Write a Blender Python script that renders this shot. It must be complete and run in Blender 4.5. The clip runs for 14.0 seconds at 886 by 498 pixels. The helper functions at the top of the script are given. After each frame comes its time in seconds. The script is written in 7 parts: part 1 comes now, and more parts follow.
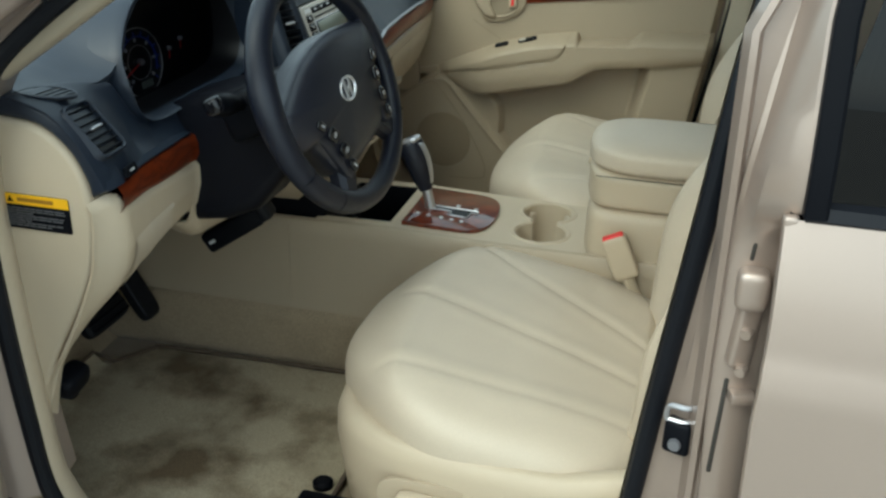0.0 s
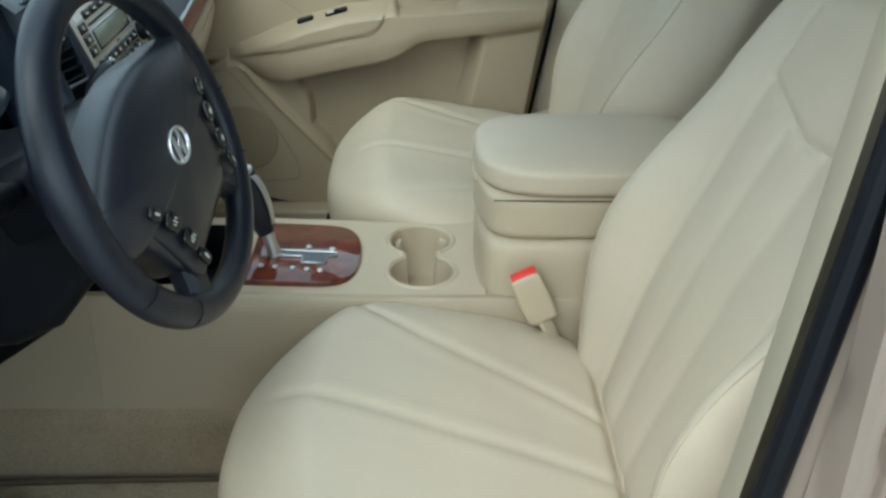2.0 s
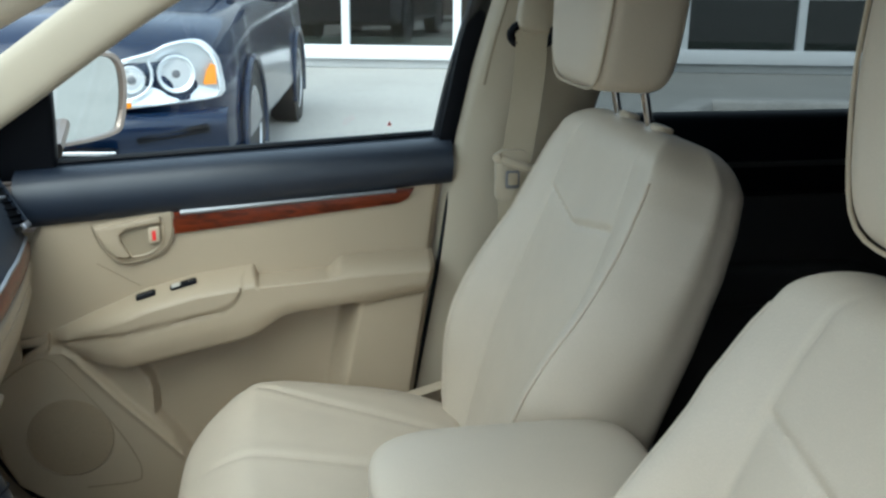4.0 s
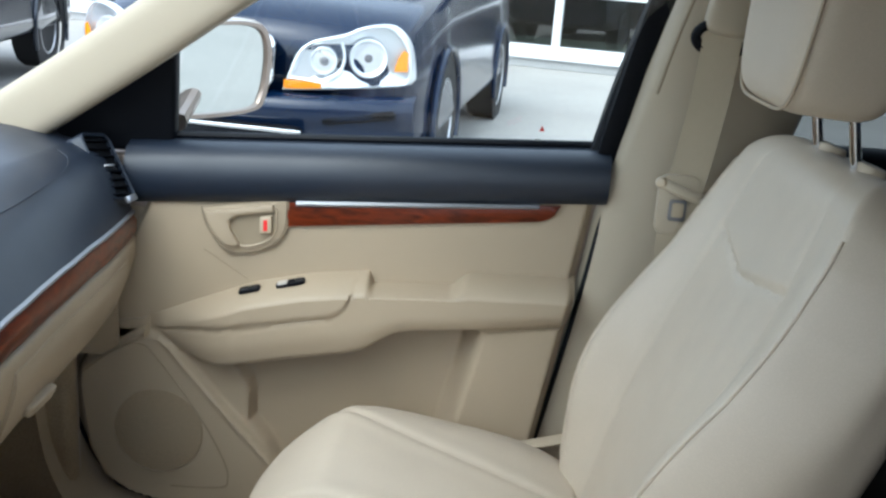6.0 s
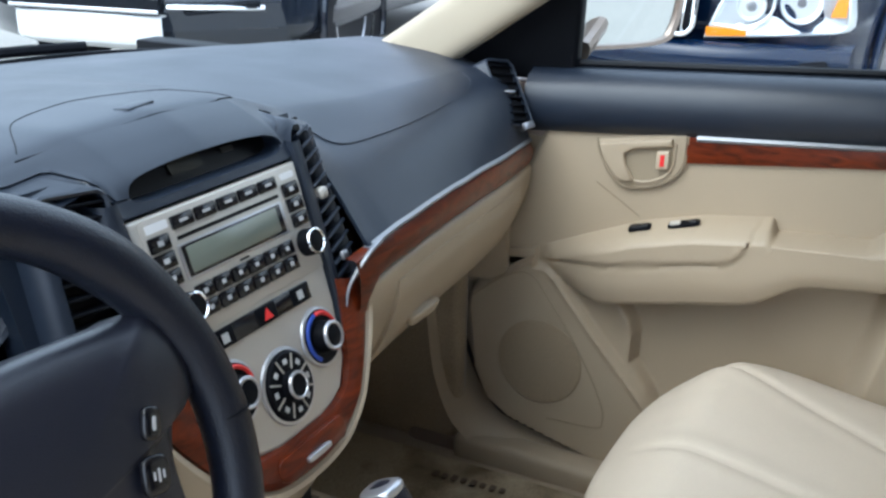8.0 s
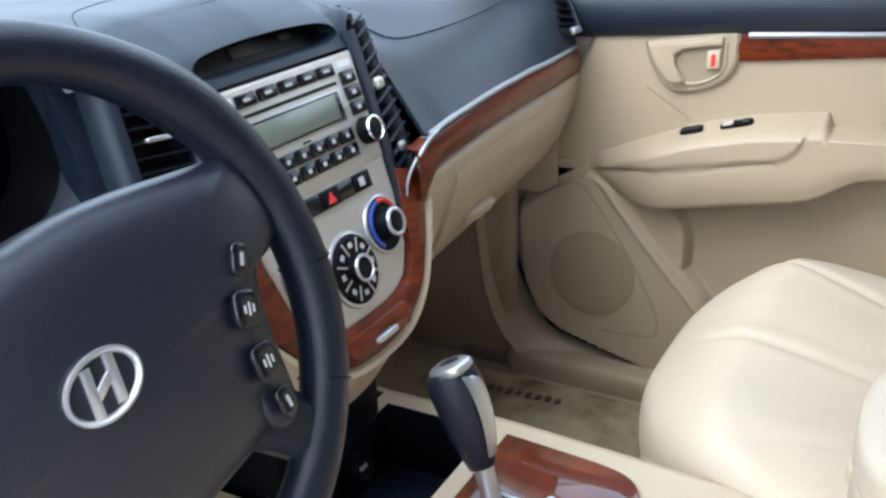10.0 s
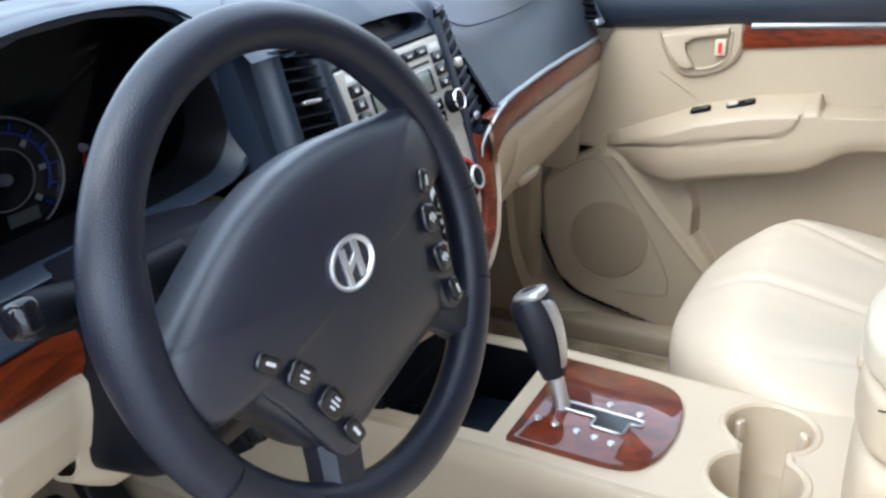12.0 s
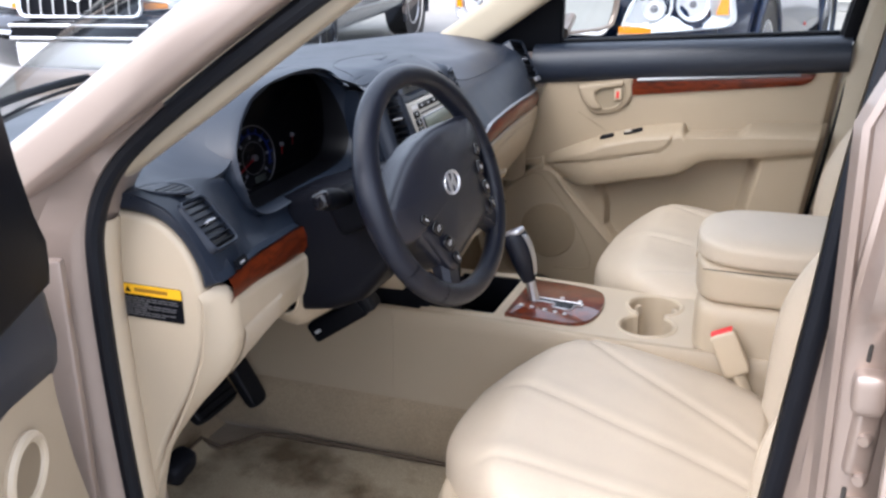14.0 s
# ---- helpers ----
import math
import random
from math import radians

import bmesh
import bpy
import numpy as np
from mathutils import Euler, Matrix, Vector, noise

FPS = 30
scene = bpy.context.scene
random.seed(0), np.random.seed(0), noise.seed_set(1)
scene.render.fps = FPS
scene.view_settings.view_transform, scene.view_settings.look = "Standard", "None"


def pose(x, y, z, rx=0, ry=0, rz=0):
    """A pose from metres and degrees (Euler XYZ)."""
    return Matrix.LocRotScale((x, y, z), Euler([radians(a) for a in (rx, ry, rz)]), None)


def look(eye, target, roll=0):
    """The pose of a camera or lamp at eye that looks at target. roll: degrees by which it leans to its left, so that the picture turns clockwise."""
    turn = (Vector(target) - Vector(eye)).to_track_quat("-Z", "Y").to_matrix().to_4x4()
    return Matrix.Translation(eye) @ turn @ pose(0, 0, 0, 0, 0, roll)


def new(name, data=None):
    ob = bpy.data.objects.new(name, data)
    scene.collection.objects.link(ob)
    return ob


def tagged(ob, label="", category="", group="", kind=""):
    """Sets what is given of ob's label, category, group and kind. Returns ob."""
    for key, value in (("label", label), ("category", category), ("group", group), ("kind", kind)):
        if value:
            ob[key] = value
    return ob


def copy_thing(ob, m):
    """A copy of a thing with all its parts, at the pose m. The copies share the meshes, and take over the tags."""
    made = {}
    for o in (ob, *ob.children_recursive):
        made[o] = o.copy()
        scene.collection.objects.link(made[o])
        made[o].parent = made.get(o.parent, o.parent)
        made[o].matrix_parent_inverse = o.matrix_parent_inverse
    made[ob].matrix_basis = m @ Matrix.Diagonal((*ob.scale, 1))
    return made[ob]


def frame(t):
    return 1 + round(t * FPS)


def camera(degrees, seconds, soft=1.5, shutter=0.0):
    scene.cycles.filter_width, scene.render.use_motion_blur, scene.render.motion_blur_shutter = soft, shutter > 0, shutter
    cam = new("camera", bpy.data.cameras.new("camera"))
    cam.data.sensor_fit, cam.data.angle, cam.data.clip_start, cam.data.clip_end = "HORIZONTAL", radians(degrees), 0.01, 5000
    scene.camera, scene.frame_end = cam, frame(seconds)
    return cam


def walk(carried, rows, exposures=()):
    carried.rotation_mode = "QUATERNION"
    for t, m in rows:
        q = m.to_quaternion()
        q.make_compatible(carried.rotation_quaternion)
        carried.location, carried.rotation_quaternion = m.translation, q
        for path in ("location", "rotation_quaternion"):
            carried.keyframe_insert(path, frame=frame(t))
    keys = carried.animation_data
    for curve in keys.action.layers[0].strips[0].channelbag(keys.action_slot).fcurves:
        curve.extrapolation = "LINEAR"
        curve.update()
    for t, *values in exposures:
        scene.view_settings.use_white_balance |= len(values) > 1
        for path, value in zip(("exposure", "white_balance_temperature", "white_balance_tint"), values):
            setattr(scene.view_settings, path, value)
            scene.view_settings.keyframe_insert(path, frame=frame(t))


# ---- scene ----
SKY, SUN = 0.36, 0.75
EXPOSURE = [(0.0, 0.22, 6150, -7), (0.5, 0.35, 6100, -7), (1.5, 0.42, 5900, -8), (3.0, 0.45, 5700, -7), (5.5, 0.85, 5750, 3), (7.5, 0.88, 5600, 4), (9.0, 1.12, 5750, 7), (11.5, 1.5, 5700, 7), (13.0, 1.38, 5900, 10), (14.0, 0.98, 6100, 15)]
cam = camera(49.3, 14.0, soft=2.6)
PATH = [
    (0, (0.644, -1.624, 1.408), (0.18, 0.139, 0.584), 1.0),
    (0.5, (0.513, -1.568, 1.409), (0.183, 0.219, 0.574), 1.0),
    (1, (0.467, -1.494, 1.4), (0.319, 0.312, 0.553), 1.1),
    (1.5, (0.448, -1.384, 1.398), (0.371, 0.384, 0.467), 0.9),
    (2, (0.418, -1.257, 1.402), (0.455, 0.509, 0.464), 0.6),
    (2.5, (0.373, -1.14, 1.411), (0.521, 0.654, 0.539), 0.7),
    (3, (0.364, -1.074, 1.434), (0.706, 0.754, 0.699), 0.8),
    (5.5, (0.493, -0.739, 1.422), (0.693, 1.187, 0.92), 3.3),
    (6, (0.507, -0.708, 1.402), (0.453, 1.207, 0.829), 4.4),
    (6.5, (0.517, -0.66, 1.384), (0.115, 1.173, 0.694), 3.0),
    (7, (0.53, -0.653, 1.379), (-0.073, 1.128, 0.696), 2.5),
    (7.5, (0.523, -0.647, 1.365), (-0.218, 1.087, 0.698), 2.7),
    (8, (0.52, -0.645, 1.351), (-0.322, 1.031, 0.657), 1.2),
    (8.5, (0.507, -0.644, 1.329), (-0.349, 1.022, 0.627), 0.2),
    (9, (0.508, -0.647, 1.299), (-0.38, 0.991, 0.573), -0.7),
    (11.5, (0.512, -0.81, 1.288), (-0.37, 0.792, 0.479), -2.0),
    (12, (0.496, -0.894, 1.312), (-0.338, 0.747, 0.532), -1.1),
    (12.5, (0.47, -1.037, 1.34), (-0.303, 0.649, 0.592), -1.4),
    (13, (0.514, -1.193, 1.378), (-0.281, 0.484, 0.634), 0.8),
    (13.5, (0.587, -1.404, 1.41), (-0.197, 0.286, 0.685), 0.5),
    (14, (0.649, -1.62, 1.415), (-0.045, 0.138, 0.759), -1.0),
]
walk(cam, [(t, look(eye, target, roll)) for t, eye, target, roll in PATH], EXPOSURE)

# ---------------------------------------------------------------- light
world = bpy.data.worlds.new("overcast_sky")
scene.world = world
world.use_nodes = True
wn, wl = world.node_tree.nodes, world.node_tree.links
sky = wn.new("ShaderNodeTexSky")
sky.sky_type = "NISHITA"
sky.sun_disc = False
sky.sun_elevation, sky.sun_rotation = radians(50), radians(204)
sky.air_density, sky.dust_density, sky.ozone_density = 1.0, 4.0, 1.0
whiten = wn.new("ShaderNodeHueSaturation")
whiten.inputs["Saturation"].default_value = 0.6
wl.new(sky.outputs["Color"], whiten.inputs["Color"])
cloud = wn.new("ShaderNodeMix")
cloud.data_type = "RGBA"
cloud.inputs["Factor"].default_value = 0.65
wl.new(whiten.outputs["Color"], cloud.inputs["A"])
cloud.inputs["B"].default_value = (3.6, 3.9, 4.4, 1)
wl.new(cloud.outputs["Result"], wn["Background"].inputs["Color"])
wn["Background"].inputs["Strength"].default_value = SKY
sun = new("sun", bpy.data.lights.new("sun", "SUN"))
sun.data.energy, sun.data.angle, sun.data.color = SUN, radians(55), (1.0, 0.97, 0.92)
sun.matrix_world = look((0, 0, 20), (6.5, 14.5, 0.0))

# ---------------------------------------------------------------- helpers
def curve_through(points, n):
    """n points along a smooth curve through the given ones."""
    p = [np.array(q, float) for q in points]
    p = [2 * p[0] - p[1]] + p + [2 * p[-1] - p[-2]]
    spans = len(p) - 3
    out = []
    for i in range(n):
        s = i / (n - 1) * spans
        k = min(int(s), spans - 1)
        f = s - k
        a, b, c, d = p[k:k + 4]
        out.append(0.5 * (2 * b + (c - a) * f + (2 * a - 5 * b + 4 * c - d) * f * f + (3 * b - a - 3 * c + d) * f ** 3))
    return out


def smooth_step(a, b, x):
    if a == b:
        return float(x > a)
    f = min(1.0, max(0.0, (x - a) / (b - a)))
    return f * f * (3 - 2 * f)


def along(table, x):
    """Linear reading of a table of (x, value) pairs."""
    return float(np.interp(x, [r[0] for r in table], [r[1] for r in table]))


def finish(bm, mat, name, angle=35):
    bmesh.ops.recalc_face_normals(bm, faces=bm.faces)
    me = bpy.data.meshes.new(name)
    bm.to_mesh(me)
    bm.free()
    me.materials.append(mat)
    for f in me.polygons:
        f.use_smooth = True
    me.set_sharp_from_angle(angle=radians(angle))
    return me


def part(name, bm, mat, parent=None, label="", angle=35):
    ob = new(name, finish(bm, mat, name, angle))
    if parent:
        ob.parent = parent
    if label:
        ob["label"] = label
    return ob


def thing(name, label, category, kind="", group=""):
    return tagged(new(name), label, category, group, kind)


def moved(bm, m):
    bmesh.ops.transform(bm, matrix=m, verts=bm.verts)
    return bm


def join(*bms):
    """One bmesh out of several."""
    out = bmesh.new()
    for b in bms:
        me = bpy.data.meshes.new("tmp")
        b.to_mesh(me)
        b.free()
        out.from_mesh(me)
        bpy.data.meshes.remove(me)
    return out


def rings(loops, closed=True, caps=True):
    """A skin over loops of equally many points."""
    bm = bmesh.new()
    vs = [[bm.verts.new(tuple(p)) for p in loop] for loop in loops]
    n = len(loops[0])
    for a, b in zip(vs, vs[1:]):
        for i in range(n if closed else n - 1):
            j = (i + 1) % n
            bm.faces.new((a[i], a[j], b[j], b[i]))
    if caps and closed:
        bm.faces.new(vs[0])
        bm.faces.new(vs[-1][::-1])
    return bm


def sheet(rows, thick=0.0):
    """An open grid of points, thickened downwards when asked."""
    bm = rings(rows, closed=False, caps=False)
    if thick:
        bmesh.ops.recalc_face_normals(bm, faces=bm.faces)
        bmesh.ops.solidify(bm, geom=bm.faces[:], thickness=thick)
    return bm


def box(x0, x1, y0, y1, z0, z1, r=0.004, seg=2):
    bm = bmesh.new()
    bmesh.ops.create_cube(bm, size=1)
    bmesh.ops.transform(bm, matrix=Matrix.LocRotScale(((x0 + x1) / 2, (y0 + y1) / 2, (z0 + z1) / 2), None, (abs(x1 - x0), abs(y1 - y0), abs(z1 - z0))), verts=bm.verts)
    if r:
        bmesh.ops.bevel(bm, geom=bm.edges[:], offset=min(r, 0.45 * min(abs(x1 - x0), abs(y1 - y0), abs(z1 - z0))), segments=seg, affect="EDGES", profile=0.5)
    return bm


def slab(outline, depth, m, r=0.003, seg=2):
    """A flat outline in the xy plane, given depth along z downwards from 0, bevelled and put at the pose m."""
    bm = bmesh.new()
    f = bm.faces.new([bm.verts.new((p[0], p[1], 0)) for p in outline])
    top = bmesh.ops.extrude_face_region(bm, geom=[f])
    for v in top["geom"]:
        if isinstance(v, bmesh.types.BMVert):
            v.co.z -= depth
    bmesh.ops.recalc_face_normals(bm, faces=bm.faces)
    if r:
        caps = [e for e in bm.edges if abs(e.verts[0].co.z - e.verts[1].co.z) < 1e-7]
        bmesh.ops.bevel(bm, geom=caps, offset=r, segments=seg, affect="EDGES", profile=0.5)
    return moved(bm, m)


def rounded(w, h, r, n=6):
    """A rounded rectangle about the origin."""
    out = []
    for cx, cy, a0 in ((w / 2 - r, h / 2 - r, 0), (-w / 2 + r, h / 2 - r, 90), (-w / 2 + r, -h / 2 + r, 180), (w / 2 - r, -h / 2 + r, 270)):
        for i in range(n + 1):
            a = radians(a0 + 90 * i / n)
            out.append((cx + r * math.cos(a), cy + r * math.sin(a)))
    return out


def circle(r, n=32, ry=None):
    return [(r * math.cos(2 * math.pi * i / n), (ry or r) * math.sin(2 * math.pi * i / n)) for i in range(n)]


def tube(points, radius, n=12, closed=False, flat=1.0):
    """A round bar along points; radius may be a list; flat squeezes it across."""
    p = [Vector(q) for q in points]
    loops = []
    up = None
    for i, q in enumerate(p):
        a = p[i - 1] if (i or closed) else p[i]
        b = p[(i + 1) % len(p)] if (i + 1 < len(p) or closed) else p[i]
        d = (b - a).normalized()
        if up is None:
            up = d.orthogonal().normalized()
        up = (up - d * up.dot(d)).normalized()
        side = d.cross(up)
        r = radius[i] if isinstance(radius, (list, tuple)) else radius
        loops.append([q + up * r * math.cos(2 * math.pi * k / n) + side * r * flat * math.sin(2 * math.pi * k / n) for k in range(n)])
    if closed:
        loops.append(loops[0])
        bm = rings(loops, caps=False)
        bmesh.ops.remove_doubles(bm, verts=bm.verts, dist=1e-6)
        return bm
    return rings(loops)


def pillow(sx, sy, sz, power, res, shape=None):
    """A padded block with rounded edges; shape(x, y, z, u, v, w) moves its points (u, v, w run from -1 to 1)."""
    bm = bmesh.new()
    bmesh.ops.create_cube(bm, size=2)
    bmesh.ops.subdivide_edges(bm, edges=bm.edges[:], cuts=res, use_grid_fill=True)
    for v in bm.verts:
        u = [math.sin(c * math.pi / 2) * 0.35 + c * 0.65 for c in v.co]
        k = sum(abs(c) ** power for c in u) ** (1 / power)
        u = [c / k for c in u]
        q = (u[0] * sx / 2, u[1] * sy / 2, u[2] * sz / 2)
        v.co = shape(*q, *u) if shape else q
    return bm


def turned(profile, n=32):
    """A body of revolution about z from (radius, z) pairs."""
    return rings([[(r * math.cos(2 * math.pi * k / n), r * math.sin(2 * math.pi * k / n), z) for k in range(n)] for r, z in profile])


def facing(origin, normal, up=(0, 0, 1)):
    """A pose whose z axis is normal and whose y axis leans towards up."""
    z = Vector(normal).normalized()
    x = Vector(up).cross(z).normalized()
    y = z.cross(x)
    return Matrix(((x.x, y.x, z.x, origin[0]), (x.y, y.y, z.y, origin[1]), (x.z, y.z, z.z, origin[2]), (0, 0, 0, 1)))


# ---------------------------------------------------------------- materials
def material(name, base, rough=0.5, metal=0.0, grain=0.0, grain_scale=900.0, stain=0.0, stain_scale=6.0, bump=0.0, coat=0.0, spec=0.5, second=None, kind="noise", rough_var=0.0, coords="Object", sheen=0.0, span=(0.42, 0.72)):
    m = bpy.data.materials.new(name)
    m.use_nodes = True
    n, l = m.node_tree.nodes, m.node_tree.links
    b = n["Principled BSDF"]
    b.inputs["Base Color"].default_value = (*base, 1)
    b.inputs["Roughness"].default_value, b.inputs["Metallic"].default_value = rough, metal
    b.inputs["Coat Weight"].default_value = coat
    b.inputs["Coat Roughness"].default_value = 0.06
    b.inputs["Specular IOR Level"].default_value = spec
    if sheen:
        b.inputs["Sheen Weight"].default_value = sheen
    co = n.new("ShaderNodeTexCoord")
    fine = n.new("ShaderNodeTexNoise" if kind == "noise" else "ShaderNodeTexVoronoi")
    fine.inputs["Scale"].default_value = grain_scale
    l.new(co.outputs[coords], fine.inputs["Vector"])
    fine_out = fine.outputs[0] if kind != "noise" else fine.outputs["Fac"]
    broad = n.new("ShaderNodeTexNoise")
    broad.inputs["Scale"].default_value, broad.inputs["Detail"].default_value = stain_scale, 6
    l.new(co.outputs[coords], broad.inputs["Vector"])
    if grain or stain or second:
        dark = second or tuple(c * 0.55 for c in base)
        ramp = n.new("ShaderNodeMapRange")
        ramp.inputs["From Min"].default_value, ramp.inputs["From Max"].default_value = span
        ramp.inputs["To Max"].default_value = stain
        l.new(broad.outputs["Fac"], ramp.inputs["Value"])
        mix = n.new("ShaderNodeMixRGB")
        mix.inputs[1].default_value, mix.inputs[2].default_value = (*base, 1), (*dark, 1)
        l.new(ramp.outputs["Result"], mix.inputs["Fac"])
        g = n.new("ShaderNodeMapRange")
        g.inputs["To Min"].default_value, g.inputs["To Max"].default_value = 1 - grain, 1 + grain
        l.new(fine_out, g.inputs["Value"])
        mul = n.new("ShaderNodeVectorMath")
        mul.operation = "SCALE"
        l.new(mix.outputs["Color"], mul.inputs[0])
        l.new(g.outputs["Result"], mul.inputs["Scale"])
        l.new(mul.outputs["Vector"], b.inputs["Base Color"])
    if rough_var:
        rr = n.new("ShaderNodeMapRange")
        rr.inputs["To Min"].default_value, rr.inputs["To Max"].default_value = rough - rough_var, rough + rough_var
        l.new(broad.outputs["Fac"], rr.inputs["Value"])
        l.new(rr.outputs["Result"], b.inputs["Roughness"])
    if bump:
        bp = n.new("ShaderNodeBump")
        bp.inputs["Strength"].default_value, bp.inputs["Distance"].default_value = bump, 0.0006
        l.new(fine_out, bp.inputs["Height"])
        l.new(bp.outputs["Normal"], b.inputs["Normal"])
    return m


LEATHER = material("cream_leather", (0.532, 0.450, 0.342), 0.48, grain=0.05, grain_scale=700, kind="voronoi", bump=0.25, stain=0.14, stain_scale=7, rough_var=0.06)
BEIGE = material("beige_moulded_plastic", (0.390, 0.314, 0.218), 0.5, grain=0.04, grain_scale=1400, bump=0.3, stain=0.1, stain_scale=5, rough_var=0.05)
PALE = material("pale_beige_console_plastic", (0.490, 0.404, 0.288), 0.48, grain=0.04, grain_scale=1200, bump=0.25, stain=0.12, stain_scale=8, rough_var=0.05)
NAVY = material("blue_black_soft_plastic", (0.0095, 0.0155, 0.028), 0.44, spec=0.58, grain=0.2, grain_scale=1300, bump=0.12, stain=0.25, stain_scale=9, rough_var=0.08)
# black that puts the unlit depth of vents, slots and gauges into colour
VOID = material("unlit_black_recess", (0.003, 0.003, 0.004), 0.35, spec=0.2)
BLACK = material("black_plastic", (0.0035, 0.004, 0.006), 0.5, spec=0.09, grain=0.2, grain_scale=800, bump=0.15, stain=0.2, stain_scale=20)
GLOSS_BLACK = material("smoked_black_lens", (0.006, 0.006, 0.008), 0.12, stain=0.1)
RIM = material("dark_grey_leather", (0.008, 0.010, 0.018), 0.32, spec=0.38, grain=0.2, grain_scale=900, kind="voronoi", bump=0.35, stain=0.3, stain_scale=14, rough_var=0.1)
PAD = material("blue_grey_moulded_vinyl", (0.013, 0.0145, 0.023), 0.30, spec=0.58, grain=0.15, grain_scale=1300, bump=0.4, stain=0.2, stain_scale=9, rough_var=0.06)
SHROUD = material("black_column_plastic", (0.0055, 0.006, 0.009), 0.4, spec=0.14, grain=0.2, grain_scale=1100, bump=0.15, stain=0.2, stain_scale=14)
SILVER = material("satin_silver_trim", (0.50, 0.47, 0.42), 0.38, metal=0.35, grain=0.05, grain_scale=2500, stain=0.08)
GREY_TRIM = material("dull_grey_trim", (0.16, 0.16, 0.17), 0.4, metal=0.3, grain=0.05)
SATIN = material("satin_grey_strip", (0.31, 0.32, 0.34), 0.46, metal=0.6, grain=0.03, stain=0.1)
BRIGHT = material("bright_satin_metal", (0.55, 0.55, 0.57), 0.36, metal=0.9, grain=0.03, stain=0.1)
EMBLEM = material("satin_silver_emblem", (0.62, 0.62, 0.64), 0.30, metal=0.75, grain=0.03, stain=0.1)
CHROME = material("chrome", (0.85, 0.86, 0.88), 0.08, metal=1.0, stain=0.1, rough_var=0.04)
CARPET = material("beige_carpet", (0.345, 0.268, 0.176), 0.95, grain=0.45, grain_scale=420, bump=1.0, stain=0.45, stain_scale=9, spec=0.1, sheen=0.3)
MAT_CARPET = material("soiled_grey_beige_mat", (0.40, 0.33, 0.222), 0.95, grain=0.5, grain_scale=380, bump=1.0, stain=0.95, stain_scale=8, span=(0.46, 0.66), second=(0.13, 0.09, 0.048), spec=0.1, sheen=0.1)
RUBBER = material("black_rubber_seal", (0.005, 0.006, 0.009), 0.5, spec=0.22, grain=0.2, bump=0.3, stain=0.25, stain_scale=30)
PAINT = material("champagne_metallic_paint", (0.39, 0.312, 0.262), 0.32, metal=0.5, grain=0.06, grain_scale=2200, coat=0.55, stain=0.06)
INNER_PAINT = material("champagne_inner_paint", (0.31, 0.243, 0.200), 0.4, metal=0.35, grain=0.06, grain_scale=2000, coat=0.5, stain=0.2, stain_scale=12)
HEADLINER = material("light_grey_headliner", (0.40, 0.375, 0.33), 0.9, grain=0.1, grain_scale=700, bump=0.4, stain=0.06)
PILLAR = material("beige_pillar_cover", (0.44, 0.375, 0.275), 0.55, grain=0.04, grain_scale=1200, bump=0.3, stain=0.08)
RED = material("red_plastic", (0.75, 0.03, 0.03), 0.35, stain=0.1)
WHITE_MARK = material("white_marking", (0.50, 0.50, 0.50), 0.5, stain=0.1)
YELLOW = material("yellow_label", (0.85, 0.46, 0.01), 0.5, stain=0.1)
LCD = material("grey_green_display", (0.17, 0.19, 0.155), 0.2, stain=0.1, spec=0.6)
BLUE_MARK = material("blue_marking", (0.02, 0.06, 0.35), 0.45, stain=0.1)
BELT = material("beige_webbing", (0.40, 0.335, 0.235), 0.7, grain=0.2, grain_scale=1500, bump=0.6, stain=0.15)
ASPHALT = material("pale_worn_concrete_paving", (0.36, 0.345, 0.315), 0.9, grain=0.3, grain_scale=60, bump=0.5, stain=0.3, stain_scale=0.7, coords="Object")
SUV_BLUE = material("dark_blue_metallic_paint", (0.003, 0.012, 0.036), 0.16, metal=0.1, spec=0.36, grain=0.05, coat=0.2, stain=0.15, stain_scale=3)
SUV_BLACK = material("blue_black_metallic_paint", (0.012, 0.017, 0.028), 0.25, metal=0.3, grain=0.05, coat=1.0, stain=0.15, stain_scale=3)
TYRE = material("tyre_rubber", (0.018, 0.018, 0.019), 0.8, grain=0.3, grain_scale=120, bump=0.5, stain=0.3)
ALLOY = material("alloy_wheel", (0.55, 0.55, 0.56), 0.3, metal=0.8, stain=0.2, stain_scale=15)
WALL = material("pale_grey_wall_panel", (0.55, 0.55, 0.54), 0.7, grain=0.1, grain_scale=40, stain=0.2, stain_scale=1.2)
FRAME_WHITE = material("white_window_frame", (0.78, 0.78, 0.78), 0.45, grain=0.03, stain=0.1)
CURB = material("worn_concrete", (0.42, 0.40, 0.37), 0.85, grain=0.25, grain_scale=50, bump=0.5, stain=0.4, stain_scale=4)
LAMP_WHITE = material("bright_lamp_reflector", (0.82, 0.84, 0.86), 0.28, metal=0.6, stain=0.1)
AMBER = material("amber_lens", (0.85, 0.28, 0.01), 0.15, stain=0.1, coat=0.5)
# near-black tone that holds the shade of rear cabin and showroom interior
SHADED_TRIM = material("shade_darkened_trim", (0.036, 0.032, 0.027), 0.6, grain=0.1, bump=0.3, stain=0.1)


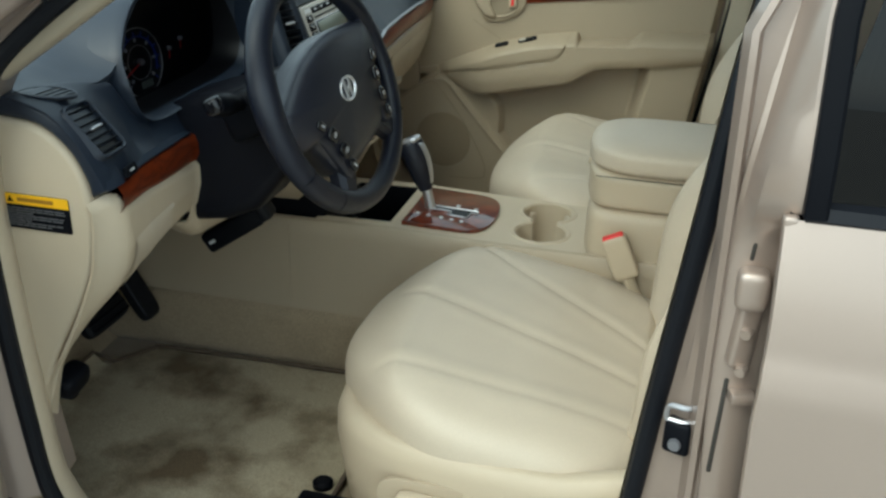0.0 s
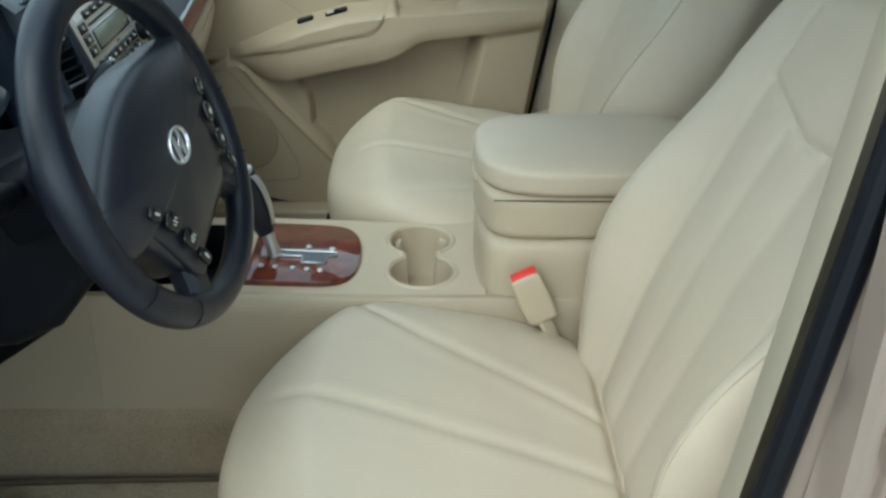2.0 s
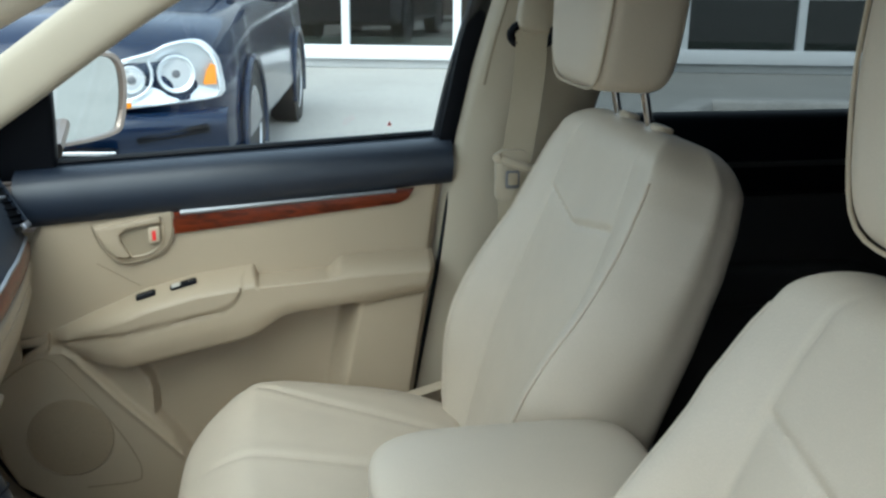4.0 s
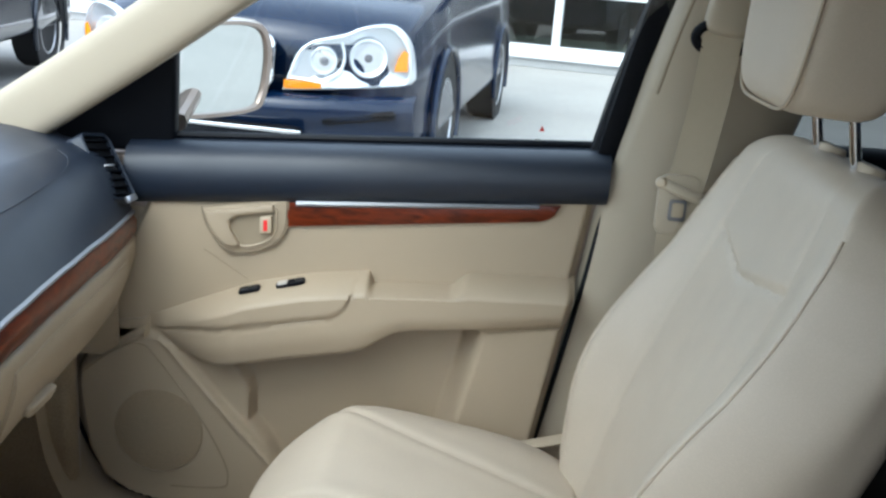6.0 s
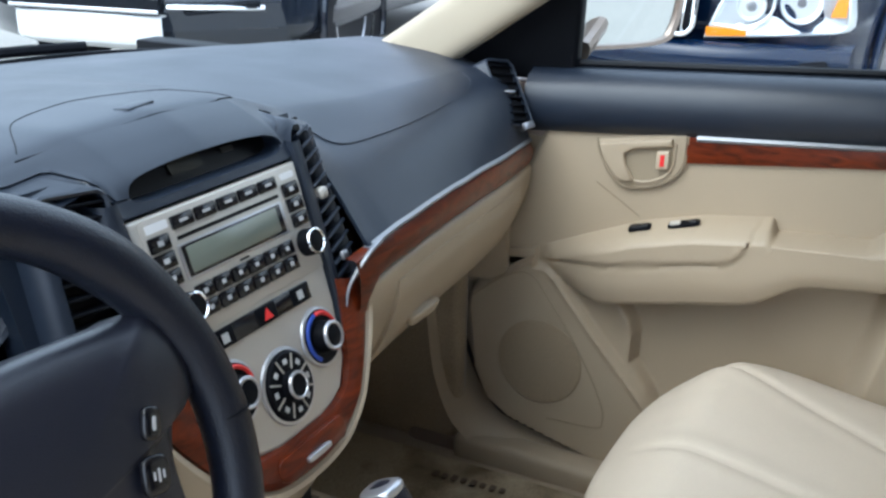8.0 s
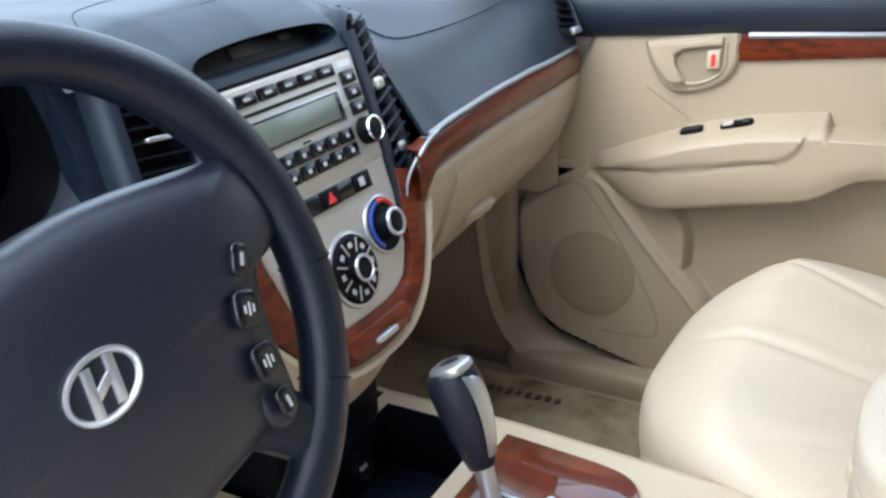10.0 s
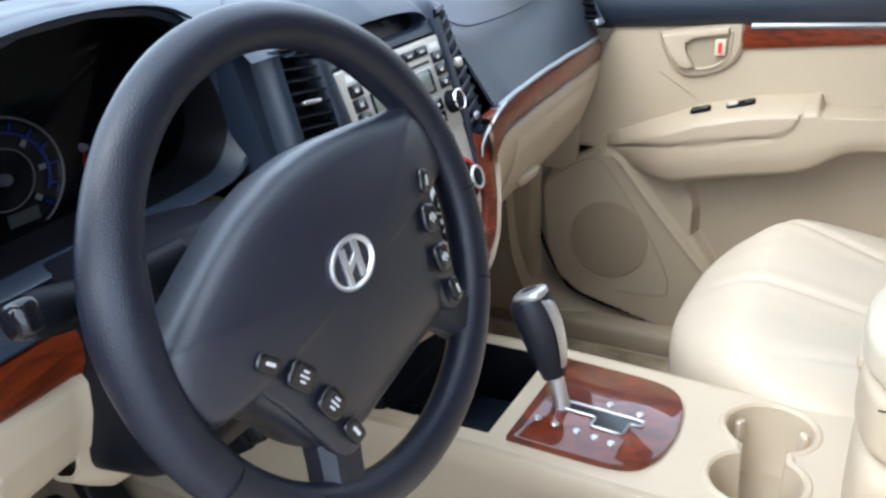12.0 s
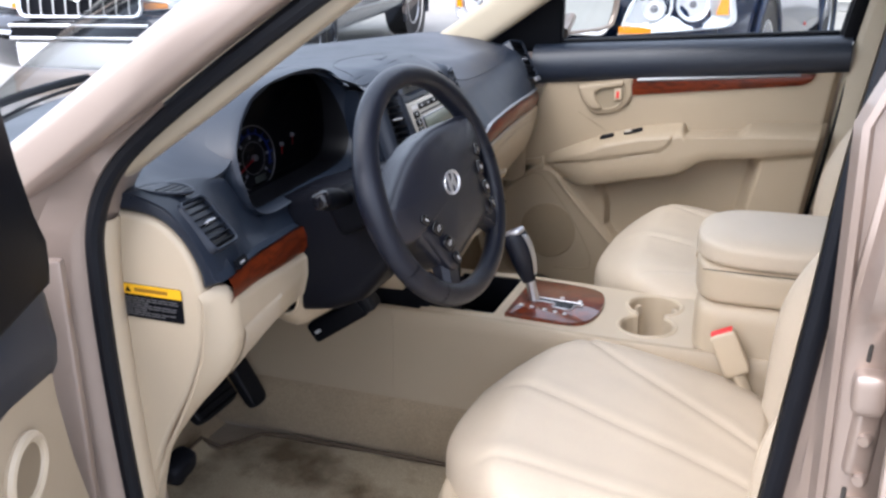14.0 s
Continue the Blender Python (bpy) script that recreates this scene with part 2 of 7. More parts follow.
def wood_material(name, coat, shine):
    m = bpy.data.materials.new(name)
    m.use_nodes = True
    n, l = m.node_tree.nodes, m.node_tree.links
    b = n["Principled BSDF"]
    co = n.new("ShaderNodeTexCoord")
    mp = n.new("ShaderNodeMapping")
    mp.inputs["Scale"].default_value = (9, 9, 38)
    l.new(co.outputs["Object"], mp.inputs["Vector"])
    a = n.new("ShaderNodeTexNoise")
    a.inputs["Scale"].default_value, a.inputs["Detail"].default_value, a.inputs["Distortion"].default_value = 2.2, 8, 1.6
    l.new(mp.outputs["Vector"], a.inputs["Vector"])
    ramp = n.new("ShaderNodeValToRGB")
    e = ramp.color_ramp.elements
    e[0].position, e[0].color = 0.30, (0.045, 0.008, 0.003, 1)
    e[1].position, e[1].color = 0.80, (0.19, 0.030, 0.006, 1)
    l.new(a.outputs["Fac"], ramp.inputs["Fac"])
    l.new(ramp.outputs["Color"], b.inputs["Base Color"])
    b.inputs["Roughness"].default_value, b.inputs["Coat Weight"].default_value, b.inputs["Coat Roughness"].default_value = 0.34, coat, shine
    b.inputs["Specular IOR Level"].default_value = 0.16
    return m


def glass_material(name, tint, gloss=1.0):
    """Thin pane: clear with a tint, its gloss growing towards grazing."""
    m = bpy.data.materials.new(name)
    m.use_nodes = True
    n, l = m.node_tree.nodes, m.node_tree.links
    n.remove(n["Principled BSDF"])
    t, g, f, x = n.new("ShaderNodeBsdfTransparent"), n.new("ShaderNodeBsdfGlossy"), n.new("ShaderNodeLayerWeight"), n.new("ShaderNodeMixShader")
    t.inputs["Color"].default_value = (*tint, 1)
    g.inputs["Roughness"].default_value = 0.02
    f.inputs["Blend"].default_value = 0.5
    p, q = n.new("ShaderNodeMath"), n.new("ShaderNodeMath")
    p.operation, q.operation = "POWER", "MULTIPLY_ADD"
    l.new(f.outputs["Facing"], p.inputs[0])
    p.inputs[1].default_value = 4.5
    l.new(p.outputs[0], q.inputs[0])
    q.inputs[1].default_value, q.inputs[2].default_value = 0.9 * gloss, 0.06 * gloss
    l.new(q.outputs[0], x.inputs["Fac"])
    l.new(t.outputs["BSDF"], x.inputs[1])
    l.new(g.outputs["BSDF"], x.inputs[2])
    l.new(x.outputs["Shader"], n["Material Output"].inputs["Surface"])
    return m


WOOD = wood_material("glossy_burl_wood", 0.22, 0.05)
GLOSS_WOOD = wood_material("lacquered_burl_wood", 1.0, 0.015)
GLASS = glass_material("clear_window_glass", (0.93, 0.96, 0.94))
TINTED = glass_material("lightly_tinted_glass", (0.22, 0.235, 0.235))
PRIVACY = glass_material("privacy_glass", (0.10, 0.11, 0.11))
DARK_GLASS = glass_material("tinted_window_glass", (0.03, 0.035, 0.05), 0.5)
SHOW_GLASS = glass_material("showroom_window_glass", (0.30, 0.34, 0.32), 2.2)
SMOKED = glass_material("gauge_cover_glass", (0.34, 0.34, 0.37), 0.08)
LAMP_GLASS = glass_material("clear_lamp_lens", (0.93, 0.94, 0.95), 0.5)

# ---------------------------------------------------------------- the ground and the car's shell
MID = -0.028   # the car's centre line
GROUND = 0.155
ground = tagged(part("ground", sheet([[(sx, sy, GROUND) for sx in (-400, -20, 0, 20, 400)] for sy in (-400, -20, 0, 20, 400)]), ASPHALT), "pale worn asphalt of a parking lot", "ground", kind="structure")

floor = tagged(part("floor", join(
    box(-0.42, 2.4, -0.72, 0.74, 0.40, 0.45, 0.01),
    slab([(-0.40, 0.449), (-0.75, 0.80), (-0.80, 0.80), (-0.80, 0.40), (-0.40, 0.40)], 1.42, facing((0, -0.70, 0), (0, -1, 0)), 0.004)), CARPET), "beige carpet of the car's floor and toe board", "car floor", kind="structure")

# toe board and firewall that close the footwells
firewall = tagged(part("firewall", box(-0.86, -0.80, -0.78, 0.74, 0.35, 1.0, 0.005), BLACK), "dark firewall behind the dashboard", "firewall", kind="structure")
ceiling_rows = [[(x, y, 1.60 - 0.06 * ((y - MID) / 0.6) ** 2 - 0.05 * max(0, (0.55 - x) / 0.3) ** 2) for y in np.linspace(-0.62, 0.60, 13)] for x in np.linspace(0.30, 2.5, 12)]
ceiling = tagged(part("ceiling", sheet(ceiling_rows, 0.03), HEADLINER), "light grey fabric headliner under the roof", "headliner", kind="structure")
roof_rows = [[(x, y, 1.655 - 0.07 * ((y - MID) / 0.66) ** 2 - 0.06 * max(0, (0.55 - x) / 0.3) ** 2) for y in np.linspace(-0.70, 0.66, 13)] for x in np.linspace(0.26, 2.6, 12)]
roof = tagged(part("roof", sheet(roof_rows, 0.02), PAINT), "champagne metallic roof of the car", "car roof", kind="structure")


def pillar(name, path, width, depth, mat, label, category="pillar", along_x=True):
    """A rounded bar of rectangular section along a path."""
    pts = [Vector(p) for p in curve_through(path, 24)]
    loops = []
    for i, q in enumerate(pts):
        d = (pts[min(i + 1, 23)] - pts[max(i - 1, 0)]).normalized()
        out = Vector((0, 1, 0))
        out = (out - d * out.dot(d)).normalized()
        side = d.cross(out)
        loops.append([q + side * c[0] * width + out * c[1] * depth for c in rounded(1.0, 1.0, 0.3, 4)])
    return tagged(part(name, rings(loops), mat), label, category, kind="structure")


for s, nm in ((-1, "driver"), (1, "passenger")):
    e = lambda y: MID + s * y
    # front pillars, inside cover and painted outside
    pillar("trim", [(-0.46, e(0.715), 0.96), (-0.24, e(0.70), 1.09), (-0.02, e(0.685), 1.235), (0.22, e(0.655), 1.40), (0.50, e(0.60), 1.56)], 0.085, 0.05, PILLAR, "beige plastic cover of the front pillar", "pillar trim")
    pillar("trim", [(-0.58, e(0.785), 0.90), (-0.36, e(0.78), 1.036), (-0.10, e(0.768), 1.202), (0.12, e(0.74), 1.352), (0.42, e(0.68), 1.545)], 0.060, 0.05, PAINT, "champagne painted front roof pillar", "pillar")

# windscreen
ws = []
for k in range(9):
    f = k / 8
    row = []
    for y in np.linspace(-0.66, 0.66, 15):
        base = (-0.66 + 0.46 * y * y, 1.10 - 0.02 * y * y)
        top = (0.26 + 0.35 * y * y, 1.615 - 0.09 * y * y)
        row.append((base[0] + (top[0] - base[0]) * f, MID + y * (1.08 - 0.16 * f), base[1] + (top[1] - base[1]) * f + 0.06 * math.sin(math.pi * f)))
    ws.append(row)
windscreen = tagged(part("window_1", sheet(ws), GLASS), "curved clear windscreen of the car", "windscreen", kind="structure")
windscreen.visible_shadow = False

# cowl with wiper, bonnet in front
bonnet_rows = [[(x, MID + y, 1.07 - 0.13 * ((-0.62 - x) / 1.0) - 0.10 * (y / 0.8) ** 4 - 0.25 * max(0, (-1.3 - x) / 0.45) ** 2) for y in np.linspace(-0.84, 0.84, 17)] for x in np.linspace(-0.66, -1.75, 14)]
bonnet = tagged(part("bonnet", sheet(bonnet_rows, 0.03), PAINT), "champagne metallic bonnet of the car", "car bonnet", kind="structure")
cowl_rows = [[(-0.66 + 0.46 * y * y + dx, MID + y * 1.08, 1.085 + dz) for y in np.linspace(-0.66, 0.66, 15)] for dx, dz in ((0.05, 0.03), (-0.02, 0.012), (-0.10, -0.005), (-0.16, -0.03))]
cowl = tagged(part("cowl", sheet(cowl_rows, 0.01), BLACK), "black plastic cowl under the windscreen", "cowl", kind="structure")

for y0, y1 in ((-0.45, 0.12), (0.10, 0.62)):
    wiper = thing("windscreen_wiper", "black windscreen wiper resting on the cowl", "wiper", group="wipers")
    pts = [(-0.668 + 0.46 * (y0 + (y1 - y0) * f) ** 2 + 0.02 * f, MID + y0 + (y1 - y0) * f, 1.108 + 0.012 * math.sin(3 * f)) for f in np.linspace(0, 1, 14)]
    part("blade", tube(pts, 0.005, 8, flat=0.6), RUBBER, wiper)
    part("arm", tube([(p[0] - 0.02 - 0.03 * (1 - f), p[1], p[2] + 0.008) for p, f in zip(pts[:9], np.linspace(0, 1, 9))], 0.008, 8), BLACK, wiper)

for s in (-1, 1):
    y0 = MID + s * 0.80
    flank = tagged(part("trim", box(-1.75, -0.30, y0 - 0.03, y0 + 0.03, 0.30, 0.98, 0.03, 3), PAINT), "champagne metallic front wing", "car wing", kind="structure")
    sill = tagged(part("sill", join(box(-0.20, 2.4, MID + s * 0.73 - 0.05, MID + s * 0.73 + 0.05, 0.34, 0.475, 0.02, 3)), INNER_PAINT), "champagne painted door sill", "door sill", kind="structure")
    guard = tagged(part("trim", box(-0.10, 0.68, MID + s * 0.69 - 0.025, MID + s * 0.69 + 0.03, 0.44, 0.49, 0.012, 3), BEIGE), "beige plastic sill cover", "sill cover", kind="structure")
    rear_side = tagged(part("wall_side", box(1.62, 2.6, MID + s * 0.80 - 0.03, MID + s * 0.80 + 0.03, 0.4, 1.12, 0.02), PAINT), "champagne rear wing", "car wing", kind="structure")
    pillar("trim", [(1.62, MID + s * 0.78, 1.0), (1.68, MID + s * 0.74, 1.25), (1.85, MID + s * 0.66, 1.57)], 0.16, 0.07, PAINT, "champagne rear pillar", "pillar")
tail = tagged(part("wall_rear", join(box(2.45, 2.52, -0.80, 0.75, 0.4, 1.12, 0.02), box(2.40, 2.5, -0.80, -0.62, 1.1, 1.6, 0.02), box(2.40, 2.5, 0.57, 0.75, 1.1, 1.6, 0.02)), SHADED_TRIM), "dark tailgate closing the car's rear", "tailgate", kind="structure")


# unseen panes, added to cut the sky light coming in from behind
for s in (-1, 1):
    tagged(part("window_3", sheet([[(x, MID + s * (0.775 - 0.30 * (z - 1.1) ** 1.2 if z > 1.1 else 0.775), z) for x in np.linspace(1.64, 2.48, 5)] for z in (1.10, 1.25, 1.42, 1.58)], 0.004), PRIVACY), "dark privacy glass of the rear quarter", "car window", kind="structure")

# ---------------------------------------------------------------- driver's door opening
# Front door frame: painted post, black seal, beige edge of the footwell.
SEAL_FRONT = [(0.46, -0.655, 1.565), (0.30, -0.70, 1.43), (0.15, -0.745, 1.325), (0.00, -0.76, 1.222), (-0.085, -0.765, 1.150), (-0.125, -0.765, 1.08), (-0.134, -0.765, 1.0), (-0.133, -0.765, 0.86), (-0.127, -0.762, 0.70), (-0.115, -0.76, 0.58), (-0.07, -0.755, 0.505), (0.02, -0.75, 0.49)]
seal_front = tagged(part("door_seal", tube(curve_through(SEAL_FRONT, 90), 0.0115, 10), RUBBER), "black rubber seal round the front door opening", "door seal", kind="structure")
post = []
for q in curve_through(SEAL_FRONT[3:10], 30):
    x, y, z = q
    d = along([(0.58, 0.02), (1.0, 0.0), (1.10, 0.02), (1.25, 0.06)], z)
    w = along([(1.0, 1.0), (1.16, 0.36)], z)
    post.append([(x - 0.012, y + 0.075, z - d * 0.2), (x + 0.002, y + 0.02, z), (x - 0.006, y - 0.012, z + d * 0.1), (x - 0.022 * w, y - 0.03 * w, z + d * 0.35), (x - 0.075 * w, y - 0.045 * w, z + d * 0.8), (x - 0.10 * w, y - 0.075 * w, z + d), (x - 0.14 * w, y - 0.08 * w, z + d), (x - 0.16 * w, y - 0.04 * w, z + d)])
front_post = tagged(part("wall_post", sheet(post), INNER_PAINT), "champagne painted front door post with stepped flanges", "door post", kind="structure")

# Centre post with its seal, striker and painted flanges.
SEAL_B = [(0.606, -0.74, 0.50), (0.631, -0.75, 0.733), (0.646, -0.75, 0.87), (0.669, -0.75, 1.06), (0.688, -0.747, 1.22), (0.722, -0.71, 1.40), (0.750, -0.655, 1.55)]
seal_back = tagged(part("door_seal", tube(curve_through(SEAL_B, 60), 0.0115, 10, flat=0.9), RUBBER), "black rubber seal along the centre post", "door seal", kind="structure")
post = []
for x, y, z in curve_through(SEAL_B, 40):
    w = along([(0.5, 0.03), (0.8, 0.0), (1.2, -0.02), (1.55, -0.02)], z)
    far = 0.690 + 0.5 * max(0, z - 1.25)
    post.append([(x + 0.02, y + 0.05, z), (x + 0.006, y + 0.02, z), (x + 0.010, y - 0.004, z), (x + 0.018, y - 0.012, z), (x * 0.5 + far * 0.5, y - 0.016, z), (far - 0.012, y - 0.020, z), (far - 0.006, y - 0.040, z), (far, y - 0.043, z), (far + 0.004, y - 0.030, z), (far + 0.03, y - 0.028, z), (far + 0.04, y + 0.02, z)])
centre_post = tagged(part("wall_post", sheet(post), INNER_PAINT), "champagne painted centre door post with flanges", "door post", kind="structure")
inner_post = []
for x, y, z in curve_through(SEAL_B, 40):
    inner_post.append([(x - 0.012, y + 0.012, z), (x - 0.008, y + 0.05, z), (x + 0.02, y + 0.085, z), (x + 0.12, y + 0.10, z), (x + 0.2, y + 0.06, z)])
tagged(part("trim", sheet(inner_post), PILLAR), "beige inner cover of the centre post", "pillar trim", kind="structure")
striker = thing("door_striker", "steel door striker loop on the painted post", "striker")
st = facing((0.690, -0.766, 0.862), (-0.15, -1, 0))
part("base_plate", slab(rounded(0.010, 0.045, 0.004), 0.006, st, 0.002), BRIGHT, striker)
part("loop", moved(tube(curve_through([(0.0, 0.009, 0), (-0.012, 0.009, 0.012), (-0.030, 0.008, 0.012), (-0.032, -0.006, 0.012), (-0.026, -0.008, 0.012), (-0.012, -0.008, 0.012), (0.0, -0.008, 0)], 30), 0.0030, 8), st), BRIGHT, striker)
stop = thing("door_latch_bumper", "black rubber bumper below the door striker", "bumper")
bm_pose = facing((0.672, -0.768, 0.836), (-0.3, -1, 0.1))
part("pad", moved(box(-0.014, 0.014, -0.018, 0.018, -0.006, 0.016, 0.005, 3), bm_pose), BLACK, stop)
part("bolt", moved(turned([(0.0, 0.003), (0.006, 0.003), (0.007, 0), (0.007, -0.006), (0, -0.006)], 12), bm_pose @ pose(0, -0.006, 0.0165)), GREY_TRIM, stop)
# rear left door, shut: outside skin, window and frame
rear_door = thing("rear_door", "shut champagne rear door with dark window", "car door")
skin = []
for z in np.linspace(0.42, 1.108, 40):
    b = -0.838 - 0.032 * math.sin(math.pi / 2 * min(1, (z - 0.42) / 0.54))
    b += 0.030 * max(0, (z - 0.965) / 0.145) ** 1.6 - 0.006 * smooth_step(0.985, 0.965, z)
    x0 = along([(0.42, 0.735), (0.82, 0.727), (0.93, 0.725), (1.01, 0.728), (1.11, 0.727)], z)
    row = [(x0 + 0.012, b + 0.07, z), (x0 + 0.002, b + 0.016, z), (x0, b + 0.006, z), (x0 + 0.002, b + 0.001, z), (x0 + 0.007, b, z)]
    row += [(x, b - 0.02 * math.sin(math.pi * (x - 0.75) / 0.9), z) for x in np.linspace(0.80, 1.62, 10)]
    skin.append(row)
part("skin", sheet(skin, 0.004), PAINT, rear_door, angle=50)
# front edge of the door: jamb below, window frame above, in one pressing
jamb = []
for z in np.linspace(0.46, 1.56, 60):
    x = along([(0.46, 0.708), (0.769, 0.696), (0.912, 0.689), (1.05, 0.689), (1.12, 0.692), (1.20, 0.703), (1.262, 0.711), (1.56, 0.775)], z)
    lean = 0.28 * max(0, z - 1.14) ** 1.3
    up = smooth_step(1.06, 1.12, z)
    e = along([(1.10, 0.742), (1.271, 0.741), (1.40, 0.757), (1.56, 0.80)], z)
    y = -0.785 + lean
    jamb.append([(x + 0.012, y + 0.06, z), (x + 0.001, y + 0.006, z), (x + 0.002, y - 0.001, z), (x + 0.007, y - 0.003, z), (x + 0.016, y - 0.004 - 0.030 * up, z), (0.737 + (e - 0.737) * up - 0.004, y - 0.002 - 0.050 * up, z), (0.740 + (e - 0.740) * up, y + 0.004 - 0.056 * up, z), (0.752 + (e - 0.742) * up, y + 0.02 - 0.060 * up, z)])
part("window_frame", sheet(jamb), PAINT, rear_door, angle=40)
cover = []
for z in np.linspace(1.112, 1.56, 30):
    e = along([(1.10, 0.742), (1.271, 0.741), (1.40, 0.757), (1.56, 0.80)], z)
    y = -0.842 + 0.28 * max(0, z - 1.14) ** 1.3
    cover.append([(e - 0.001, y + 0.006, z), (e, y - 0.003, z), (e + 0.003, y - 0.005, z), (e + 0.016, y - 0.005, z), (e + 0.019, y - 0.002, z), (e + 0.019, y + 0.012, z)])
part("frame_cover", sheet(cover), BLACK, rear_door, "black window frame cover")
part("waist_strip", rings([[(x, dy - 0.012 * math.sin(math.pi * (x - 0.75) / 0.9), dz) for dy, dz in ((-0.826, 1.100), (-0.838, 1.102), (-0.844, 1.110), (-0.840, 1.120), (-0.826, 1.124))] for x in np.linspace(0.744, 1.62, 12)]), RUBBER, rear_door, "black rubber waist strip")
part("pane", sheet([[(x + 0.25 * (z - 1.12), -0.832 + 0.28 * max(0, z - 1.14) ** 1.3, z) for x in np.linspace(0.735, 1.60, 6)] for z in (1.10, 1.16, 1.25, 1.40, 1.56)]), DARK_GLASS, rear_door, "dark tinted window pane")
part("inner_panel", box(0.82, 1.6, -0.80, -0.76, 0.45, 1.11, 0.02), SHADED_TRIM, rear_door)
part("corner_cap", moved(pillow(0.014, 0.012, 0.014, 4, 6), pose(0.734, -0.836, 1.103)), PAINT, rear_door)
# its hinge and check strap, seen in the gap
leaf = part("hinge", moved(box(-0.012, 0.012, -0.008, 0.008, -0.040, 0.040, 0.006, 3), pose(0.716, -0.788, 0.975, 0, 4, 20)), PAINT, rear_door)
part("knuckle", moved(pillow(0.030, 0.026, 0.040, 4, 8), pose(0.716, -0.796, 1.020)), PAINT, leaf)
for z in (0.935, 0.975):
    part("bolt", moved(turned([(0.0, 0.006), (0.005, 0.006), (0.006, 0.004), (0.006, -0.004), (0, -0.004)], 10), facing((0.718, -0.797, z), (-0.4, -1, 0))), PAINT, leaf)
part("check_strap", moved(box(-0.012, 0.012, -0.010, 0.010, -0.006, 0.006, 0.003, 2), pose(0.722, -0.792, 0.905, 0, 0, 15)), PAINT, rear_door)
# two thin dark bars drawn for the soft shadow lines of the jamb
part("jamb_shadow_line", moved(box(-0.0022, 0.0022, -0.003, 0.003, -0.055, 0.055, 0.0015, 2), pose(0.705, -0.788, 0.865, 0, 2, 0)), SHADED_TRIM, rear_door)
part("jamb_shadow_line", moved(box(-0.0018, 0.0018, -0.003, 0.003, -0.030, 0.030, 0.0012, 2), pose(0.714, -0.788, 1.075, 0, 4, 0)), SHADED_TRIM, rear_door)
rear_glass = tagged(part("window_2", sheet([[(2.46 - 0.3 * (z - 1.1), y, z) for y in (-0.64, -0.03, 0.60)] for z in (1.1, 1.35, 1.6)]), DARK_GLASS), "dark tinted tailgate window", "window", kind="structure")
# cream trim inside the door seal, from the post down into the sill
edge = []
for i, q in enumerate(curve_through(SEAL_FRONT[5:] + [(0.20, -0.748, 0.486), (0.45, -0.745, 0.488)], 50)):
    x, y, z = q
    f = smooth_step(0.62, 0.50, z)
    nx, nz = 1 - f, f
    edge.append([(x + nx * 0.004, y + 0.004, z + nz * 0.004), (x + nx * 0.009, y + 0.010, z + nz * 0.010), (x + nx * 0.010, y + 0.024, z + nz * 0.010), (x + nx * 0.002, y + 0.042, z + nz * 0.002), (x - nx * 0.02, y + 0.06, z - nz * 0.03)])
tagged(part("trim", sheet(edge), PALE, angle=60), "cream trim inside the front door seal", "door trim", kind="structure")
# dark quarter panes out of view, added so less sky reaches the cabin
for s in (-1, 1):
    tagged(part("window_side", sheet([[(x, MID + s * (0.80 - 0.28 * (z - 1.1)), z) for x in (1.58, 2.0, 2.48)] for z in (1.08, 1.35, 1.62)]), DARK_GLASS), "dark tinted rear quarter window", "window", kind="structure")

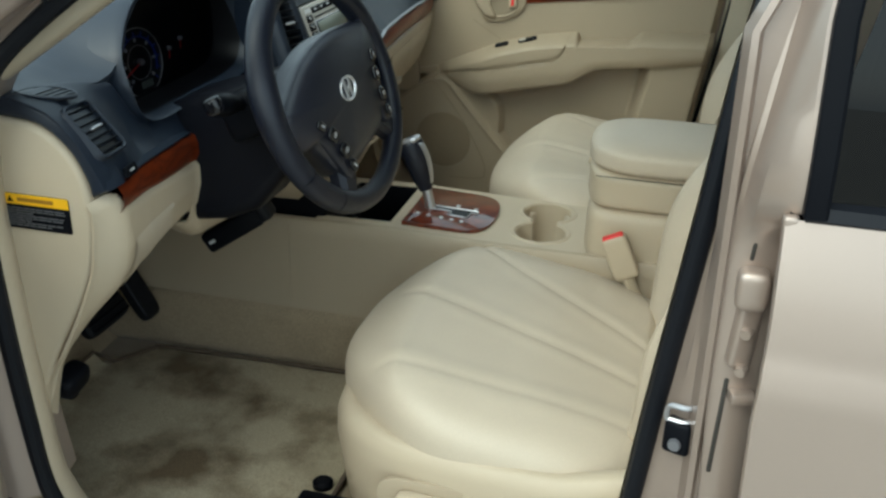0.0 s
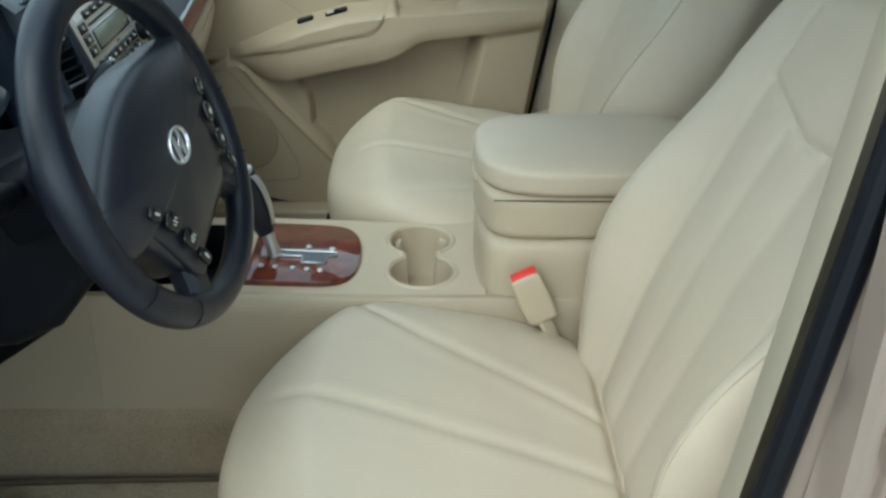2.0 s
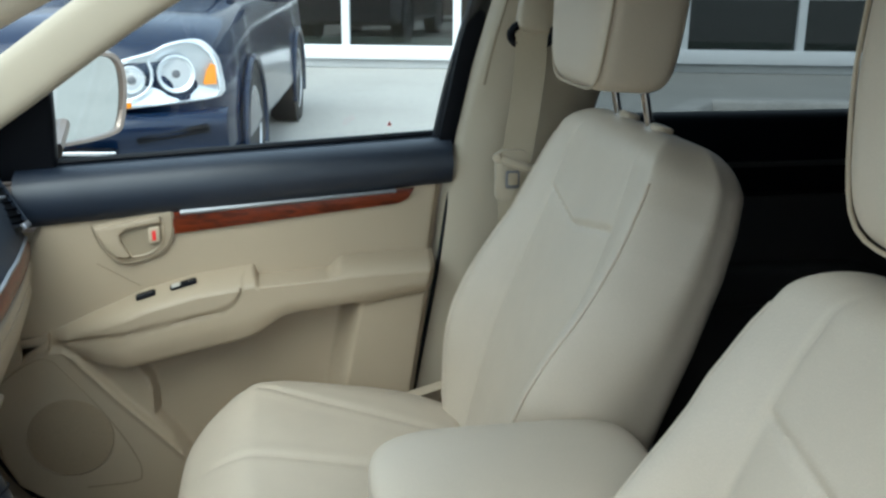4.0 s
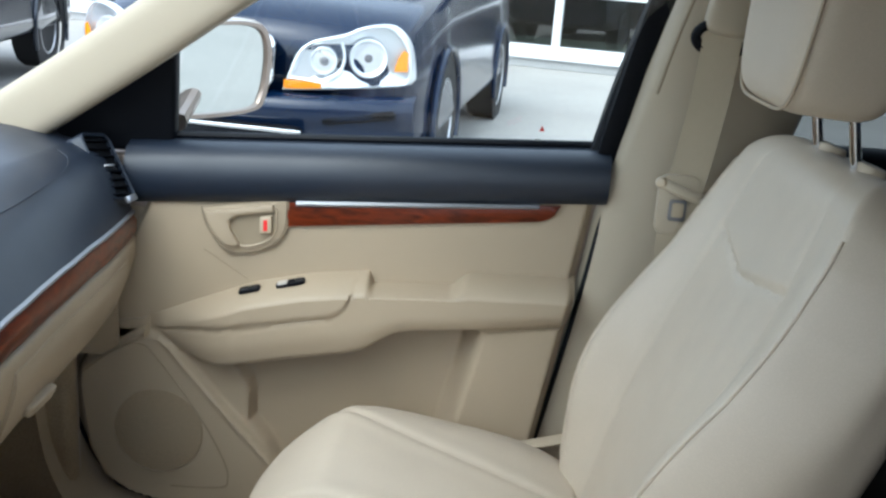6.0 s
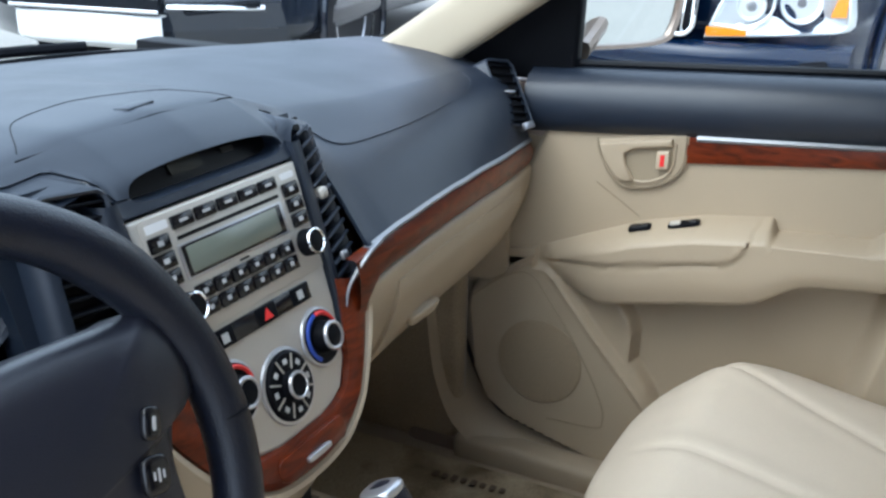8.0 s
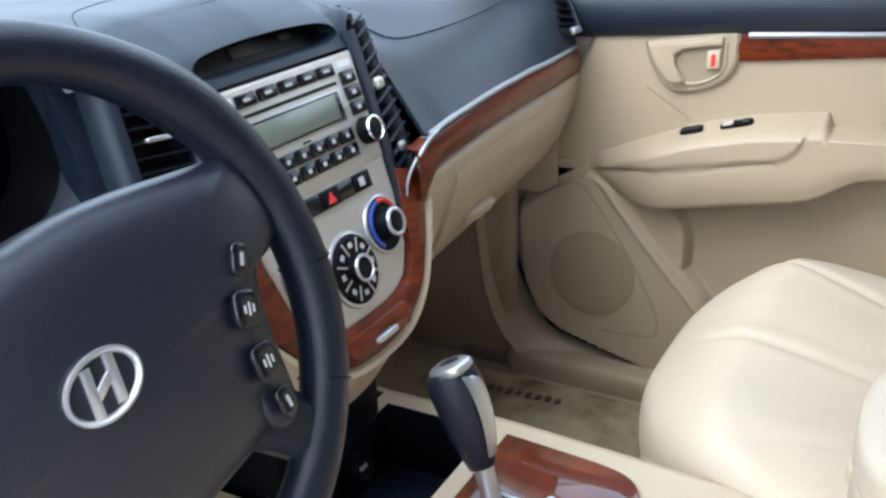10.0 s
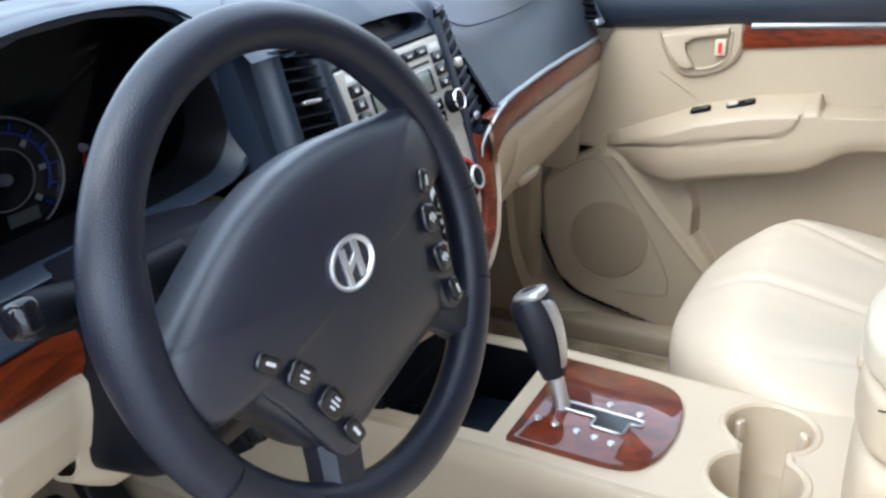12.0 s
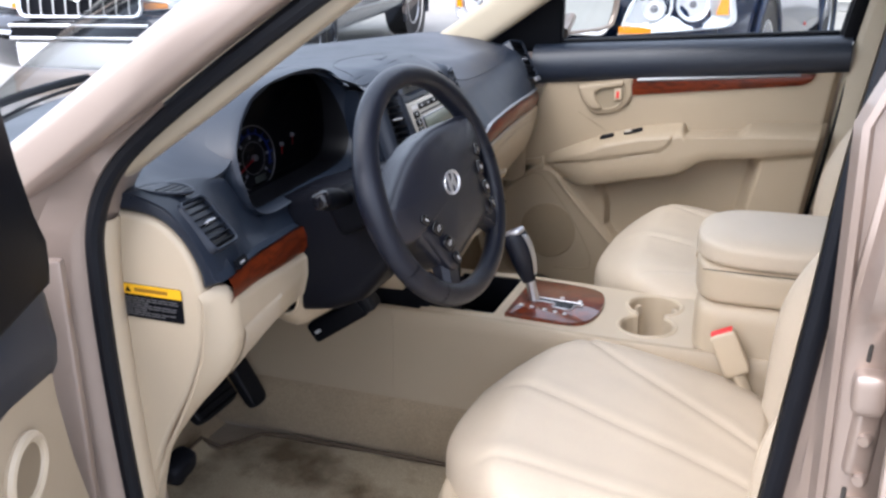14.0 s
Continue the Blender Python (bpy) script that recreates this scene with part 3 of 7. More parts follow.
# ---------------------------------------------------------------- front seats
def front_seat(cy, label, controls, seams, taper, back_x=0.0, back_z=0.0, rest_x=0.0, rest_z=0.0, tilt=17.5, puff=0.042):
    seat = thing("front_seat", label, "car seat", group="front seats")

    def cushion(x, y, z, u, v, w):
        t = min(1.2, max(-0.3, (0.172 - x) / 0.33))
        wide = 1.0 - taper * max(0.0, (-0.01 - x) / 0.22) ** 2.2 - 0.07 * smooth_step(0.05, 0.23, x)
        dz = -0.17 * x - 0.040 * smooth_step(-0.14, -0.25, x)
        py = y * wide
        if w > 0.15:
            f = smooth_step(0.15, 0.8, w)
            edge = abs(py) / (0.26 * wide)
            dz += f * (0.004 * smooth_step(0.45, 0.8, edge) - 0.008 * (1 - edge * edge))
            for k, (back_y, spread) in enumerate(seams):
                line = back_y + spread * t
                d = abs(py - line)
                reach = smooth_step(-0.22, -0.17, x) * smooth_step(0.225, 0.20, x)
                depth = 0.0016 if k == 2 else 0.0034
                dz -= f * depth * reach * math.exp(-(d / 0.007) ** 2)
                dz += f * 0.0010 * reach * math.exp(-((d - 0.02) / 0.014) ** 2)
            cross = abs(x - 0.190)
            dz -= f * 0.008 * math.exp(-(cross / 0.007) ** 2) * smooth_step(0.21, 0.17, abs(py))
        crease = 0.0016 * noise.noise((x * 9, y * 9, 3.1)) + 0.0008 * noise.noise((x * 30, y * 22, 7.7))
        bulge = 0.014 * math.sin(math.pi * min(1, max(0, (w + 1) / 2)))
        return (0.443 + x - bulge * smooth_step(0, -0.25, x) + 0.15 * taper * (abs(v) ** 2.5) * smooth_step(0.0, -0.23, x), cy + py + math.copysign(bulge, v) * abs(v) ** 3, 0.666 + z + dz + crease)

    part("cushion", pillow(0.475, 0.53, 0.145, 4.2, 84, cushion), LEATHER, seat, angle=60)

    lean = Matrix.Translation((0.657 + back_x, cy, 0.655 + back_z)) @ Matrix.Rotation(radians(tilt), 4, "Y")

    top_x = 0.59 * (math.sin(radians(tilt)) - math.sin(radians(17.5)))

    def front_face(y, t, hw):
        """How deep the padded front lies at a height t (0 to 1): ribbed insert, crests beside it, bolsters falling back."""
        a, crest_y, ridge = abs(y), 0.55 * hw, 0.87 * hw
        vee = 0.728 + 0.042 * a / crest_y
        inside = smooth_step(vee + 0.006, vee - 0.006, t) * smooth_step(0.02, 0.08, t)
        bump = math.exp(-((t - 0.36) / 0.27) ** 2)
        d = -0.012 * bump + 0.0045 * math.exp(-((t - vee) / 0.007) ** 2) * smooth_step(crest_y + 0.004, crest_y - 0.004, a)
        if a < crest_y:
            rib = crest_y / 3
            d += 0.004 * inside - (0.0038 if controls else 0.0010) * inside * math.sin(math.pi * min(1, abs((a + rib) % (2 * rib)) / (2 * rib))) ** 0.8
        u = min(1.0, max(0.0, (a - crest_y) / (ridge - crest_y)))
        d -= (puff * bump + 0.008 * smooth_step(0.97, 0.75, t)) * smooth_step(0.0, 0.9, u)
        if a > ridge:
            d += 0.064 * ((a - ridge) / (hw - ridge)) ** 1.3
        d += 0.0030 * math.exp(-((a - crest_y) / 0.004) ** 2) * smooth_step(0.99, 0.90, t)
        return d + 0.0020 * noise.noise((y * 9 + cy, t * 5, 1.7)) + 0.0008 * noise.noise((y * 35, t * 18 + cy, 4.2))

    deep, tall, soft_r = 0.128, 0.600, 0.046
    rows = []
    levels = [(z, inset) for z, inset in [(soft_r - soft_r * math.sin(a), soft_r * (1 - math.cos(a))) for a in np.linspace(math.pi / 2, 0.15, 8)]]
    levels += [(z, 0.0) for z in np.linspace(soft_r, tall - soft_r, 110)]
    levels += [(tall - soft_r + soft_r * math.sin(a), soft_r * (1 - math.cos(a))) for a in np.linspace(0.15, math.pi / 2, 10)]
    for z, inset in levels:
        t = z / tall
        hw = along([(0, 0.205), (0.15, 0.228), (0.35, 0.242), (0.6, 0.250), (0.76, 0.248), (0.86, 0.236), (0.93, 0.218), (1, 0.185)], t)
        loop = []
        for y in np.linspace(-hw, hw, 91):
            loop.append((front_face(y, t, hw), y))
        edge_x = loop[-1][0]
        r = 0.040
        loop += [(edge_x + (deep - r - edge_x) * f, hw + 0.006 * math.sin(math.pi * f)) for f in (0.2, 0.4, 0.6, 0.8, 1.0)]
        loop += [(deep - r + r * math.sin(a), hw - r + r * math.cos(a)) for a in np.linspace(0.2, math.pi / 2, 6)]
        loop += [(deep, -y) for y in np.linspace(-hw + r * 1.2, hw - r * 1.2, 8)]
        loop += [(deep - r + r * math.cos(a), -hw + r - r * math.sin(a)) for a in np.linspace(0, math.pi / 2 - 0.2, 6)]
        loop += [(edge_x + (deep - r - edge_x) * f, -hw - 0.006 * math.sin(math.pi * f)) for f in (1.0, 0.8, 0.6, 0.4, 0.2)]
        fx, fy = 1 - inset / (deep / 2), 1 - inset / hw
        rows.append([lean @ Vector((deep / 2 + (x - deep / 2) * fx - 0.018, y * fy, z)) for x, y in loop])
    back = part("backrest", rings(rows), LEATHER, seat, angle=60)
    width_at = lambda t: along([(0, 0.205), (0.15, 0.228), (0.35, 0.242), (0.6, 0.250), (0.76, 0.248), (0.86, 0.236), (0.93, 0.218), (1, 0.185)], t)
    for s in (-1, 1):
        pts = [lean @ Vector((front_face(s * 0.87 * width_at(t), t, width_at(t)) - 0.0175, s * 0.87 * width_at(t), t * tall)) for t in np.linspace(0.10, 0.90, 60)]
        part("piping", tube(pts, 0.0012 if controls else 0.0022, 8), LEATHER, back)

    def rest(x, y, z, u, v, w):
        wide = 1 - 0.16 * smooth_step(-0.2, 1.0, -w)
        q = Matrix.Translation((0.852 + rest_x, cy, 1.352 + rest_z)) @ Matrix.Rotation(radians(4), 4, "Y") @ Vector((x + 0.012 * (1 - v * v) * (u < 0) + 0.010 * v * v, y * wide, z))
        return q

    head = part("headrest", pillow(0.125, 0.256, 0.228, 5.5, 30, rest), LEATHER, seat, angle=60)
    seam_pts = []
    for k in range(60):
        a = 2 * math.pi * k / 60
        cy_, cz_ = math.cos(a), math.sin(a)
        kk = (abs(cy_) ** 5.5 + abs(cz_) ** 5.5) ** (1 / 5.5)
        w = cz_ / kk
        wide = 1 - 0.16 * smooth_step(-0.2, 1.0, -w)
        seam_pts.append(Matrix.Translation((0.852 + rest_x, cy, 1.352 + rest_z)) @ Matrix.Rotation(radians(4), 4, "Y") @ Vector((-0.040, 0.1250 * cy_ / kk * wide, 0.1115 * w)))
    part("stitching", tube(seam_pts, 0.0020, 6, closed=True), BEIGE, head)
    for s in (-1, 1):
        part("post", tube([(0.862 + back_x + top_x, cy + s * 0.060, 1.15), (0.878 + rest_x, cy + s * 0.060, 1.27 + rest_z)], 0.0058, 12), CHROME, seat, "chrome headrest post")
        part("post_sleeve", moved(slab(rounded(0.030, 0.042, 0.012), 0.012, pose(0.866 + back_x + top_x, cy + s * 0.060, 1.226 + back_z - top_x * 0.35, 0, 16, 0), 0.004), Matrix()), PALE, seat)

    # plastic valance round the seat's base
    plan = [(0.76, -0.285), (0.66, -0.287), (0.54, -0.288), (0.42, -0.284), (0.33, -0.268), (0.265, -0.232), (0.228, -0.180), (0.212, -0.11), (0.207, 0.0)]
    plan = curve_through([(*p, 0) for p in plan] + [(p[0], -p[1], 0) for p in plan[-2::-1]], 90)
    rows = []
    for i, p in enumerate(plan):
        t = plan[min(i + 1, 89)] - plan[max(i - 1, 0)]
        n = Vector((t[1], -t[0], 0)).normalized()
        if n.dot(Vector((p[0] - 0.5, p[1], 0))) < 0:
            n = -n
        zt = along([(0.20, 0.668), (0.25, 0.684), (0.40, 0.686), (0.55, 0.686), (0.64, 0.712), (0.76, 0.76)], p[0])
        zb = along([(0.20, 0.535), (0.30, 0.50), (0.76, 0.485)], p[0])
        sec = [(-0.030, zt - 0.006), (-0.012, zt), (-0.002, zt - 0.006), (0.004, zt - 0.022), (0.005, zt - 0.05), (0.001, (zt + zb) / 2), (-0.006, zb + 0.02), (-0.02, zb)]
        rows.append([(p[0] + n.x * o, cy + p[1] + n.y * o, z) for o, z in sec])
    part("valance", sheet(rows, 0.004), PALE, seat, angle=60)
    part("seat_frame", box(0.27, 0.72, cy - 0.22, cy + 0.22, 0.50, 0.60, 0.02), BLACK, seat)
    for s in (-1, 1):
        part("rail", box(0.16, 0.80, cy + s * 0.19 - 0.02, cy + s * 0.19 + 0.02, 0.45, 0.505, 0.006), BLACK, seat)
    part("hinge_cover", moved(pillow(0.10, 0.03, 0.10, 3.5, 8), pose(0.68, cy - 0.272, 0.685)), PALE, seat)
    part("hinge_cover", moved(pillow(0.10, 0.03, 0.10, 3.5, 8), pose(0.68, cy + 0.272, 0.685)), PALE, seat)
    if controls:
        bez = part("switch_bezel", slab(rounded(0.25, 0.075, 0.025), 0.008, facing((0.440, cy - 0.2905, 0.610), (0, -1, 0.03)), 0.003), BEIGE, seat)
        part("seat_switch", moved(pillow(0.110, 0.022, 0.024, 4, 10), pose(0.400, cy - 0.300, 0.622, 0, 6, 0)), PALE, bez)
        part("recline_switch", moved(pillow(0.022, 0.022, 0.036, 4, 10), pose(0.482, cy - 0.300, 0.618, 0, -8, 0)), PALE, bez)
        part("lumbar_switch", moved(pillow(0.040, 0.016, 0.026, 3, 8), pose(0.350, cy - 0.298, 0.596)), PALE, bez)
    return seat


driver_seat = front_seat(-0.40, "cream leather driver's seat with stitched panels, headrest up", True, ((0.05, 0.19), (-0.057, 0.085), (-0.17, -0.01)), 0.30, -0.016, -0.008, 0.01, 0.0, 21.0, 0.047)
passenger_seat = front_seat(0.345, "cream leather passenger seat beside the console", False, ((0.08, 0.12), (-0.05, 0.02), (-0.12, -0.115)), 0.17, -0.024, -0.012, -0.054, 0.014, 19.0)
passenger_seat.location = (0.054, 0, 0.024)

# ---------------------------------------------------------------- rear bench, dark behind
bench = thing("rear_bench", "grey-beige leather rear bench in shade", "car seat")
# beige leather by nature; the shade is in the dark trim colour
part("cushion", moved(pillow(0.50, 1.25, 0.16, 5, 16), pose(1.45, MID, 0.66, 0, -4, 0)), SHADED_TRIM, bench)
part("backrest", moved(pillow(0.16, 1.25, 0.62, 5, 16), pose(1.78, MID, 0.98, 0, 18, 0)), SHADED_TRIM, bench)
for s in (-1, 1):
    part("headrest", moved(pillow(0.10, 0.26, 0.16, 4, 10), pose(1.90, MID + s * 0.36, 1.36, 0, 14, 0)), SHADED_TRIM, bench)

# ---------------------------------------------------------------- steering wheel and column
WC = Vector((0.147, -0.394, 1.053))
WN = Vector((math.cos(radians(25)), 0, math.sin(radians(25))))
COLUMN = facing(WC, WN)      # local x to the right, y up, z towards the driver
TILT, YAW = radians(20), radians(-7.5)
WHEEL = facing((0.165, -0.414, 1.060), (math.cos(TILT) * math.cos(YAW), math.cos(TILT) * math.sin(YAW), math.sin(TILT))) @ Matrix.Rotation(radians(17), 4, "Z")
wheel = thing("steering_wheel", "dark grey leather four-spoke steering wheel, slightly turned", "steering wheel")
R = 0.156
circle_pts = [(R * math.cos(2 * math.pi * k / 96), R * math.sin(2 * math.pi * k / 96), 0) for k in range(96)]
grip = [0.0150 + 0.0022 * math.exp(-((((k / 96 * 360) + 180) % 360 - 180 - 26) / 16) ** 2) + 0.0022 * math.exp(-(((k / 96 * 360) - 154) / 16) ** 2) for k in range(96)]
part("rim", moved(tube(circle_pts, grip, 18, closed=True, flat=1.12), WHEEL), RIM, wheel)
for a in (-16, 196, -42, 222):
    b = radians(a)
    pts = [((R + 0.0150 * math.cos(t)) * math.cos(b), (R + 0.0150 * math.cos(t)) * math.sin(b), 0.0166 * math.sin(t)) for t in np.linspace(0, 2 * math.pi, 25)[:-1]]
    part("stitching", moved(tube(pts, 0.0006, 5, closed=True), WHEEL), BLACK, wheel)
for a0, a1 in ((-14, 12), (168, 194)):
    for a in np.linspace(a0, a1, 16):
        b = radians(a)
        part("stitch", moved(tube([((R - 0.0135) * math.cos(b - 0.008), (R - 0.0135) * math.sin(b - 0.008), 0.0072), ((R - 0.0150) * math.cos(b + 0.010), (R - 0.0150) * math.sin(b + 0.010), 0.0038)], 0.0008, 5), WHEEL), BLACK, wheel)
# airbag pad, domed, with the spokes let into its sides
half_pad = [(0, 0.070), (0.04, 0.0665), (0.075, 0.058), (0.105, 0.0485), (0.128, 0.041), (0.143, 0.036), (0.149, 0.012), (0.142, -0.014), (0.120, -0.020), (0.103, -0.046), (0.093, -0.072), (0.080, -0.090), (0.055, -0.0965), (0.028, -0.097), (0, -0.097)]
pad_out = curve_through([(*p, 0) for p in half_pad] + [(-p[0], p[1], 0) for p in half_pad[-2::-1]], 109)[:-1]
loops = []
for f, z in ((0.97, -0.032), (1.0, -0.006), (0.993, 0.002), (0.965, 0.0085), (0.90, 0.0140), (0.78, 0.0190), (0.60, 0.0230), (0.38, 0.0252), (0.18, 0.0262), (0.02, 0.0265)):
    loops.append([(p[0] * f, -0.014 + (p[1] + 0.014) * f, z) for p in pad_out])
part("airbag_cover", moved(rings(loops), WHEEL), PAD, wheel)
for s in (-1, 1):
    up = [[(s * x, y + dy * w, z * g) for dy, z in ((0.029, -0.014), (0.0295, 0.002), (0.020, 0.010), (0.0, 0.012), (-0.018, 0.010), (-0.027, 0.002), (-0.027, -0.014))] for x, y, w, g in ((0.132, 0.010, 0.86, 0.4), (0.140, 0.010, 0.92, 0.55), (0.150, 0.010, 1.02, 0.8), (0.160, 0.010, 1.25, 0.9))]
    part("spoke", moved(rings(up), WHEEL), RIM, wheel)
    low = []
    for x, y, w in ((0.066, -0.084, 0.021), (0.076, -0.100, 0.0185), (0.086, -0.117, 0.0180), (0.095, -0.132, 0.0230)):
        across = Vector((0.85, 0.53))
        low.append([(s * (x + across.x * w * e), y + across.y * w * e, z) for e, z in ((1.0, -0.012), (1.0, 0.002), (0.6, 0.009), (-0.6, 0.009), (-1.0, 0.002), (-1.0, -0.012))])
    part("spoke", moved(rings(low), WHEEL), RIM, wheel)
    pod_edge = curve_through([(s * x, y, 0) for x, y in ((0.113, 0.004), (0.109, -0.014), (0.099, -0.040), (0.092, -0.066), (0.085, -0.091), (0.073, -0.0985), (0.061, -0.090), (0.0605, -0.066), (0.067, -0.038), (0.078, -0.012), (0.096, 0.008), (0.113, 0.004))], 45)[:-1]
    pod = part("button_pod", slab([(p[0], p[1]) for p in (pod_edge if s < 0 else pod_edge[::-1])], 0.012, WHEEL @ pose(0, -0.045, 0.0178, 4) @ Matrix.Translation((s * 0.085, 0.045, 0)) @ Matrix.Rotation(radians(s * 9), 4, "Y") @ Matrix.Translation((-s * 0.085, 0, 0)), 0.003, 3), PAD, wheel)
    for k, (x, y, turn) in enumerate(((0.0975, -0.0045, 35), (0.0835, -0.027, 28), (0.0755, -0.056, 14), (0.0725, -0.082, 6))):
        m = WHEEL @ pose(s * (x - 0.001), y, 0.0226 + 0.07 * (y + 0.045) - 0.0016 * (x - 0.085) / 0.01, 0, s * 9, -s * turn)
        wide, high = (0.018, 0.021) if 0 < k < 3 else (0.012, 0.018)
        b = part("button", moved(pillow(wide, high, 0.006, 3.6, 8), m), GLOSS_BLACK, pod)
        for mk in ([rounded(0.0024, 0.0075, 0.001, 2)] if k in (0, 3) else [[(a + c * 0.0032, d * (0.6 if c else 1.0)) for a, d in rounded(0.0014, 0.0075, 0.0006, 2)] for c in (-1, 0, 1)]):
            part("marking", slab(mk, 0.0010, m @ pose(0, 0, 0.0033), 0.0), WHITE_MARK, b)
# emblem: an oval ring with a slanted bar shape
EM = WHEEL @ pose(-0.004, -0.002, 0.0268) @ Matrix.Diagonal((0.80, 0.88, 1, 1))
ring = part("emblem", moved(tube([(0.0250 * math.cos(a), 0.0165 * math.sin(a), 0) for a in np.linspace(0, 2 * math.pi, 49)[:-1]], 0.0026, 8, closed=True, flat=0.7), EM), EMBLEM, wheel, "satin silver oval emblem")
for x in (-0.0085, 0.0085):
    part("emblem_bar", slab([(x - 0.0080, -0.0128), (x - 0.0015, -0.0146), (x + 0.0034, 0.0), (x + 0.0080, 0.0128), (x + 0.0015, 0.0146), (x - 0.0034, 0.0)], 0.0022, EM @ pose(0, 0, 0.0014), 0.0006, 2), EMBLEM, ring)
part("emblem_bar", slab([(-0.0085, -0.0060), (0.0085, 0.0002), (0.0085, 0.0060), (-0.0085, -0.0002)], 0.0022, EM @ pose(0, 0, 0.0014), 0.0006, 2), EMBLEM, ring)

column = thing("steering_column", "black plastic steering column shroud", "steering column")
loops = []
for d, w, h, drop in ((-0.028, 0.046, 0.042, 0.0), (-0.04, 0.058, 0.055, -0.004), (-0.09, 0.062, 0.070, -0.016), (-0.15, 0.064, 0.090, -0.026), (-0.20, 0.065, 0.092, -0.024), (-0.28, 0.066, 0.080, -0.012)):
    loops.append([COLUMN @ Vector((x * w * 2, y * h * 2 + drop, d)) for x, y in rounded(1, 1, 0.14, 5)])
part("shroud", rings(loops), SHROUD, column)
cover = []
for x, half_w, z in ((-0.085, 0.066, 1.016), (-0.055, 0.065, 1.028), (-0.02, 0.064, 1.040), (0.02, 0.063, 1.054), (0.06, 0.062, 1.066), (0.095, 0.052, 1.072), (0.112, 0.046, 1.066)):
    cover.append([(x, WC.y + half_w * math.sin(a), z - 0.055 + 0.055 * math.cos(a) ** 0.8 if math.cos(a) > 1e-6 else z - 0.055) for a in np.linspace(-math.pi / 2, math.pi / 2, 21)])
part("upper_cover", sheet(cover, 0.003), NAVY, column, angle=60)
for s in (-1, 1):
    st = part("stalk", moved(tube(curve_through([(s * 0.05, 0.022, -0.075), (s * 0.11, 0.036, -0.070), (s * 0.180, 0.050, -0.062)], 14), [0.010] * 5 + [0.0095] * 3 + [0.012, 0.0145, 0.015, 0.015, 0.0145, 0.010], 12), COLUMN), BLACK, column)
    part("stalk_tip", moved(pillow(0.020, 0.024, 0.024, 3, 8), COLUMN @ pose(s * 0.178, 0.0495, -0.0625)), GLOSS_BLACK, st, "glossy stalk tip")
part("stalk_boss", moved(box(-0.105, 0.105, -0.015, 0.05, -0.11, -0.05, 0.012, 3), COLUMN), BLACK, column)
part("ignition_barrel", moved(turned([(0.0, 0.016), (0.016, 0.016), (0.020, 0.010), (0.021, 0.0), (0.021, -0.04), (0.0, -0.04)], 20), facing((0.065, -0.315, 0.985), (0.75, 0.6, 0.2))), BLACK, column)

# ---------------------------------------------------------------- dashboard
dash = thing("dashboard", "blue-black dashboard with wood strip and cream lower half", "dashboard")


def screen_base(y):
    d = abs(y - MID)
    return (-0.60 + 0.40 * d * d, 1.128 - 0.02 * d * d)


def crest(y):
    """Rear edge of the upper pad, before it turns down: x, z."""
    d = [(-0.72, -0.108, 1.108), (-0.66, -0.090, 1.106), (-0.63, -0.080, 1.102), (-0.60, -0.070, 1.102), (-0.58, -0.065, 1.108), (-0.56, -0.064, 1.122), (-0.54, -0.068, 1.142), (-0.52, -0.075, 1.159), (-0.47, -0.088, 1.180), (-0.40, -0.098, 1.194), (-0.33, -0.098, 1.197), (-0.27, -0.094, 1.191), (-0.235, -0.086, 1.177), (-0.212, -0.078, 1.160), (-0.195, -0.074, 1.153), (-0.17, -0.070, 1.157), (-0.12, -0.062, 1.166), (-0.03, -0.058, 1.170), (0.06, -0.062, 1.166), (0.09, -0.067, 1.160), (0.12, -0.071, 1.150), (0.16, -0.072, 1.138), (0.30, -0.060, 1.128), (0.475, -0.056, 1.124), (0.60, -0.062, 1.118), (0.69, -0.075, 1.108)]
    ys = [r[0] for r in d]
    return float(np.interp(y, ys, [r[1] for r in d])), float(np.interp(y, ys, [r[2] for r in d]))


def pad_profile(y, n=30):
    (bx, bz), (cx, cz) = screen_base(y), crest(y)
    bx = min(bx, cx - 0.06)
    mid1 = (bx + (cx - bx) * 0.35, bz + (1.15 - bz) * 0.6 + (cz - 1.13) * 0.15)
    mid2 = (bx + (cx - bx) * 0.72, 1.142 + (cz - 1.135) * 0.62)
    return curve_through([(bx, 0, bz), (mid1[0], 0, mid1[1]), (mid2[0], 0, mid2[1]), (cx - 0.035, 0, cz + 0.002), (cx, 0, cz - 0.004)], n)


def pad_z(x, y):
    p = pad_profile(y, 60)
    return float(np.interp(x, [q[0] for q in p], [q[2] for q in p]))


top = [[(p[0], y, p[2]) for p in pad_profile(y)] for y in np.linspace(-0.72, 0.69, 190)]
part("upper_pad", sheet(top, 0.006), NAVY, dash, angle=60)


def strip_x(y):
    return along([(-0.72, 0.004), (-0.70, 0.003), (-0.62, -0.012), (-0.47, -0.030), (-0.30, 0.0), (-0.2, 0.03), (0.09, 0.060), (0.2, 0.056), (0.35, 0.044), (0.5, 0.026), (0.60, 0.010), (0.69, -0.006)], y)


def strip_z(y):
    return along([(-0.70, 1.001), (-0.60, 0.999), (-0.45, 0.992), (0.05, 1.016), (0.10, 1.0195), (0.17, 1.0255), (0.25, 1.0265), (0.32, 1.0255), (0.42, 1.0205), (0.55, 1.0095), (0.69, 0.9985)], y)


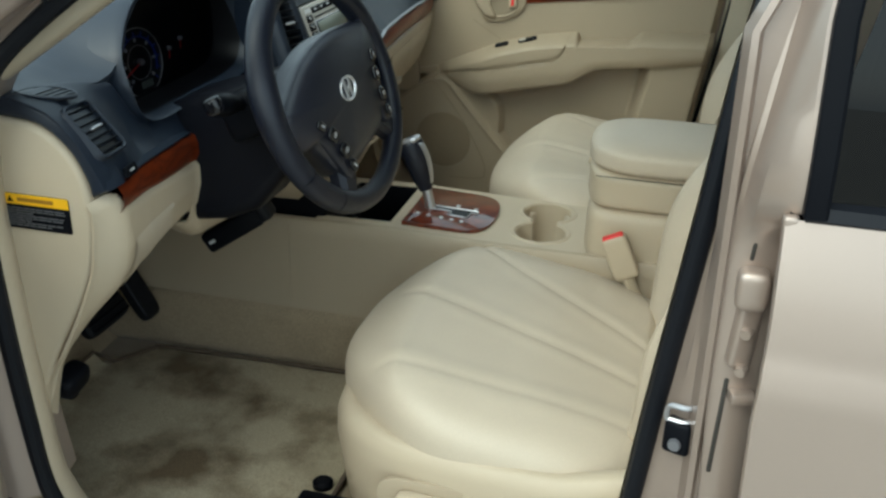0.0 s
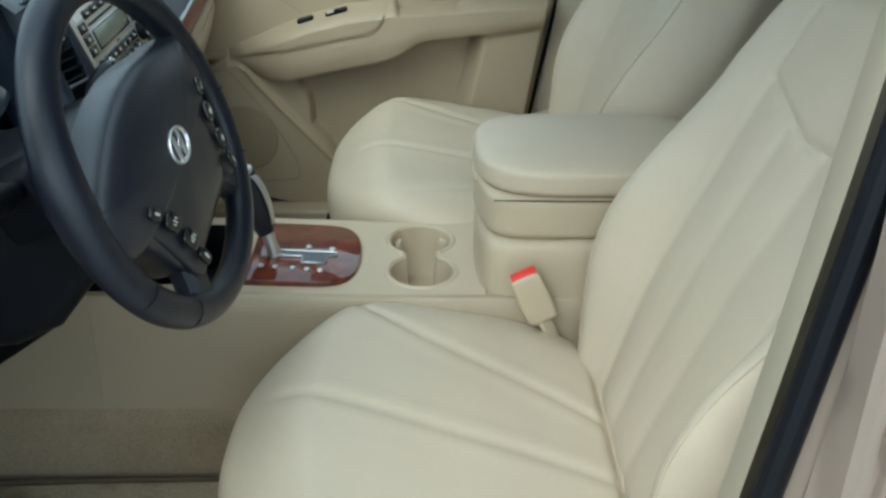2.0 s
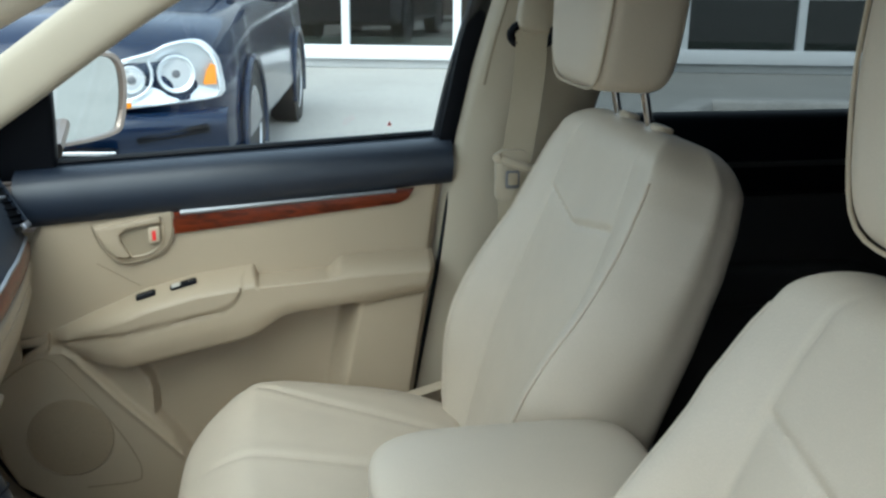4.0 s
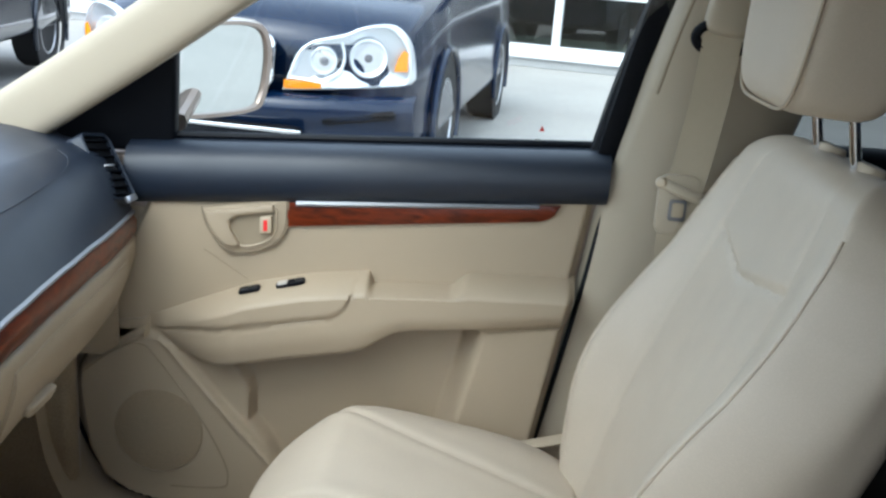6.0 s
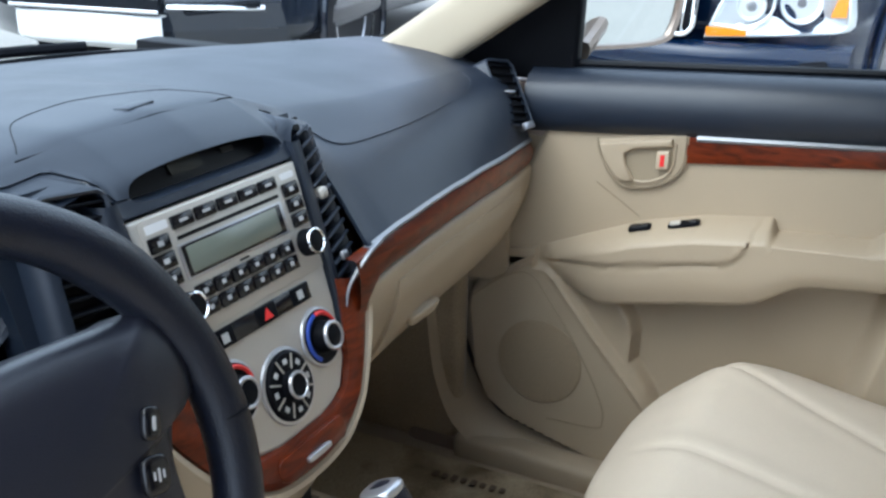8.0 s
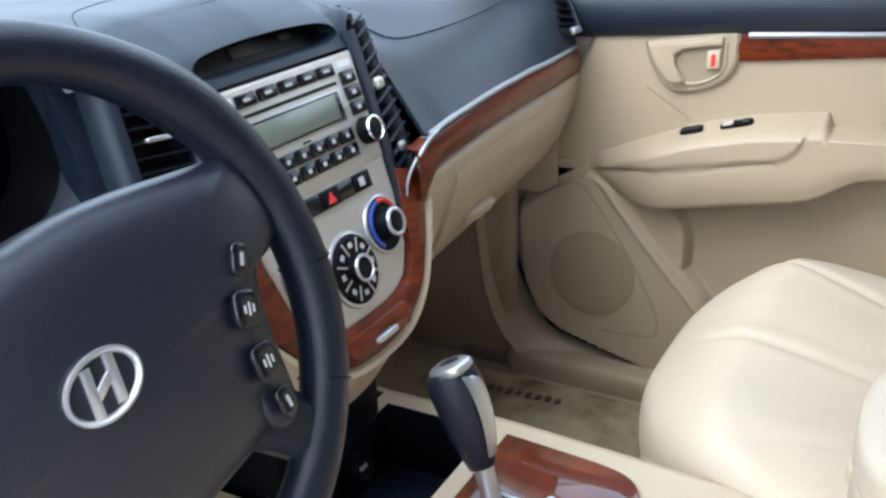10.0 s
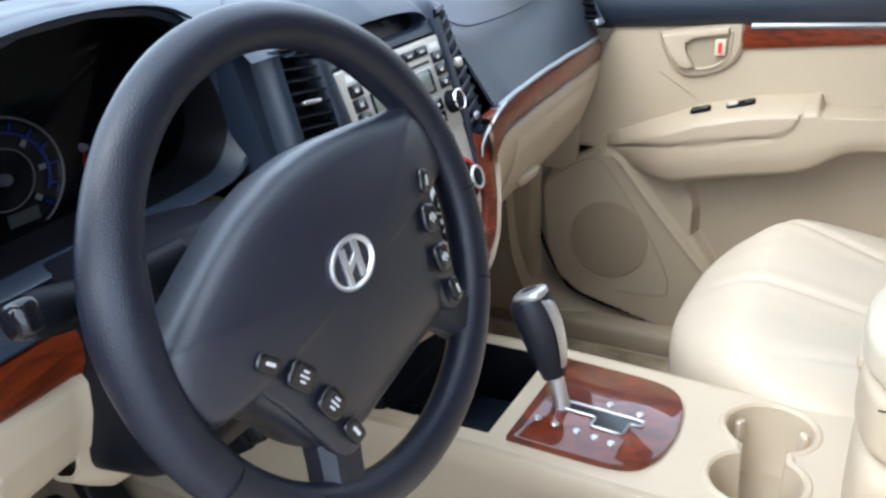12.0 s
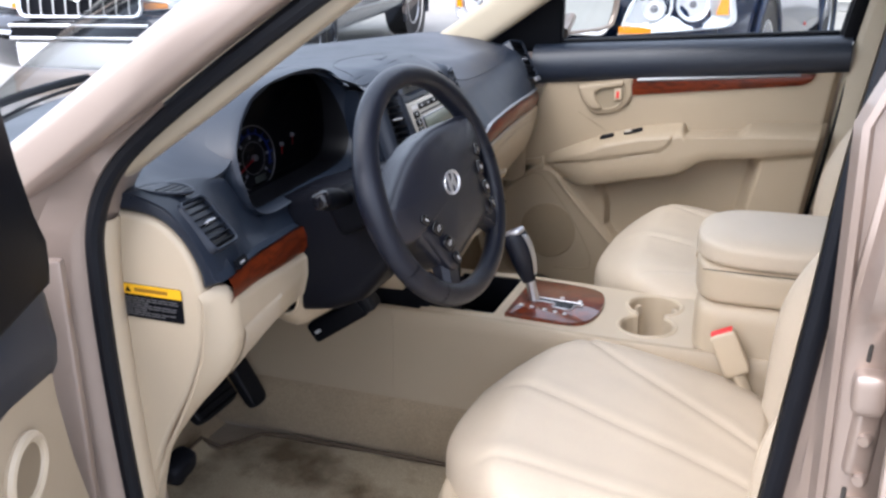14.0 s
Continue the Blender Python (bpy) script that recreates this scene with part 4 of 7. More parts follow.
# passenger side face, from the crest down to the bright strip
face = []
for y in np.linspace(0.120, 0.69, 45):
    cx, cz = crest(y)
    sx, sz = strip_x(y), strip_z(y)
    if y < 0.15:
        sx, sz = strip_x(y) - 0.004, sz
    prof = curve_through([(cx - 0.02, 0, cz + 0.002), (cx, 0, cz - 0.003), (cx + 0.032, 0, cz - 0.022), ((cx + sx) / 2 + 0.014, 0, (cz + sz) / 2 + 0.002), (sx, 0, sz)], 24)
    face.append([(p[0], y, p[2]) for p in prof[4:]])
part("passenger_face", sheet(face, 0.004), NAVY, dash, angle=60)
# airbag door: a shallow groove drawn with a thin dark cord
groove = []
for y, f in ((0.16, 0.30), (0.168, 0.46), (0.185, 0.52), (0.22, 0.54), (0.32, 0.50), (0.42, 0.44), (0.50, 0.36), (0.545, 0.24), (0.555, 0.08)):
    cx, cz = crest(y)
    sx, sz = strip_x(y), strip_z(y)
    prof = curve_through([(cx - 0.02, 0, cz + 0.002), (cx, 0, cz - 0.003), (cx + 0.032, 0, cz - 0.022), ((cx + sx) / 2 + 0.014, 0, (cz + sz) / 2 + 0.002), (sx, 0, sz)], 100)
    p = prof[int(20 + f * 79)]
    groove.append((p[0] + 0.0006, y, p[2] + 0.0006))
part("airbag_seam", tube(curve_through(groove, 60), 0.0007, 6), NAVY, dash)

# bright strip, wood strip and cream lower edge on the passenger side
def band(z0, z1, out, ys, mat, name, parent, label="", bulge=0.004, back=0.012):
    rows = []
    for y in ys:
        x, z = strip_x(y), strip_z(y)
        e = z1(y) if callable(z1) else z1
        rows.append([(x + out + dx, y, z + dz) for dx, dz in ((-back, z0), (0.0, z0 - 0.001), (bulge, z0 * 0.7 + e * 0.3), (bulge, z0 * 0.3 + e * 0.7), (0.0, e + 0.001), (-0.012, e))])
    return part(name, sheet(rows), mat, parent, label)


ys_right = np.linspace(0.116, 0.685, 40)
band(0.0075, 0.0, 0.001, ys_right, SATIN, "bright_strip", dash, "bright satin strip", 0.002, 0.002)
band(0.0, lambda y: -0.034 - 0.030 * smooth_step(0.135, 0.095, y), 0.001, np.linspace(0.086, 0.685, 44), WOOD, "wood_strip", dash, "glossy red-brown wood strip", 0.005)
low = []
for y in np.linspace(0.105, 0.69, 34):
    x, z = strip_x(y), strip_z(y) - 0.034
    t = smooth_step(0.10, 0.60, y)
    prof = curve_through([(x - 0.004, 0, z), (x + 0.004, 0, z - 0.008), (x - 0.004, 0, z - 0.05), (x - 0.030, 0, z - 0.11), (x - 0.075 - 0.01 * t, 0, z - 0.17), (x - 0.16, 0, z - 0.215), (x - 0.34, 0, z - 0.20)], 26)
    low.append([(p[0], y, p[2]) for p in prof])
part("lower_panel", sheet(low, 0.005), BEIGE, dash, "cream lower dashboard panel", angle=60)
part("bright_strip", tube(curve_through([(strip_x(0.13) + 0.003, 0.13, strip_z(0.13) + 0.004), (strip_x(0.105) + 0.004, 0.104, strip_z(0.105) + 0.001), (0.058, 0.088, 1.004), (0.056, 0.078, 0.990), (0.058, 0.072, 0.976)], 24), [0.0042] * 10 + [0.0042 - 0.0002 * k for k in range(14)], 8, flat=0.6), SATIN, dash, "bright satin strip")
# glovebox lid, slightly proud, with its pull
lid = []
for y in np.linspace(0.17, 0.62, 26):
    x, z = strip_x(y), strip_z(y) - 0.034
    t = smooth_step(0.10, 0.60, y)
    prof = curve_through([(x + 0.003, 0, z - 0.022), (x - 0.000, 0, z - 0.05), (x - 0.026, 0, z - 0.11), (x - 0.071 - 0.01 * t, 0, z - 0.17)], 14)
    e = 0.0015
    lid.append([(p[0] + e, y, p[2]) for p in prof])
gl = part("glovebox_lid", sheet(lid, 0.006), BEIGE, dash)
part("lid_pull", moved(pillow(0.012, 0.07, 0.016, 4, 8), pose(strip_x(0.30) - 0.012, 0.27, strip_z(0.30) - 0.135, 0, 20, 0)), BEIGE, gl)
seam = [(strip_x(y) - 0.002 + 0.004, y, strip_z(y) - 0.060) for y in np.linspace(0.17, 0.61, 20)]
part("lid_seam", tube(seam, 0.0012, 6), BLACK, gl)

# unseen boxes behind the pads, added to keep stray light out of the footwells
tagged(part("trim", join(box(-0.80, -0.14, -0.72, 0.70, 0.955, 0.985, 0.004), box(-0.80, -0.12, 0.702, 0.760, 0.44, 1.085, 0.004), box(-0.80, -0.19, -0.765, -0.745, 0.44, 1.085, 0.004)), BLACK), "unseen black boxes blocking light behind the dashboard", "lining", kind="structure")

# ------------------------------------------------ vents
def slat_vent(name, m, w, h, n, parent, tilt=25, frame_mat=NAVY, horizontal=True, thumb=True, depth=0.020, ramp=False):
    """A framed opening with slats; local x across, y up, z outwards."""
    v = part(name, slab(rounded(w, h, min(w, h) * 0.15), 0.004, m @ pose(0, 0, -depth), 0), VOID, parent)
    outer, inner = rounded(w + 0.008, h + 0.008, min(w, h) * 0.2), rounded(w, h, min(w, h) * 0.15)
    mid = [((a[0] + b[0]) / 2, (a[1] + b[1]) / 2) for a, b in zip(outer, inner)]
    foot = outer if not ramp else rounded(w + 0.022, h + 0.010, min(w, h) * 0.25)
    fr = rings([[m @ Vector((*p, -0.02)) for p in foot], [m @ Vector((*p, 0.002)) for p in outer], [m @ Vector((*p, 0.0035)) for p in mid], [m @ Vector((*p, 0.002)) for p in inner], [m @ Vector((*p, -depth)) for p in inner]], caps=False)
    part("vent_frame", fr, frame_mat, v)
    deep = min(0.012, depth + 0.004)
    for i in range(n):
        f = (i + 0.5) / n - 0.5
        if horizontal:
            part("slat", moved(box(-w / 2, w / 2, -0.0011, 0.0011, -deep / 2, deep / 2, 0.0006, 1), m @ pose(0, f * h, 0.001 - deep / 2 + 0.001, tilt, 0, 0)), BLACK, v)
        else:
            part("slat", moved(box(-0.0011, 0.0011, -h / 2, h / 2, -deep / 2, deep / 2, 0.0006, 1), m @ pose(f * w, 0, 0.002 - deep / 2, 0, tilt, 0)), BLACK, v)
    if thumb:
        part("thumb_tab", moved(pillow(min(0.024, w * 0.5), 0.0040, 0.007, 4, 5), m @ pose(0, 0, 0.003)), BRIGHT, v, "bright thumb tab")
    return v


# right end vent: tall, in the corner by the door
slat_vent("air_vent", facing((-0.027, 0.646, 1.078), (0.80, -0.12, 0.55), (-0.061, 0.033, 0.095)), 0.058, 0.100, 8, dash, tilt=20, depth=0.004, ramp=True)
part("vent_switch", moved(box(-0.013, 0.013, -0.005, 0.005, -0.004, 0.002, 0.0015), facing((0.010, 0.640, 1.036), (0.80, -0.10, 0.55))), BRIGHT, dash)
# left end vent and side window outlet
FACE_KEYS = {-0.722: ((-0.100, 1.105), (-0.054, 1.089), (-0.020, 1.050), (0.004, 1.006)), -0.70: ((-0.094, 1.107), (-0.052, 1.092), (-0.012, 1.040), (0.004, 1.003)), -0.65: ((-0.088, 1.104), (-0.060, 1.086), (-0.017, 1.036), (-0.006, 1.0)), -0.62: ((-0.078, 1.100), (-0.062, 1.080), (-0.032, 1.028), (-0.015, 1.0)), -0.585: ((-0.064, 1.092), (-0.058, 1.070), (-0.044, 1.022), (-0.024, 0.998)), -0.555: ((-0.060, 1.050), (-0.052, 1.038), (-0.043, 1.014), (-0.028, 0.996)), -0.53: ((-0.054, 1.026), (-0.0495, 1.018), (-0.042, 1.006), (-0.031, 0.993)), -0.46: ((-0.054, 1.024), (-0.0495, 1.014), (-0.043, 1.002), (-0.034, 0.991))}
left_face = []
for y in np.linspace(-0.722, -0.426, 70):
    ks = sorted(FACE_KEYS)
    pts = [(float(np.interp(y, ks, [FACE_KEYS[k][i][0] for k in ks])), 0, float(np.interp(y, ks, [FACE_KEYS[k][i][1] for k in ks]))) for i in range(4)]
    left_face.append([(p[0], y, p[2]) for p in curve_through([(pts[0][0] - 0.012, 0, pts[0][2] + 0.001)] + pts, 22)])
part("driver_face", sheet(left_face, 0.004), NAVY, dash, angle=60)
vw, vu = Vector((-0.12, 0.99, -0.05)).normalized(), Vector((-0.646, -0.05, 0.76)).normalized()
vn = vw.cross(vu).normalized()
vo = Vector((-0.033, -0.677, 1.0615)) + vn * 0.003
slat_vent("air_vent", Matrix(((vw.x, vu.x, vn.x, vo.x), (vw.y, vu.y, vn.y, vo.y), (vw.z, vu.z, vn.z, vo.z), (0, 0, 0, 1))), 0.055, 0.066, 7, dash, tilt=18, depth=0.003, ramp=True)
ow, on = Vector((0.94, 0.31, -0.10)).normalized(), Vector((0.20, 0.05, 0.97))
ou = on.cross(ow).normalized()
on = ow.cross(ou)
oo = Vector((-0.082, -0.684, pad_z(-0.090, -0.684) + 0.0015))
OUTLET = Matrix(((ow.x, ou.x, on.x, oo.x), (ow.y, ou.y, on.y, oo.y), (ow.z, ou.z, on.z, oo.z), (0, 0, 0, 1)))
fan = curve_through([(-0.032, -0.012, 0), (-0.022, 0.010, 0), (0.0, 0.022, 0), (0.022, 0.016, 0), (0.033, 0.0, 0), (0.020, -0.014, 0), (0.0, -0.020, 0), (-0.020, -0.018, 0), (-0.032, -0.012, 0)], 41)[:-1]
outlet = part("window_outlet", slab([(p[0], p[1]) for p in fan], 0.003, OUTLET, 0), VOID, dash, "dark fan-shaped side window outlet")
part("vent_frame", moved(tube([(p[0], p[1], 0.0) for p in fan], 0.0018, 6, closed=True), OUTLET), NAVY, outlet)
for k in range(6):
    x = -0.024 + 0.0095 * k
    h = 0.019 * math.sqrt(max(0.05, 1 - (x / 0.034) ** 2))
    part("slat", moved(box(-0.0012, 0.0012, -h, h, -0.004, 0.0012, 0.0005, 1), OUTLET @ pose(x, 0, 0, 0, 0, -20)), NAVY, outlet)
sw = part("dimmer_switch", moved(box(-0.014, 0.014, -0.006, 0.006, -0.004, 0.002, 0.0015), facing((0.004, -0.665, 1.013), (0.90, 0.15, 0.35))), BLACK, dash)
part("marking", moved(box(-0.008, 0.004, -0.0012, 0.0012, 0.0018, 0.0024, 0), facing((0.004, -0.665, 1.013), (0.90, 0.15, 0.35))), WHITE_MARK, sw)

# ------------------------------------------------ instrument binnacle
bin_pts = [(-0.566, 1.085), (-0.556, 1.120), (-0.520, 1.155), (-0.47, 1.180), (-0.40, 1.191), (-0.33, 1.193), (-0.27, 1.187), (-0.235, 1.172), (-0.213, 1.143), (-0.207, 1.10), (-0.212, 1.062), (-0.236, 1.038), (-0.29, 1.031), (-0.36, 1.030), (-0.45, 1.028), (-0.515, 1.029), (-0.551, 1.048)]
loop = curve_through([(0, a, b) for a, b in bin_pts + bin_pts[:1]], 81)[:-1]


def hood_x(z):
    return along([(1.0, -0.050), (1.08, -0.052), (1.19, -0.094)], z)


cen = Vector((0, -0.398, 1.10))
loops = []
for f, back in ((1.045, 0.040), (1.050, 0.010), (1.042, -0.002), (1.022, -0.007), (1.0, -0.004), (0.975, 0.018), (0.94, 0.05), (0.925, 0.098), (0.01, 0.098)):
    loops.append([(hood_x(p[2]) - back if back < 0.09 else -0.136, cen.y + (p[1] - cen.y) * f, cen.z + (p[2] - cen.z) * f) for p in loop])
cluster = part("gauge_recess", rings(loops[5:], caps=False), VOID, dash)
part("binnacle_rim", rings(loops[:6], caps=False), NAVY, dash)
gx = -0.131
def dial(y, z, r, needle, blue):
    face = facing((gx, y, z), (1, 0, 0.15)) @ Matrix.Diagonal((1.22, 1, 1, 1))
    g = part("gauge", moved(turned([(0.0, 0.001), (r * 0.97, 0.001), (r, 0.003), (r * 1.03, 0.003), (r * 1.05, 0), (0, 0)], 40), face), GLOSS_BLACK, cluster)
    part("gauge_ring", moved(tube([(r * 1.04 * math.cos(a), r * 1.04 * math.sin(a), 0.003) for a in np.linspace(0, 2 * math.pi, 49)[:-1]], 0.0010, 6, closed=True), face), SILVER, g)
    m = face @ pose(0, 0, 0.0025)
    for k in range(13):
        a = radians(225 - 270 * k / 12)
        part("tick", moved(box(r * 0.80, r * 0.95, -0.0008, 0.0008, 0, 0.0008, 0), m @ Matrix.Rotation(a, 4, "Z")), BLUE_MARK if (blue and k > 4) else WHITE_MARK, g)
        if k % 2 == 0:
            part("numeral_bar", moved(box(r * 0.62, r * 0.74, -0.0022, 0.0022, 0, 0.0008, 0), m @ Matrix.Rotation(a, 4, "Z")), WHITE_MARK, g)
    part("needle", moved(box(-0.004, r * 0.85, -0.0011, 0.0011, 0.002, 0.0035, 0.0005, 1), m @ Matrix.Rotation(radians(needle), 4, "Z")), RED, g, "red needle")
    part("needle_hub", moved(turned([(0.0, 0.006), (0.004, 0.006), (0.005, 0.004), (0.005, 0), (0, 0)], 14), m), BRIGHT, g)
    return g


dial(-0.414, 1.075, 0.046, 200, True)
for y, z in ((-0.330, 1.078), (-0.296, 1.086)):
    part("small_needle", moved(box(-0.003, 0.016, -0.001, 0.001, 0.002, 0.003, 0), facing((gx, y, z), (1, 0, 0.15)) @ Matrix.Rotation(radians(250), 4, "Z")), RED, cluster)
    part("small_hub", moved(turned([(0.0, 0.005), (0.003, 0.005), (0.004, 0), (0, 0)], 12), facing((gx, y, z), (1, 0, 0.15))), WHITE_MARK, cluster)
arc = part("gauge_arc", moved(tube([(0.036 * math.cos(a), 0.036 * math.sin(a), 0.003) for a in np.linspace(radians(-30), radians(140), 30)], 0.0013, 6, flat=0.5), facing((gx, -0.414, 1.075), (1, 0, 0.15)) @ Matrix.Diagonal((1.22, 1, 1, 1))), BLUE_MARK, cluster, "blue scale arc")
part("inner_ring", moved(tube([(0.024 * math.cos(a), 0.024 * math.sin(a), 0.003) for a in np.linspace(0, 2 * math.pi, 41)[:-1]], 0.0006, 5, closed=True), facing((gx, -0.414, 1.075), (1, 0, 0.15)) @ Matrix.Diagonal((1.22, 1, 1, 1))), SILVER, arc)
for y in (-0.262, -0.250):
    part("trip_button", moved(pillow(0.006, 0.003, 0.003, 3, 5), facing((-0.052, y, 1.030), (1, 0, 0.6))), WHITE_MARK, dash)
part("odometer_window", moved(box(-0.016, 0.016, -0.006, 0.006, 0, 0.002, 0.001), facing((gx + 0.004, -0.404, 1.042), (1, 0, 0.15))), LCD, cluster)
lens = part("gauge_cover", rings([[(-0.112, cen.y + (p[1] - cen.y) * f, cen.z + (p[2] - cen.z) * f) for p in loop] for f in (0.925, 0.5, 0.01)], caps=False), SMOKED, cluster)
lens.visible_shadow = False

# ------------------------------------------------ driver's lower dashboard
band(0.0, lambda y: -0.033 - 0.007 * smooth_step(-0.69, -0.50, y), 0.002, np.linspace(-0.696, -0.42, 18), WOOD, "wood_strip", dash, "glossy red-brown wood strip", 0.005)
band(0.0045, 0.001, 0.000, np.linspace(-0.670, -0.465, 14), NAVY, "trim_lip", dash, "", 0.002)
KNEE_Z = [(-0.7235, 0.66), (-0.722, 0.70), (-0.71, 0.762), (-0.68, 0.790), (-0.64, 0.813), (-0.60, 0.850), (-0.57, 0.867), (-0.46, 0.872)]
KNEE_X = [(0.66, -0.145), (0.72, -0.125), (0.762, -0.107), (0.79, -0.088), (0.813, -0.070), (0.84, -0.044), (0.865, -0.022), (0.89, -0.007), (0.92, 0.001), (0.96, 0.002), (1.0, -0.002)]


CAP_X = [(0.60, -0.145), (0.70, -0.122), (0.76, -0.098), (0.83, -0.060), (0.87, -0.042), (0.90, -0.030), (0.95, -0.022), (1.0, -0.021)]


def knee_row(y):
    zt = along([(-0.7235, 0.984), (-0.702, 0.993), (-0.690, 0.990), (-0.680, 0.975), (-0.672, strip_z(-0.67) - 0.026), (-0.60, strip_z(-0.60) - 0.032), (-0.50, strip_z(-0.50) - 0.039), (-0.46, strip_z(-0.46) - 0.039)], y)
    zb = along(KNEE_Z, y)
    shift = strip_x(max(y, -0.70)) - strip_x(-0.66)
    f = smooth_step(-0.726, -0.682, y)
    pts = []
    for z in np.linspace(zt, zb, 30):
        e, r = smooth_step(zb + 0.012, zb, z), smooth_step(zt - 0.008, zt, z)
        pts.append(((along(CAP_X, z) + 0.004) * (1 - f) + (along(KNEE_X, z) + shift) * f - 0.006 * e - 0.006 * r, 0, z))
    q = pts[-1]
    return pts + [(q[0] - 0.010, 0, zb - 0.004), (q[0] - 0.03, 0, zb - 0.002), (q[0] - 0.20, 0, zb + 0.03)]


knee = [[(p[0], y, p[2]) for p in knee_row(y)] for y in sorted(set(np.linspace(-0.690, -0.41, 44).tolist() + np.linspace(-0.7235, -0.690, 12).tolist()))]
part("knee_panel", sheet(knee, 0.004), PALE, dash, "cream panel under the steering column", angle=60)
hatch = []
for y in np.linspace(-0.670, -0.55, 14):
    a, b = along([(-0.670, 0.925), (-0.53, 0.925)], y), along([(-0.670, 0.850), (-0.625, 0.865), (-0.53, 0.888)], y)
    p = knee_row(y)
    row = []
    for f in (0.0, 0.1, 0.4, 0.6, 0.9, 1.0):
        z = a + (b - a) * f
        x = float(np.interp(-z, [-q[2] for q in p[:26]], [q[0] for q in p[:26]]))
        row.append((x + (0.0022 if 0.05 < f < 0.95 else 0.0002), y, z))
    hatch.append(row)
part("fuse_lid", sheet(hatch), LEATHER, dash, "flat pale fuse box lid")
part("under_cover", join(box(-0.30, -0.045, -0.70, -0.14, 0.875, 0.885, 0.003), box(-0.30, -0.06, -0.47, -0.14, 0.872, 0.90, 0.006)), BLACK, dash)
# cream panel behind the column, down to its lower edge
lower = []
for y in np.linspace(-0.47, -0.145, 24):
    zb = along([(-0.47, 0.862), (-0.43, 0.828), (-0.325, 0.813), (-0.145, 0.803)], y)
    row = [(-0.034 - 0.016 * ((0.96 - z) / 0.15) ** 2 - 0.006 * smooth_step(zb + 0.01, zb, z), y, z) for z in np.linspace(0.96, zb, 16)]
    lower.append(row + [(row[-1][0] - 0.012, y, zb - 0.004), (row[-1][0] - 0.03, y, zb - 0.002), (row[-1][0] - 0.12, y, zb + 0.03)])
part("column_panel", sheet(lower, 0.004), PALE, dash, "cream panel behind the steering column", angle=60)
# end cover by the door, with the fuse box lid
cap_out = curve_through([(-0.150, 1.081, 0), (-0.117, 1.080, 0), (-0.075, 1.073, 0), (-0.043, 1.048, 0), (-0.025, 1.014, 0), (-0.020, 0.97, 0), (-0.028, 0.91, 0), (-0.054, 0.848, 0), (-0.085, 0.795, 0), (-0.115, 0.73, 0), (-0.14, 0.62, 0), (-0.15, 0.50, 0)], 40)
cap_out = [(p[0], p[1]) for p in cap_out] + [(-0.19, 0.49), (-0.19, 0.75), (-0.19, 1.07)]
part("end_cover", slab(cap_out, 0.03, Matrix(((1, 0, 0, 0), (0, 0, -1, -0.722), (0, 1, 0, 0), (0, 0, 0, 1))), 0.008, 3), PALE, dash, "cream end cover beside the door opening")
navy_in = curve_through([(-0.165, 1.083, 0), (-0.117, 1.081, 0), (-0.074, 1.074, 0), (-0.042, 1.049, 0), (-0.023, 1.014, 0), (-0.019, 0.992, 0)], 20)
navy_rim = curve_through([(0.006, 1.003, 0), (-0.009, 1.028, 0), (-0.032, 1.064, 0), (-0.060, 1.089, 0), (-0.094, 1.102, 0), (-0.120, 1.105, 0), (-0.165, 1.106, 0)], 20)
navy_out = [(p[0], p[1]) for p in navy_in + navy_rim]
part("end_corner", slab(navy_out, 0.04, Matrix(((1, 0, 0, 0), (0, 0, -1, -0.718), (0, 1, 0, 0), (0, 0, 0, 1))), 0.006, 3), NAVY, dash)
# lamp control and diagnosis module hanging below
mod = thing("diagnostic_module", "black box hanging under the dashboard", "module")
mm = pose(-0.064, -0.290, 0.778, 0, -33, 8) @ Matrix.Diagonal((0.74, 1, 1, 1))
part("case", moved(box(-0.075, 0.075, -0.022, 0.022, -0.018, 0.018, 0.008, 3), mm), BLACK, mod)
part("plug", moved(box(0.070, 0.098, -0.020, 0.020, -0.016, 0.020, 0.006, 3), mm), RUBBER, mod)
part("marking", moved(box(-0.060, -0.045, -0.0235, -0.0215, -0.002, 0.003, 0), mm), WHITE_MARK, mod)
# warning label on the end cover
label = thing("warning_label", "yellow and black printed warning label on cream cover", "label")
lm = Matrix(((1, 0, 0, -0.094), (0, 0, -1, -0.7235), (0, 1, 0, 0.967), (0, 0, 0, 1))) @ Matrix.Diagonal((0.90, 0.93, 1, 1))
part("backing", slab(rounded(0.104, 0.048, 0.003), 0.001, lm, 0), BLACK, label)
part("heading", slab([(-0.052, 0.010), (0.052, 0.010), (0.052, 0.024), (-0.052, 0.024)], 0.0005, lm @ pose(0, 0, 0.0008), 0), YELLOW, label, "yellow heading")
part("triangle", slab([(-0.040, 0.013), (-0.030, 0.013), (-0.035, 0.021)], 0.0004, lm @ pose(0, 0, 0.0014), 0), BLACK, label)
part("heading_bar", slab([(-0.024, 0.0145), (0.030, 0.0145), (0.030, 0.0195), (-0.024, 0.0195)], 0.0004, lm @ pose(0, 0, 0.0014), 0), material("dark_print", (0.30, 0.14, 0.01), 0.6), label)
words = random.Random(4)
for k in range(8):
    a, stop_x = -0.046, 0.046 - 0.05 * (k in (2, 5)) - 0.02 * (k == 7)
    while a < stop_x - 0.006:
        b = min(stop_x, a + words.uniform(0.006, 0.016))
        z = 0.0055 - k * 0.0034
        part("text_bar", slab([(a, z - 0.0014), (b, z - 0.0014), (b, z), (a, z)], 0.0003, lm @ pose(0, 0, 0.0006), 0), GREY_TRIM, label)
        a = b + 0.0016

